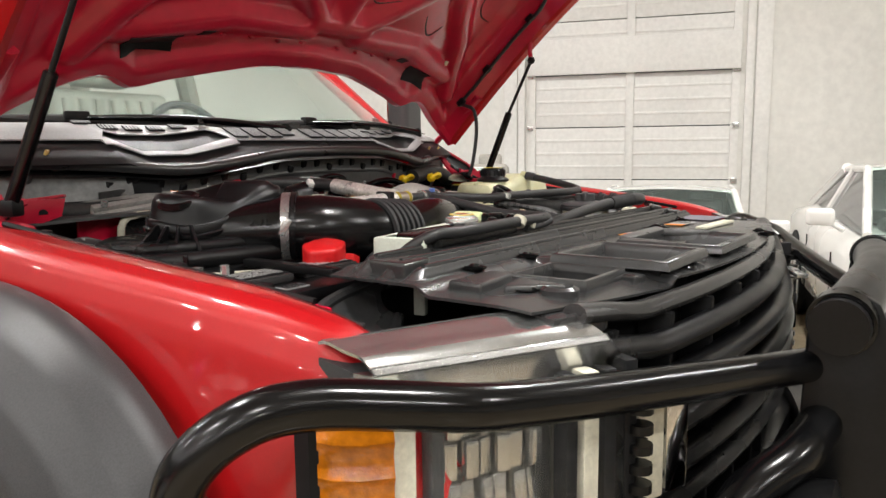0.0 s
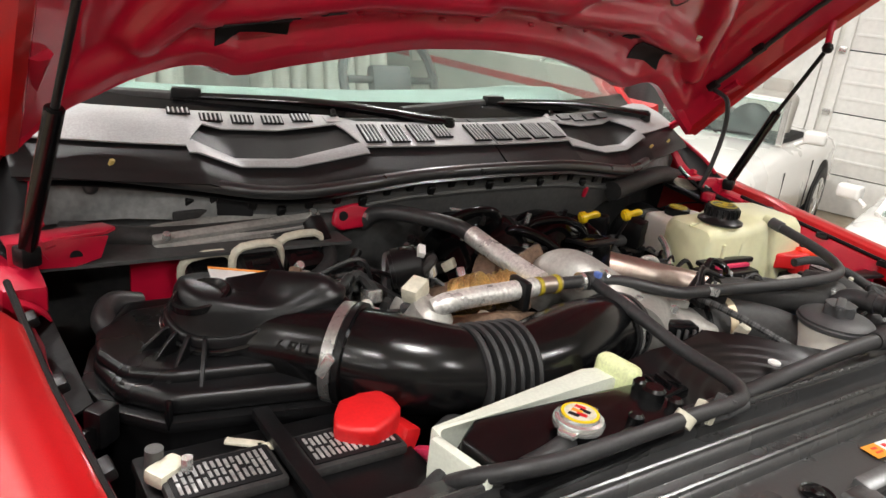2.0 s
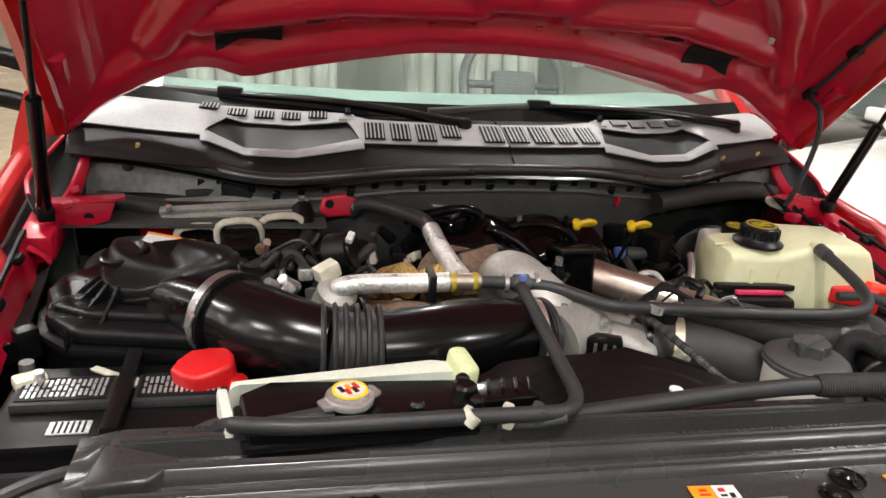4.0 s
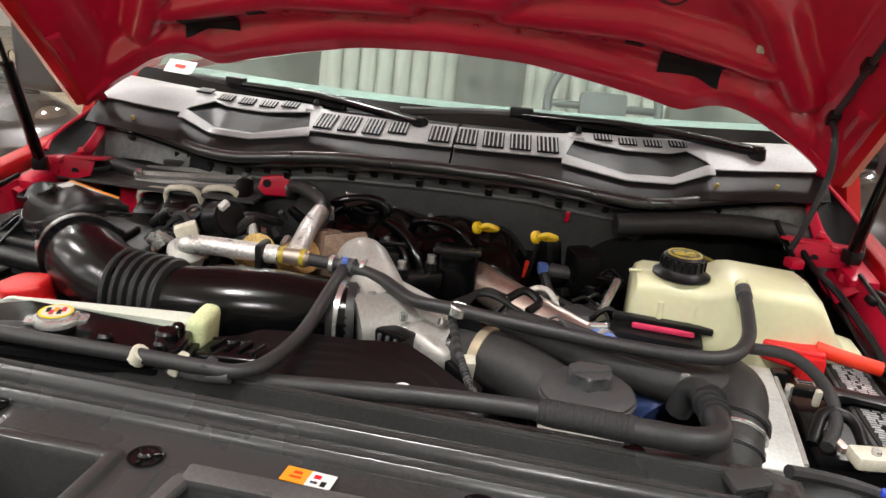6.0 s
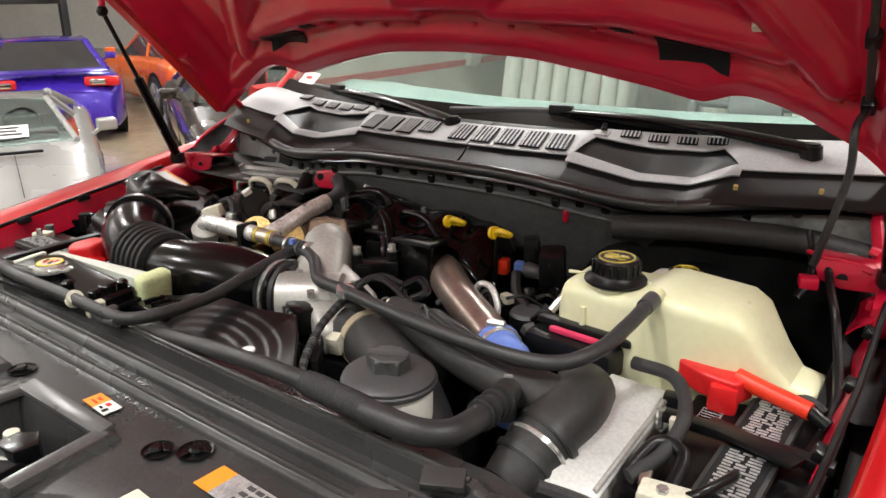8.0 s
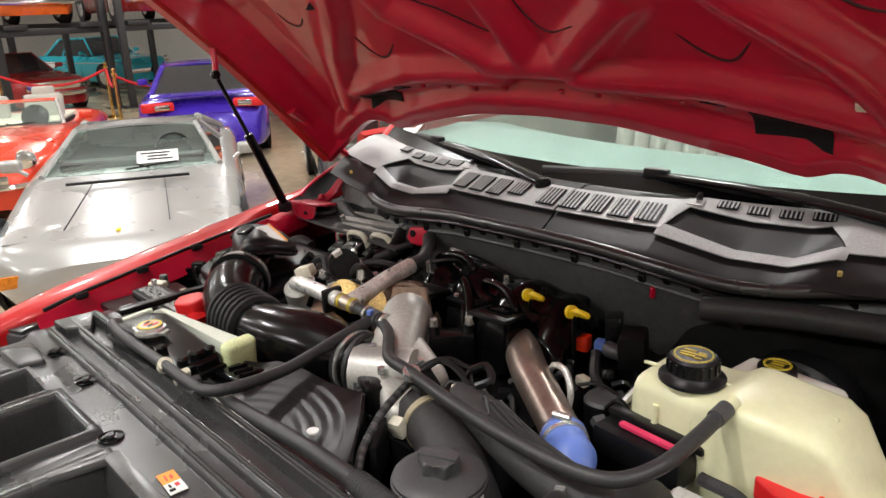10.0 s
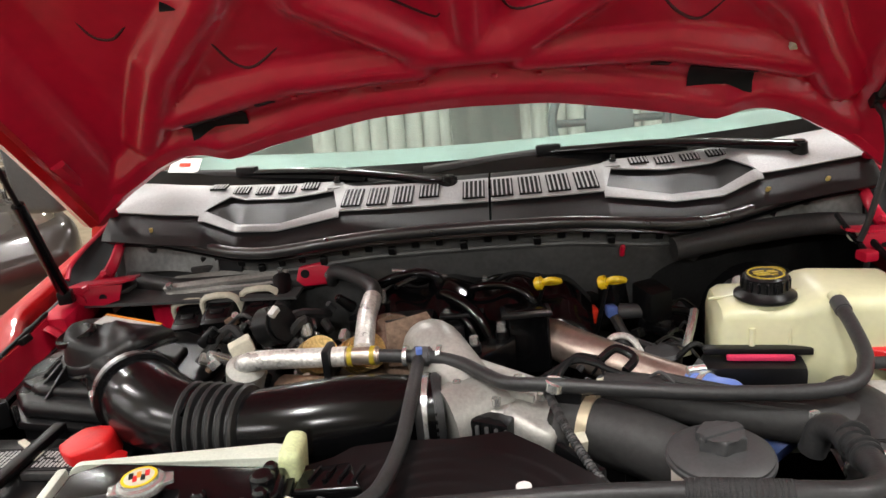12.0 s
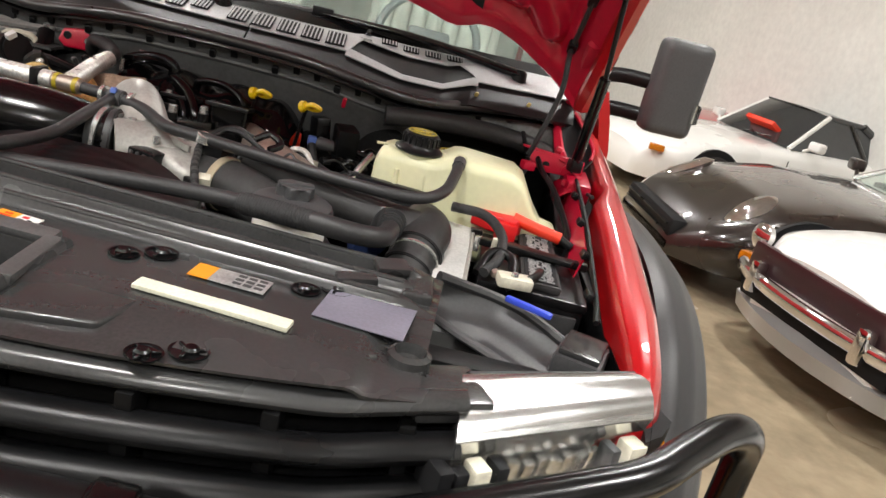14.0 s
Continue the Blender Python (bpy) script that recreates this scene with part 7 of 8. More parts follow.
# ---- batteries ----
def battery(name, c, turn, label, shift):
    b = root(name, (c[0], c[1], 0.95), label, "battery", "truck batteries", turned=Matrix.Translation(shift))
    m = Matrix.Translation((c[0], c[1], 0)) @ pose(0, 0, 0, 0, 0, turn)
    def put(nm, x, y, z, s, material, parent, rot=0, bev=0.004, lab=""):
        bm = B()
        box(bm, (0, 0, 0), s, (0, 0, rot), bev)
        bmesh.ops.transform(bm, matrix=m @ Matrix.Translation((x, y, z)), verts=bm.verts)
        return part(nm, bm, material, parent, lab)
    case = put("case", 0, 0, 1.055, (0.19, 0.30, 0.19), BLACK, b, 0, 0.010)
    put("lid", 0, 0, 1.156, (0.195, 0.305, 0.018), BLACK, b, 0, 0.006)
    for y in (-0.075, 0.075):
        vent = put("vent_cover", 0.012, y, 1.172, (0.072, 0.125, 0.014), BLACK_MATTE, b, 0, 0.005)
        lab = put("label", 0.012, y, 1.1800, (0.058, 0.112, 0.0016), INK, vent, 0, 0)
        random.seed(int(1000 * y) + 7)
        for k in range(15):
            n = random.choice((2, 3))
            for j in range(n):
                put("print", 0.012 - 0.024 + 0.048 * (j + 0.5) / n, y - 0.049 + 0.0070 * k, 1.1812, (0.048 / n * random.uniform(0.6, 0.92), 0.0036, 0.001), SILVER_LABEL, lab, 0, 0)
    put("hold_down", 0.0, 0.0, 1.184, (0.21, 0.022, 0.014), BLACK, b, 0, 0.004)
    put("barcode", -0.062, 0.055, 1.1663, (0.028, 0.05, 0.0016), SILVER_LABEL, b, 0, 0)
    for k in range(6):
        put("barcode_bar", -0.062, 0.037 + 0.007 * k, 1.1675, (0.024, 0.003, 0.001), INK, b, 0, 0)
    return b, m


bl, m = battery("car_battery", (-0.665, 0.275), 90, "black truck battery with grey labels", (0.038, -0.020, 0.018))
for p, q, r in (((-0.80, 0.335, 1.165), (-0.80, 0.335, 1.196), 0.011),):
    part("post", cyl(B(), p, q, r, r * 0.9, 16), GREY_METAL, bl)
term = part("terminal", box(B(), (-0.792, 0.315, 1.178), (0.042, 0.028, 0.018), (0, 0, 30), 0.006), CREAM, bl, "corroded pale terminal clamp")
part("terminal_bolt", cyl(B(), (-0.775, 0.300, 1.185), (-0.775, 0.300, 1.200), 0.007, 0.007, 6), STEEL, term)
for k in range(4):
    part("corrosion", box(B(), (-0.70 + 0.03 * k, 0.335 - 0.02 * k, 1.176), (0.045, 0.012, 0.004), (0, 0, -35 + 12 * k), 0.002), CREAM, bl)
bm = B()
prism(bm, [(0.047 * math.cos(a) * (1 if k % 2 else 0.9), 0.038 * math.sin(a) * (1 if k % 2 else 0.9)) for k, a in enumerate(np.linspace(0, 6.2832, 11)[:-1])], 0, 0.042, pose(-0.558, 0.303, 1.168, 6, -8, 10), 0.008, 3)
part("red_cap", bm, RED_PLASTIC, bl, "red rubber terminal cap")
part("red_cap_skirt", box(B(), (-0.520, 0.285, 1.165), (0.030, 0.040, 0.045), (0, 20, 15), 0.008), RED_PLASTIC, bl)
part("red_strap", box(B(), (-0.495, 0.245, 1.150), (0.016, 0.05, 0.035), (-25, 0, 15), 0.004), PINK, bl)
for pts in ([(-0.475, 0.27, 1.165), (-0.445, 0.275, 1.175), (-0.425, 0.245, 1.165), (-0.43, 0.20, 1.14)], [(-0.60, 0.15, 1.15), (-0.55, 0.165, 1.185), (-0.50, 0.185, 1.18), (-0.46, 0.195, 1.16)],
            [(-0.66, 0.14, 1.13), (-0.58, 0.135, 1.17), (-0.52, 0.15, 1.165)]):
    part("lead", tube(B(), pts, 0.011, 10), SLEEVE, bl)
part("lead_plug", cyl(B(), (-0.442, 0.240, 1.15), (-0.442, 0.240, 1.205), 0.012, 0.010, 12, 0.003), BLACK, bl)
part("lead_band", cyl(B(), (-0.442, 0.240, 1.168), (-0.442, 0.240, 1.178), 0.0135, 0.0135, 12), CREAM, bl)

br, m = battery("car_battery", (0.79, 0.375), 0, "black truck battery with grey labels and a red clamp", (0.018, 0.026, 0.008))
bm = B()
prism(bm, [(-0.075, -0.012), (-0.02, -0.03), (0.045, -0.028), (0.055, 0.02), (0.0, 0.032), (-0.07, 0.015)], 0, 0.045, pose(0.722, 0.485, 1.178, 0, 0, -10) @ Matrix.Scale(0.8, 4), 0.006, 3)
part("red_boot", bm, RED_PLASTIC, br, "red terminal boot")
part("boot_block", box(B(), (0.735, 0.468, 1.185), (0.040, 0.038, 0.042), (0, 0, 10), 0.008), RED_PLASTIC, br)
part("red_sleeve", tube(B(), [(0.745, 0.485, 1.212), (0.79, 0.478, 1.205), (0.845, 0.47, 1.198)], 0.0125, 12), RED_ORANGE, br, "orange-red cable sleeve")
part("lead_end", tube(B(), [(0.845, 0.47, 1.198), (0.87, 0.462, 1.188)], 0.009, 10), BLACK, br)
part("black_strap", box(B(), (0.80, 0.365, 1.19), (0.13, 0.03, 0.008), (0, -4, -20), 0.003), BLACK, br)
part("lead", tube(B(), [(0.62, 0.42, 1.222), (0.685, 0.405, 1.225), (0.722, 0.345, 1.212), (0.722, 0.275, 1.192), (0.700, 0.225, 1.178)], 0.0095, 10), SLEEVE, br)
part("lead", tube(B(), [(0.69, 0.25, 1.165), (0.71, 0.29, 1.195), (0.745, 0.28, 1.195), (0.75, 0.23, 1.18)], 0.009, 10), BLACK, br)
part("lead", tube(B(), [(0.74, 0.20, 1.17), (0.78, 0.22, 1.19), (0.80, 0.28, 1.185), (0.80, 0.31, 1.175)], 0.007, 10), BLACK, br)
t2 = part("terminal", box(B(), (0.752, 0.205, 1.184), (0.060, 0.036, 0.020), (0, 0, 10), 0.006), CREAM, br, "pale corroded terminal clamp")
part("terminal_bolt", cyl(B(), (0.75, 0.20, 1.186), (0.75, 0.20, 1.200), 0.007, 0.007, 6), STEEL, t2)
part("lug", box(B(), (0.716, 0.240, 1.180), (0.014, 0.045, 0.010), (0, 0, 15), 0.003), BRONZE, t2)
part("blue_band", box(B(), (0.776, 0.122, 1.178), (0.080, 0.012, 0.010), (0, 0, -24), 0.004), BLUE, br, "blue plastic band")
part("white_clip", box(B(), (0.712, 0.335, 1.195), (0.010, 0.010, 0.028), (10, 0, 0), 0.003), CREAM, br)
part("corrugated_lead", tube(B(), [(0.80, 0.49, 1.175), (0.83, 0.515, 1.19), (0.86, 0.50, 1.185)], 0.007, 8), SLEEVE, br)

# wires near the driver's hinge
har = root("bulkhead_harness", (0.80, 0.75, 1.05), "black wires along the inner fender", "harness")
part("wire", tube(B(), [(0.80, 0.86, 1.30), (0.82, 0.80, 1.27), (0.85, 0.70, 1.25), (0.885, 0.55, 1.20), (0.875, 0.45, 1.17)], 0.007, 8), BLACK, har)
part("wire", tube(B(), [(0.76, 0.90, 1.33), (0.775, 0.86, 1.30), (0.785, 0.81, 1.275), (0.775, 0.78, 1.25)], 0.006, 8), BLACK, har)
part("wire_clip", box(B(), (0.785, 0.805, 1.273), (0.03, 0.03, 0.02), (0, 0, 20), 0.005), RED_IN, har)

# ---- the other cars ----
def paint(name, col, metal=0.1):
    return mat(name, col, 0.28, metal, 1.0, big=(1.5, 0.06), fine=(700, 0.06))


SILVER = paint("silver_car_paint", (0.36, 0.36, 0.35), 0.2)
WHITE = paint("white_car_paint", (0.80, 0.79, 0.76), 0.0)
ORANGE_RED = paint("orange_red_car_paint", (0.72, 0.045, 0.012))
ORANGE_PAINT = paint("orange_car_paint", (0.80, 0.13, 0.01))
PURPLE = paint("violet_blue_car_paint", (0.055, 0.02, 0.42), 0.3)
NAVY = paint("dark_brown_car_paint", (0.020, 0.014, 0.012), 0.3)
DEEP_RED = paint("deep_red_car_paint", (0.26, 0.008, 0.012), 0.2)
TEAL = paint("turquoise_car_paint", (0.020, 0.40, 0.50))
TRIM_BLACK = paint("black_car_paint", (0.012, 0.012, 0.013))
MAROON_PANEL = mat("dark_front_panel", (0.035, 0.014, 0.016), 0.3, coat=0.4)


def car(name, label, at, heading, L, W, top, body_mat, cabin=None, wheel_r=0.31, bottom=0.20, open_top=False, roof_mat=None, glass=None, lift=0.0, group="", size=1.0, inside=False):
    """A parked car, its nose towards +x of its own axes. top: height of the body's upper line from nose (0) to tail (1).
    cabin: glass base at the front, roof front, roof rear, glass base at the rear (shares of the length), roof height, roof width."""
    ob = root(name, (0, 0, 0), label, "car", group)
    half = lambda s: W / 2 * (0.62 + 0.38 * (1 - (1 - min(1, s / 0.13)) ** 2.2)) * (0.80 + 0.20 * (1 - (1 - min(1, (1 - s) / 0.10)) ** 2.2))

    def section(s):
        w, z = half(s), table(s, *top)
        mid = bottom + (z - bottom) * 0.55
        side = [(w * 0.90, bottom), (w * 0.985, bottom + 0.10), (w, mid), (w * 0.985, z - 0.10), (w * 0.93, z - 0.035), (w * 0.82, z - 0.004), (w * 0.45, z + 0.018), (0.0, z + 0.025)]
        x = L * (0.5 - s)
        return [Vector((x, y, zz)) for y, zz in side] + [Vector((x, -y, zz)) for y, zz in reversed(side[:-1])]
    part("body", loft(B(), [section(s) for s in (*np.linspace(0, 0.16, 13)[:-1], *np.linspace(0.16, 0.9, 26)[:-1], *np.linspace(0.9, 1, 9))]), body_mat, ob, smooth=50)
    for s in (0.19, 0.79):
        for side in (-1, 1):
            x, y = L * (0.5 - s), side * (W / 2 - 0.10)
            part("wheel_arch", lathe(B(), [(0.02, -0.02), (wheel_r + 0.05, -0.02), (wheel_r + 0.05, 0.02), (0.02, 0.02)], pose(x, side * (W / 2 - 0.018), wheel_r + 0.01, 90), 28), INK, ob)
            w = part("wheel", lathe(B(), [(0.04, -0.10), (wheel_r * 0.93, -0.10), (wheel_r, -0.07), (wheel_r, 0.07), (wheel_r * 0.93, 0.10), (0.04, 0.10)], pose(x, y + side * 0.012, wheel_r, 90), 28), TYRE, ob)
            part("rim", lathe(B(), [(0, -0.112), (wheel_r * 0.55, -0.108), (wheel_r * 0.66, -0.102), (wheel_r * 0.66, 0.102), (wheel_r * 0.55, 0.108), (0, 0.112)], pose(x, y + side * 0.012, wheel_r, 90), 20), STEEL, w)
            for k in range(5):
                a = k * 1.2566
                part("spoke", box(B(), (x + wheel_r * 0.36 * math.cos(a), y + side * 0.122, wheel_r + wheel_r * 0.36 * math.sin(a)), (wheel_r * 0.5, 0.012, 0.05), (0, -math.degrees(a), 0), 0.006), STEEL, w)
    if cabin:
        s0, s1, s2, s3, zr, wr = cabin
        g = glass or CAR_GLASS
        bz = lambda s: table(s, *top)
        wb = W / 2 * 0.80
        def ring(k, a, b):
            return Vector((L * (0.5 - a), b * k, 0))
        A, Bt, C, D = (Vector((L * (0.5 - s), 0, z)) for s, z in ((s0, bz(s0) + 0.01), (s1, zr), (s2, zr - 0.02), (s3, bz(s3) + 0.01)))
        Y = Vector((0, 1, 0))
        ws = part("windshield", sheet(B(), lambda u, v: A.lerp(Bt, v) + Y * (2 * u - 1) * (wb * (1 - v) + wr * v) + Vector((0.10 * (1 - (2 * u - 1) ** 2) * (1 - 0.4 * v), 0, 0.01)), 10, 6, 0.006), GLASS if inside else g, ob)
        for side in (-1, 1):
            part("pillar", tube(B(), [A + Y * side * wb, Bt + Y * side * wr], 0.028, 8), body_mat if not open_top else STEEL, ob)
            part("wiper", tube(B(), [A + Y * (side * 0.1 + 0.05) + Vector((0.09, 0, 0.03)), A + Y * (side * 0.1 - 0.55 * (side > 0) + 0.5) + Vector((0.05, 0, 0.06))], 0.009, 6), BLACK, ob)
        if inside:
            ws.visible_shadow = False
            mid = L * (0.5 - (s0 * 0.35 + s3 * 0.65))
            part("cockpit", box(B(), (mid + 0.1, 0, bz(0.5) + 0.03), (L * (s3 - s0) * 0.8, W * 0.66, 0.04), bev=0.015), INK, ob)
            part("dashboard", box(B(), (L * (0.5 - s0) - 0.22, 0, bz(s0) + 0.05), (0.26, W * 0.66, 0.08), bev=0.03), BLACK_MATTE, ob)
            part("steering_wheel", tube(B(), [(L * (0.5 - s0) - 0.42 - 0.05 * math.sin(a), W * 0.18 + 0.16 * math.cos(a), bz(s0) + 0.10 + 0.15 * math.sin(a)) for a in np.linspace(0, 6.2832, 19)], 0.014, 6, 2), BLACK, ob)
            part("bulkhead", box(B(), (mid - 0.28, 0, bz(0.6) + (zr - bz(0.6)) * 0.45), (0.05, W * 0.64, (zr - bz(0.6)) * 0.9), bev=0.02), BLACK_MATTE, ob)
            for side in (-1, 1):
                seat = part("seat", box(B(), (mid, side * W * 0.17, bz(0.6) + 0.10), (0.12, W * 0.25, 0.30), (0, -14, 0), 0.05, 3), GREY_PLASTIC, ob)
                part("headrest", box(B(), (mid - 0.06, side * W * 0.17, min(zr - 0.10, bz(0.6) + 0.29)), (0.08, W * 0.14, 0.10), (0, -10, 0), 0.035, 3), GREY_PLASTIC, seat)
        if not open_top:
            part("roof", sheet(B(), lambda u, v: Bt.lerp(C, v) + Y * (2 * u - 1) * wr + Vector((0, 0, 0.035 * (1 - (2 * u - 1) ** 2) + 0.015 * math.sin(v * math.pi))), 10, 8, 0.02), roof_mat or body_mat, ob)
            part("rear_glass", sheet(B(), lambda u, v: C.lerp(D, v) + Y * (2 * u - 1) * (wr * (1 - v) + wb * 0.95 * v) + Vector((-0.06 * (1 - (2 * u - 1) ** 2), 0, 0.01)), 10, 6, 0.006), g, ob)
            for side in (-1, 1):
                bm = B()
                lo0, lo1 = A + Y * side * wb * 1.03, D + Y * side * wb * 1.03
                hi0, hi1 = Bt + Y * side * wr, C + Y * side * wr
                sheet(bm, lambda u, v: lo0.lerp(lo1, u).lerp(hi0.lerp(hi1, u), v), 8, 5, 0.006)
                part("side_window", bm, g, ob)
                part("rear_pillar", tube(B(), [C + Y * side * wr, D + Y * side * wb], 0.05, 8), roof_mat or body_mat, ob)
                part("roof_rail", tube(B(), [Bt + Y * side * wr, C + Y * side * wr], 0.03, 8), roof_mat or body_mat, ob)
                part("door_pillar", tube(B(), [lo0.lerp(lo1, 0.62), hi0.lerp(hi1, 0.62)], 0.03, 8), roof_mat or body_mat, ob)
        else:
            part("frame_top", tube(B(), [Bt - Y * wr, Bt + Y * wr], 0.024, 8), body_mat if g is GLASS else STEEL, ob)
            tub = L * (0.5 - (s0 + s3) / 2)
            part("cockpit", box(B(), (tub - 0.05, 0, bz(0.5) + 0.0), (L * (s3 - s0) * 0.86, W * 0.74, 0.08), bev=0.03), INK, ob)
            for side in (-1, 1):
                seat = part("seat", box(B(), (tub - 0.25, side * W * 0.19, bz(0.5) + 0.16), (0.16, W * 0.27, 0.42), (0, -14, 0), 0.06, 3), SEAT, ob)
                part("headrest", box(B(), (tub - 0.33, side * W * 0.19, bz(0.5) + 0.40), (0.09, W * 0.16, 0.14), (0, -10, 0), 0.04, 3), SEAT, seat)
            part("steering_wheel", lathe(B(), [(0.15, -0.012), (0.175, 0), (0.15, 0.012)], pose(tub + 0.32, W * 0.19, bz(0.5) + 0.12, 0, 65), 24), BLACK, ob)
        if glass is GLASS:
            ws.visible_shadow = False
        for side in (-1, 1):
            mi = A + Y * side * (W / 2 + 0.07) + Vector((-0.15, 0, 0.10))
            sh = part("mirror", box(B(), mi, (0.12, 0.17, 0.11), (0, 0, side * 10), 0.035, 3), body_mat, ob)
            part("mirror_stalk", cyl(B(), mi, A + Y * side * (W / 2 - 0.06) + Vector((-0.10, 0, 0.02)), 0.018), body_mat, sh)
    for side in (-1, 1):
        part("door_seam", box(B(), (L * 0.10, side * (W / 2 - 0.003), bottom + 0.30), (0.006, 0.008, 0.42), bev=0.0), INK, ob)
        part("door_seam", box(B(), (-L * 0.15, side * (W / 2 - 0.003), bottom + 0.30), (0.006, 0.008, 0.42), bev=0.0), INK, ob)
    ob.matrix_basis = Matrix.Translation((*at, lift)) @ pose(0, 0, 0, 0, 0, heading) @ Matrix.Scale(size, 4)
    return ob


def add(ob, name, bm, material, label=""):
    """A part laid into the axes of a car that already stands in its place."""
    p = link_mesh(name, bm, material)
    p.parent = ob
    if label:
        p["label"] = label
    return p


def sign(ob, c, s=(0.01, 0.34, 0.13), rot=(0, 28, 0)):
    p = add(ob, "price_sign", box(B(), c, s, rot, 0), PAPER, "white paper sign behind the glass")
    tilt = Matrix.Rotation(radians(rot[1]), 3, "Y")
    for k in range(3):
        bm = box(B(), Vector(c) + tilt @ Vector((0.006, 0.02 * (k - 1), s[2] * (0.28 - 0.26 * k))), (0.003, s[1] * (0.72, 0.5, 0.62)[k], s[2] * 0.11), rot, 0)
        ob2 = link_mesh("sign_print", bm, INK)
        ob2.parent = p


FACE_OUT = -26.0   # the left row's noses
WEDGE = ((0, 0.50), (0.05, 0.60), (0.20, 0.70), (0.38, 0.82), (0.60, 0.88), (0.80, 0.90), (0.95, 0.86), (1.0, 0.70))
SALOON = ((0, 0.62), (0.04, 0.78), (0.28, 0.90), (0.5, 0.95), (0.75, 0.98), (0.93, 0.95), (1.0, 0.72))
LOW = ((0, 0.40), (0.04, 0.58), (0.15, 0.72), (0.30, 0.82), (0.5, 0.84), (0.8, 0.90), (0.95, 0.84), (1.0, 0.60))
CLASSIC = ((0, 0.70), (0.03, 0.88), (0.28, 0.98), (0.5, 1.0), (0.75, 1.0), (0.95, 0.96), (1.0, 0.72))

c = car("sports_car", "silver wedge-shaped sports car with a sign in its windshield", (-5.14, 1.92), -27.0, 4.4, 1.90, WEDGE, SILVER, (0.39, 0.56, 0.70, 0.86, 1.12, 0.56), 0.32, size=0.85, inside=True)
sign(c, (0.42, 0.22, 0.93), (0.01, 0.36, 0.14), (0, -52, 0))
for s in (-1, 1):
    add(c, "lamp_lid", box(B(), (1.72, s * 0.60, 0.645), (0.26, 0.40, 0.012), (0, 12, 0), 0.004), SILVER)
    add(c, "corner_lamp", box(B(), (2.10, s * 0.62, 0.42), (0.04, 0.34, 0.09), (0, 0, s * -14), 0.01), AMBER, "amber corner lamp")
add(c, "bumper", loft(B(), [[Vector((2.06 + dx - 0.34 * (y / 0.85) ** 2 * 0.5, y, z)) for dx, z in ((0, 0.30), (0.06, 0.34), (0.06, 0.50), (0, 0.54))] for y in np.linspace(-0.85, 0.85, 11)]), SILVER)
add(c, "badge", box(B(), (1.86, 0, 0.655), (0.05, 0.035, 0.008), (0, 12, 0), 0.002), YELLOW, "small yellow shield badge")
add(c, "vent_slit", box(B(), (0.86, 0, 0.828), (0.03, 1.0, 0.02), (0, 8, 0), 0.004), INK)
for y in (-0.33, 0.33):
    add(c, "hood_seam", box(B(), (1.35, y, 0.752), (1.0, 0.006, 0.01), (0, 7.5, y * 14), 0), INK)

c = car("convertible", "orange-red classic convertible with whitewall-era chrome and a low screen", (-8.4, 1.80), -29.0, 4.3, 1.85, ((0, 0.55), (0.04, 0.74), (0.15, 0.86), (0.35, 0.90), (0.6, 0.86), (0.8, 0.92), (0.95, 0.82), (1, 0.55)), ORANGE_RED,
        (0.42, 0.50, 0.62, 0.66, 1.20, 0.62), 0.33, open_top=True, glass=GLASS, size=0.82)
for s in (-1, 1):
    add(c, "headlight", lathe(B(), [(0.11, -0.06), (0.12, 0.0), (0.09, 0.05), (0, 0.07)], pose(2.0, s * 0.64, 0.72, 0, 90), 20), CHROME)
    add(c, "bumper", tube(B(), [(2.20, s * 0.10, 0.45), (2.16, s * 0.55, 0.46), (1.95, s * 0.88, 0.50)], 0.035, 8), CHROME, "chrome bumper half")
add(c, "grille", box(B(), (2.13, 0, 0.52), (0.08, 0.95, 0.14), bev=0.05), CHROME)
add(c, "interior", box(B(), (-0.4, 0, 0.90), (1.1, 1.3, 0.10), bev=0.04), CREAM)

c = car("coupe", "violet-blue modern coupe seen from behind with red tail lamps", (-9.76, 4.75), 154.3, 4.5, 1.92, SALOON, PURPLE, (0.30, 0.46, 0.66, 0.86, 1.36, 0.58), 0.34, size=0.85)
for s in (-1, 1):
    add(c, "tail_lamp", box(B(), (-2.16, s * 0.66, 0.86), (0.16, 0.46, 0.13), (0, 0, s * 16), 0.03), RED_PLASTIC, "red tail lamp")
    add(c, "tail_lamp_lens", box(B(), (-2.22, s * 0.60, 0.86), (0.10, 0.22, 0.08), (0, 0, s * 16), 0.02), CHROME)
add(c, "spoiler", box(B(), (-2.05, 0, 1.01), (0.22, 1.5, 0.03), (0, -8, 0), 0.012), PURPLE)

c = car("coupe", "dark brown coupe with pale headlights and a sign behind the glass", (-5.09, 4.49), -29.5, 4.5, 1.86, ((0, 0.52), (0.05, 0.70), (0.15, 0.82), (0.34, 0.92), (0.6, 0.95), (0.85, 0.98), (1.0, 0.70)), NAVY, (0.34, 0.50, 0.68, 0.88, 1.30, 0.56), 0.34, size=0.85, inside=True)
for s in (-1, 1):
    add(c, "headlight", lathe(B(), [(0.0, 0.05), (0.12, 0.04), (0.19, 0.0), (0.17, -0.03), (0, -0.03)], pose(1.86, s * 0.62, 0.70, 0, 58, s * 22) @ Matrix.Diagonal((0.75, 1.1, 1, 1)), 24), CHROME, "large pale headlight")
    add(c, "side_marker", box(B(), (1.85, s * 0.86, 0.58), (0.10, 0.02, 0.04), (0, 0, s * -14), 0.008), AMBER)
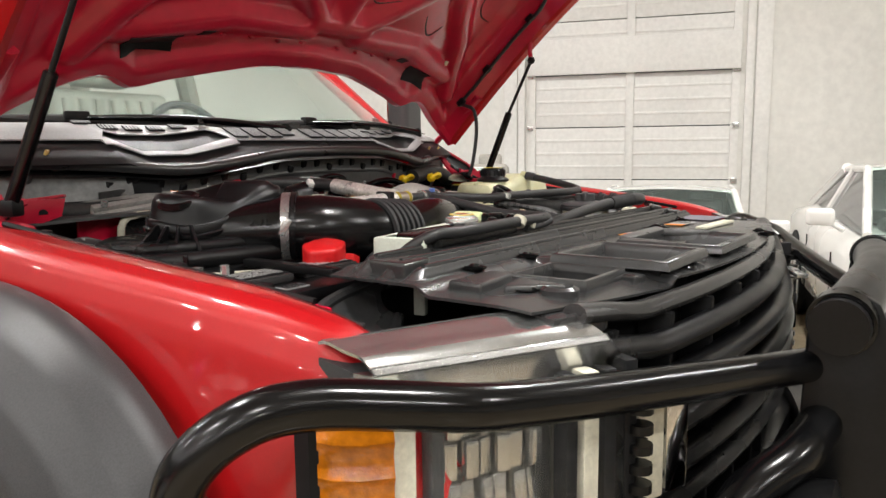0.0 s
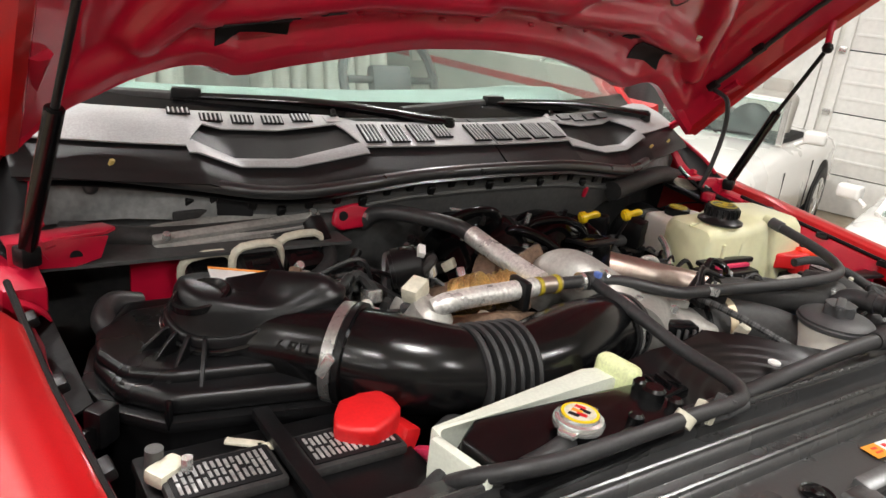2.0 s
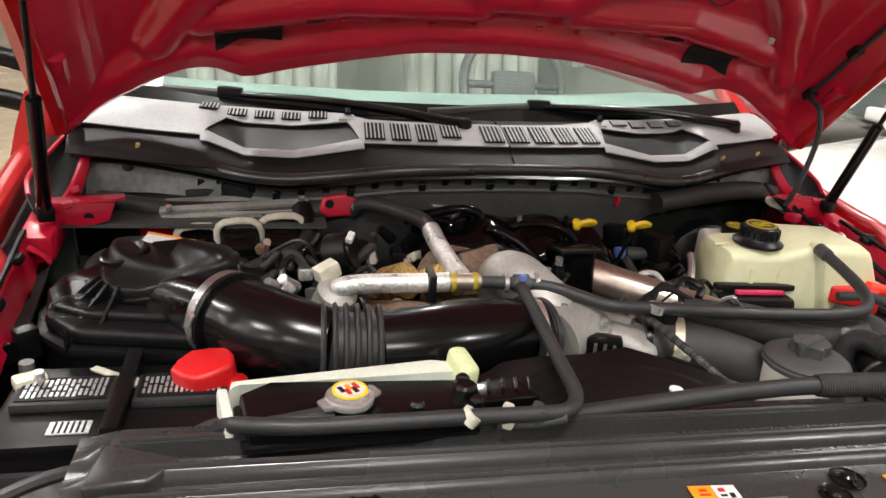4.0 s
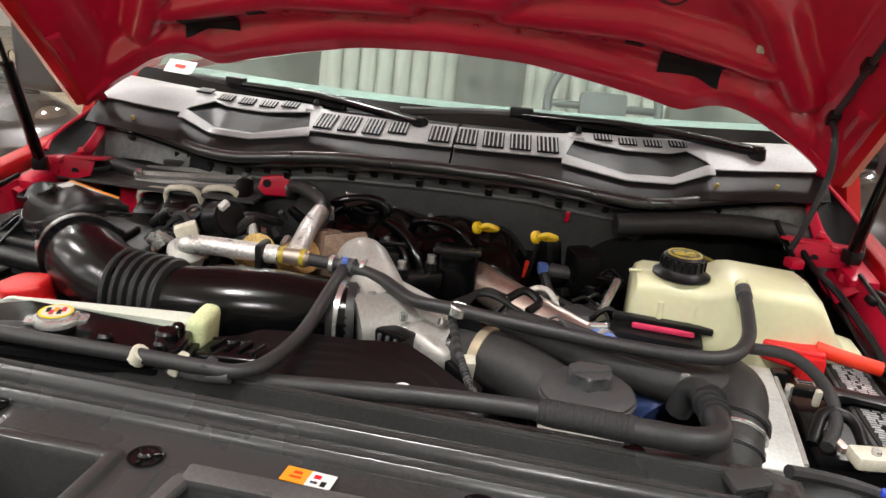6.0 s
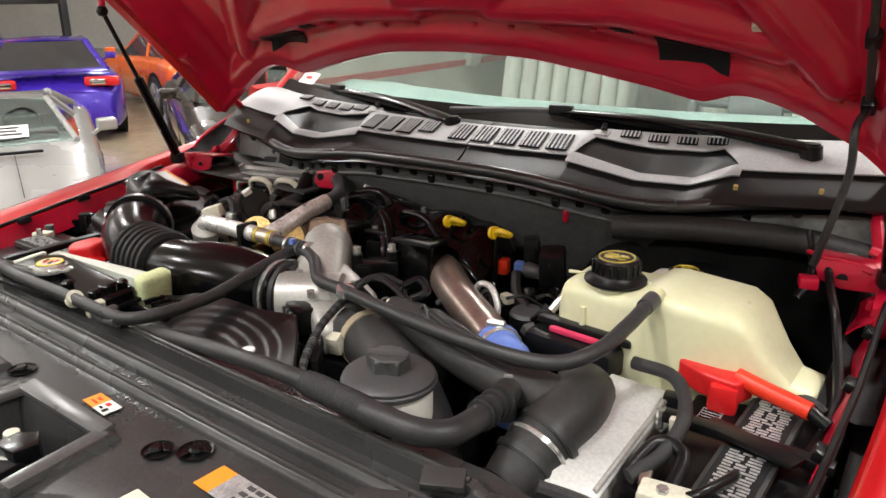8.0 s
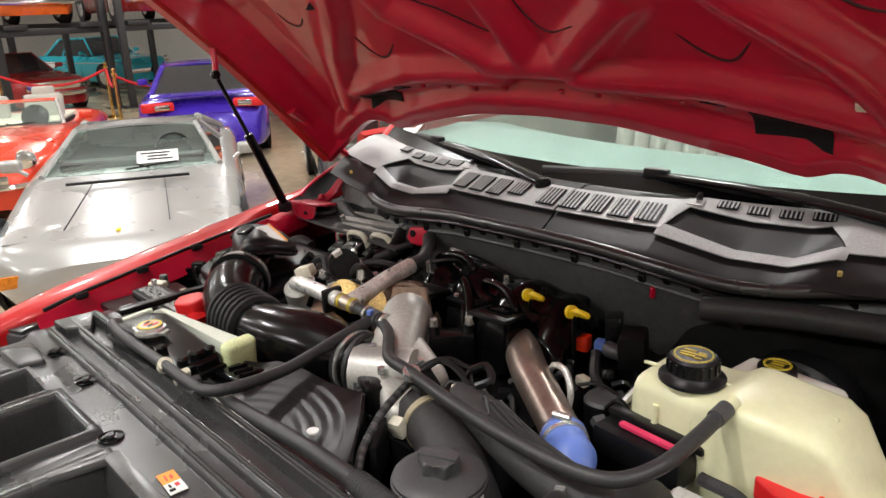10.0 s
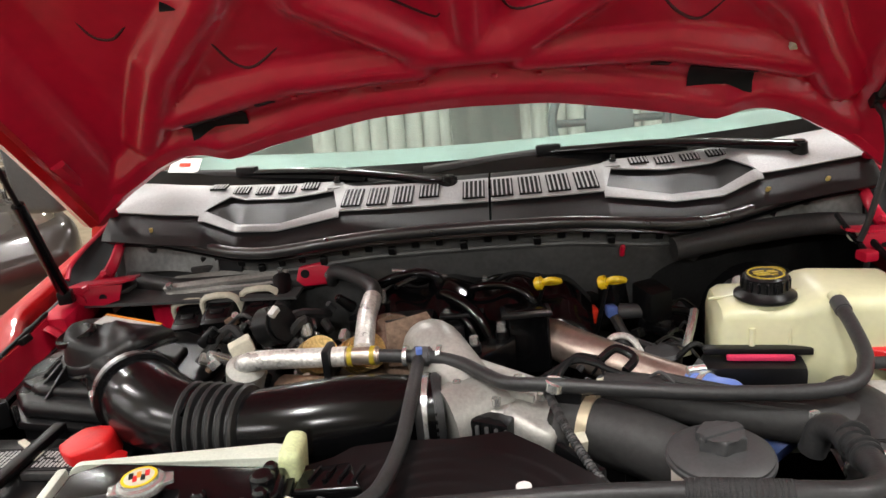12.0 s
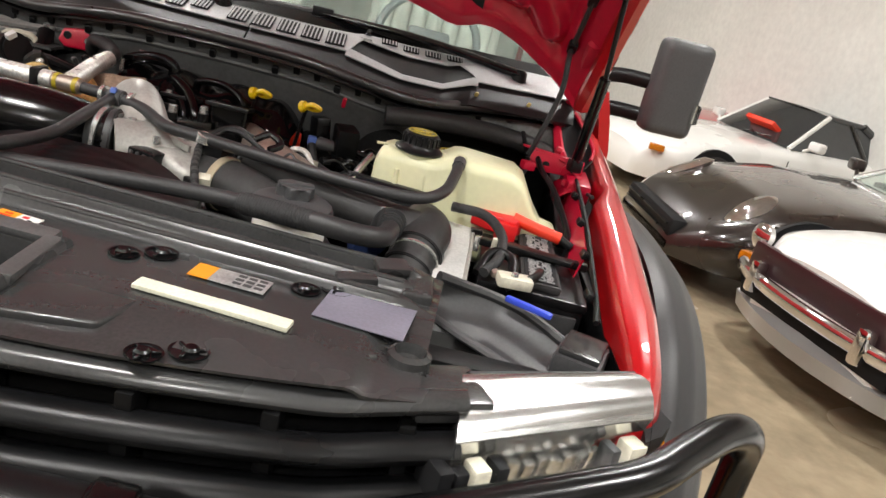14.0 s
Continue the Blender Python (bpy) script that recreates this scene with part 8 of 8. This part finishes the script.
add(c, "badge", lathe(B(), [(0.04, 0), (0.04, 0.008), (0, 0.01)], pose(1.75, 0, 0.835, 0, 12), 16), YELLOW)
sign(c, (0.70, 0.30, 1.03), (0.01, 0.42, 0.22), (0, -60, 0))

c = car("muscle_car", "orange muscle car with a white rear", (-10.1, 7.05), 166.0, 4.7, 1.9, SALOON, ORANGE_PAINT, (0.32, 0.46, 0.66, 0.84, 1.34, 0.58), 0.34, size=0.85)
add(c, "rear_panel", box(B(), (-2.30, 0, 0.72), (0.06, 1.6, 0.22), bev=0.02), WHITE)
add(c, "rear_bumper", box(B(), (-2.37, 0, 0.50), (0.08, 1.7, 0.12), bev=0.03), CHROME)

c = car("muscle_car", "deep red muscle car with a chrome grille under a lift", (-17.6, 4.1), 10.0, 4.8, 1.9, SALOON, DEEP_RED, (0.36, 0.48, 0.66, 0.82, 1.34, 0.58), 0.34, group="museum back row", size=0.85)
add(c, "grille", box(B(), (2.38, 0, 0.66), (0.06, 1.5, 0.20), bev=0.02), CHROME)
add(c, "bumper", box(B(), (2.44, 0, 0.46), (0.10, 1.8, 0.12), bev=0.04), CHROME)
for s in (-1, 1):
    add(c, "headlight", lathe(B(), [(0.10, -0.04), (0.11, 0.02), (0.06, 0.05), (0, 0.06)], pose(2.38, s * 0.66, 0.68, 0, 90), 18), LENS)
c = car("saloon_car", "turquoise and white classic saloon under a lift", (-21.6, 7.3), 18.0, 5.1, 1.95, CLASSIC, TEAL, (0.32, 0.42, 0.66, 0.78, 1.52, 0.62), 0.36, roof_mat=TEAL, group="museum back row", size=0.85)
add(c, "white_flank", box(B(), (-1.6, 0, 0.72), (1.7, 1.965, 0.22), bev=0.05), WHITE)
add(c, "chrome_spear", box(B(), (0.4, 0, 0.78), (3.6, 1.97, 0.03), bev=0.01), CHROME)
add(c, "bumper", box(B(), (2.55, 0, 0.52), (0.10, 1.85, 0.14), bev=0.04), CHROME)
for s in (-1, 1):
    add(c, "headlight", lathe(B(), [(0.10, -0.04), (0.11, 0.02), (0.06, 0.05), (0, 0.06)], pose(2.50, s * 0.74, 0.82, 0, 90), 18), CHROME)
c = car("muscle_car", "orange classic car parked up on a lift", (-17.6, 4.1), 8.0, 4.9, 1.95, SALOON, ORANGE_PAINT, (0.34, 0.46, 0.66, 0.80, 1.36, 0.6), 0.36, lift=1.75, group="museum back row", size=0.85)
add(c, "grille", box(B(), (2.42, 0, 0.68), (0.06, 1.5, 0.18), bev=0.02), CHROME)
add(c, "bumper", box(B(), (2.50, 0, 0.48), (0.10, 1.85, 0.13), bev=0.04), CHROME)
c = car("muscle_car", "red classic car parked up on a lift", (-17.4, 6.9), -4.0, 4.9, 1.95, SALOON, DEEP_RED, (0.34, 0.46, 0.66, 0.80, 1.36, 0.6), 0.36, lift=1.75, group="museum back row", size=0.85)
add(c, "bumper", box(B(), (2.50, 0, 0.48), (0.10, 1.85, 0.13), bev=0.04), CHROME)
c = car("saloon_car", "black classic car in the back row", (-19.5, -0.6), FACE_OUT + 10, 4.9, 1.95, CLASSIC, TRIM_BLACK, (0.34, 0.46, 0.66, 0.80, 1.5, 0.6), 0.36, group="museum back row")

for at, turn in (((-17.5, 4.1), 8), ((-17.3, 6.9), -4)):
    lf = root("car_lift", (0, 0, 0), "black four-post car lift", "car lift", "car lifts")
    for x in (-2.3, 2.3):
        for y in (-1.05, 1.05):
            part("post", box(B(), (x, y, 1.12), (0.14, 0.14, 2.24), bev=0.01), LIFT, lf)
            part("foot", box(B(), (x, y, 0.015), (0.34, 0.34, 0.03), bev=0.005), LIFT, lf)
        part("cross_beam", box(B(), (x, 0, 1.60), (0.12, 2.1, 0.12), bev=0.01), LIFT, lf)
    for y in (-0.72, 0.72):
        part("runway", box(B(), (0, y, 1.70), (4.9, 0.44, 0.09), bev=0.01), LIFT, lf)
    lf.matrix_basis = Matrix.Translation((*at, 0)) @ pose(0, 0, 0, 0, 0, turn)

# brass posts and velvet ropes in front of the back row
spots = [(-14.6, 1.2), (-14.3, 3.1), (-13.8, 4.8), (-11.8, 4.22), (-12.3, 5.9)]
for x, y in spots:
    st = root("stanchion", (x, y, 0), "polished brass rope post", "rope post", "brass rope posts")
    part("base", lathe(B(), [(0.16, 0), (0.16, 0.015), (0.10, 0.04), (0.03, 0.06)], pose(x, y, 0), 24), BRASS, st)
    part("pole", cyl(B(), (x, y, 0.04), (x, y, 0.94), 0.025, 0.025, 14), BRASS, st)
    part("finial", lathe(B(), [(0.025, 0.90), (0.045, 0.92), (0.045, 0.95), (0.02, 0.97), (0.035, 1.0), (0.03, 1.03), (0, 1.045)], pose(x, y, 0), 18), BRASS, st)
for (x0, y0), (x1, y1) in zip(spots, spots[1:]):
    rp = root("velvet_rope", (x0, y0, 0.9), "red velvet rope hung between brass posts", "rope", "velvet ropes")
    part("rope", tube(B(), [(x0, y0, 0.91), (x0 * 0.75 + x1 * 0.25, y0 * 0.75 + y1 * 0.25, 0.73), ((x0 + x1) / 2, (y0 + y1) / 2, 0.67), (x0 * 0.25 + x1 * 0.75, y0 * 0.25 + y1 * 0.75, 0.73), (x1, y1, 0.91)], 0.024, 8), ROPE, rp)


# right row along the door wall
FR = 197.4
c = car("roadster", "white low roadster with a paper sign on its dark screen", (4.335, 1.314), FR, 3.95, 1.68, LOW, WHITE, (0.40, 0.52, 0.72, 0.78, 1.22, 0.56), 0.30, roof_mat=WHITE, inside=True, size=0.85)
sign(c, (0.30, -0.36, 0.99), (0.008, 0.22, 0.13), (0, -40, 0))
c = car("coupe", "white coupe with dark glass", (4.45, -0.60), FR, 4.1, 1.70, LOW, WHITE, (0.36, 0.54, 0.70, 0.86, 1.22, 0.55), 0.31, inside=True)
c = car("roadster", "white classic roadster with a dark nose panel and chrome bumper", (4.46, 3.56), 199.2, 3.8, 1.52, ((0, 0.66), (0.04, 0.74), (0.2, 0.82), (0.4, 0.86), (0.6, 0.84), (0.9, 0.84), (1, 0.6)), WHITE, (0.46, 0.54, 0.72, 0.76, 1.18, 0.54), 0.30, open_top=True, glass=GLASS)
add(c, "nose_panel", box(B(), (1.890, 0, 0.575), (0.06, 1.18, 0.17), bev=0.03), MAROON_PANEL, "dark maroon nose panel")
add(c, "bumper", tube(B(), [(1.55, -0.80, 0.50), (1.88, -0.66, 0.47), (1.98, 0, 0.46), (1.88, 0.66, 0.47), (1.55, 0.80, 0.50)], 0.034, 10, squash=1.4), CHROME, "chrome wrap-round bumper")
add(c, "valance", loft(B(), [[Vector((1.90 - 0.30 * (y / 0.72) ** 2 * 0.6 + dx, y, z)) for dx, z in ((-0.1, 0.16), (0.06, 0.19), (0.09, 0.29), (0, 0.33))] for y in np.linspace(-0.70, 0.70, 9)]), SILVER, "pale grey front valance")
# near-black box added as the shaded gap between bumper and valance
add(c, "lower_grille", box(B(), (1.86, 0, 0.385), (0.10, 1.16, 0.13), bev=0.02), INK)
add(c, "grille_bar", box(B(), (1.93, 0, 0.475), (0.03, 1.1, 0.02), bev=0.006), CHROME)
for s in (-1, 1):
    add(c, "overrider", box(B(), (1.97, s * 0.42, 0.48), (0.09, 0.07, 0.20), bev=0.03), CHROME)
    add(c, "headlight", lathe(B(), [(0.09, -0.04), (0.10, 0.02), (0.06, 0.05), (0, 0.06)], pose(1.84, s * 0.64, 0.67, 0, 84) @ Matrix.Scale(0.8, 4), 20), CHROME)
    add(c, "side_lamp", box(B(), (1.80, s * 0.70, 0.50), (0.10, 0.14, 0.07), (0, 0, s * -20), 0.02), AMBER)
c = car("sports_car", "near-black low sports car with oval headlights", (4.30, 5.15), 187.0, 4.4, 1.88, ((0, 0.34), (0.05, 0.52), (0.14, 0.72), (0.28, 0.84), (0.45, 0.88), (0.7, 0.88), (0.92, 0.90), (1, 0.6)), NAVY, (0.46, 0.56, 0.72, 0.80, 1.18, 0.56), 0.34, open_top=True, glass=GLASS)
for s in (-1, 1):
    add(c, "headlight", lathe(B(), [(0.0, 0.05), (0.12, 0.04), (0.17, 0.0), (0.15, -0.03), (0, -0.03)], pose(1.72, s * 0.64, 0.66, 0, 34, s * 20) @ Matrix.Diagonal((1.35, 0.62, 1, 1)), 24), CHROME, "oval headlight")
    add(c, "fog_lamp", lathe(B(), [(0.07, -0.02), (0.075, 0.01), (0, 0.02)], pose(2.06, s * 0.52, 0.38, 0, 88), 18), LENS)
add(c, "air_intake", box(B(), (2.13, 0, 0.38), (0.14, 1.10, 0.17), bev=0.05), INK, "black air intake")
for k in range(2):
    add(c, "intake_bar", box(B(), (2.205, 0, 0.35 + 0.06 * k), (0.02, 1.0, 0.014), bev=0.004), BLACK)
sign(c, (0.05, -0.25, 1.0), (0.01, 0.30, 0.16), (0, -50, 0))
c = car("sports_car", "white coupe with a black soft top and orange corner lamps", (4.22, 8.47), 200.0, 4.3, 1.72, ((0, 0.50), (0.04, 0.62), (0.25, 0.78), (0.5, 0.84), (0.8, 0.86), (0.95, 0.80), (1, 0.55)), WHITE, (0.42, 0.54, 0.66, 0.84, 1.25, 0.55), 0.31, roof_mat=TRIM_BLACK)
for s in (-1, 1):
    add(c, "corner_lamp", box(B(), (2.02, s * 0.72, 0.56), (0.16, 0.12, 0.07), (0, 0, s * -24), 0.015), AMBER)
add(c, "red_cover", box(B(), (0.30, 0.1, 0.99), (0.20, 0.5, 0.06), (0, -30, 0), 0.02), RED_ORANGE)
c = car("sports_car", "red and black sports car by the far wall", tuple((Vector((3.1, 9.9, 0)) + HX * 2.0).xy), FR - 4, 4.4, 1.8, LOW, RED, (0.40, 0.54, 0.68, 0.86, 1.22, 0.55), 0.32)
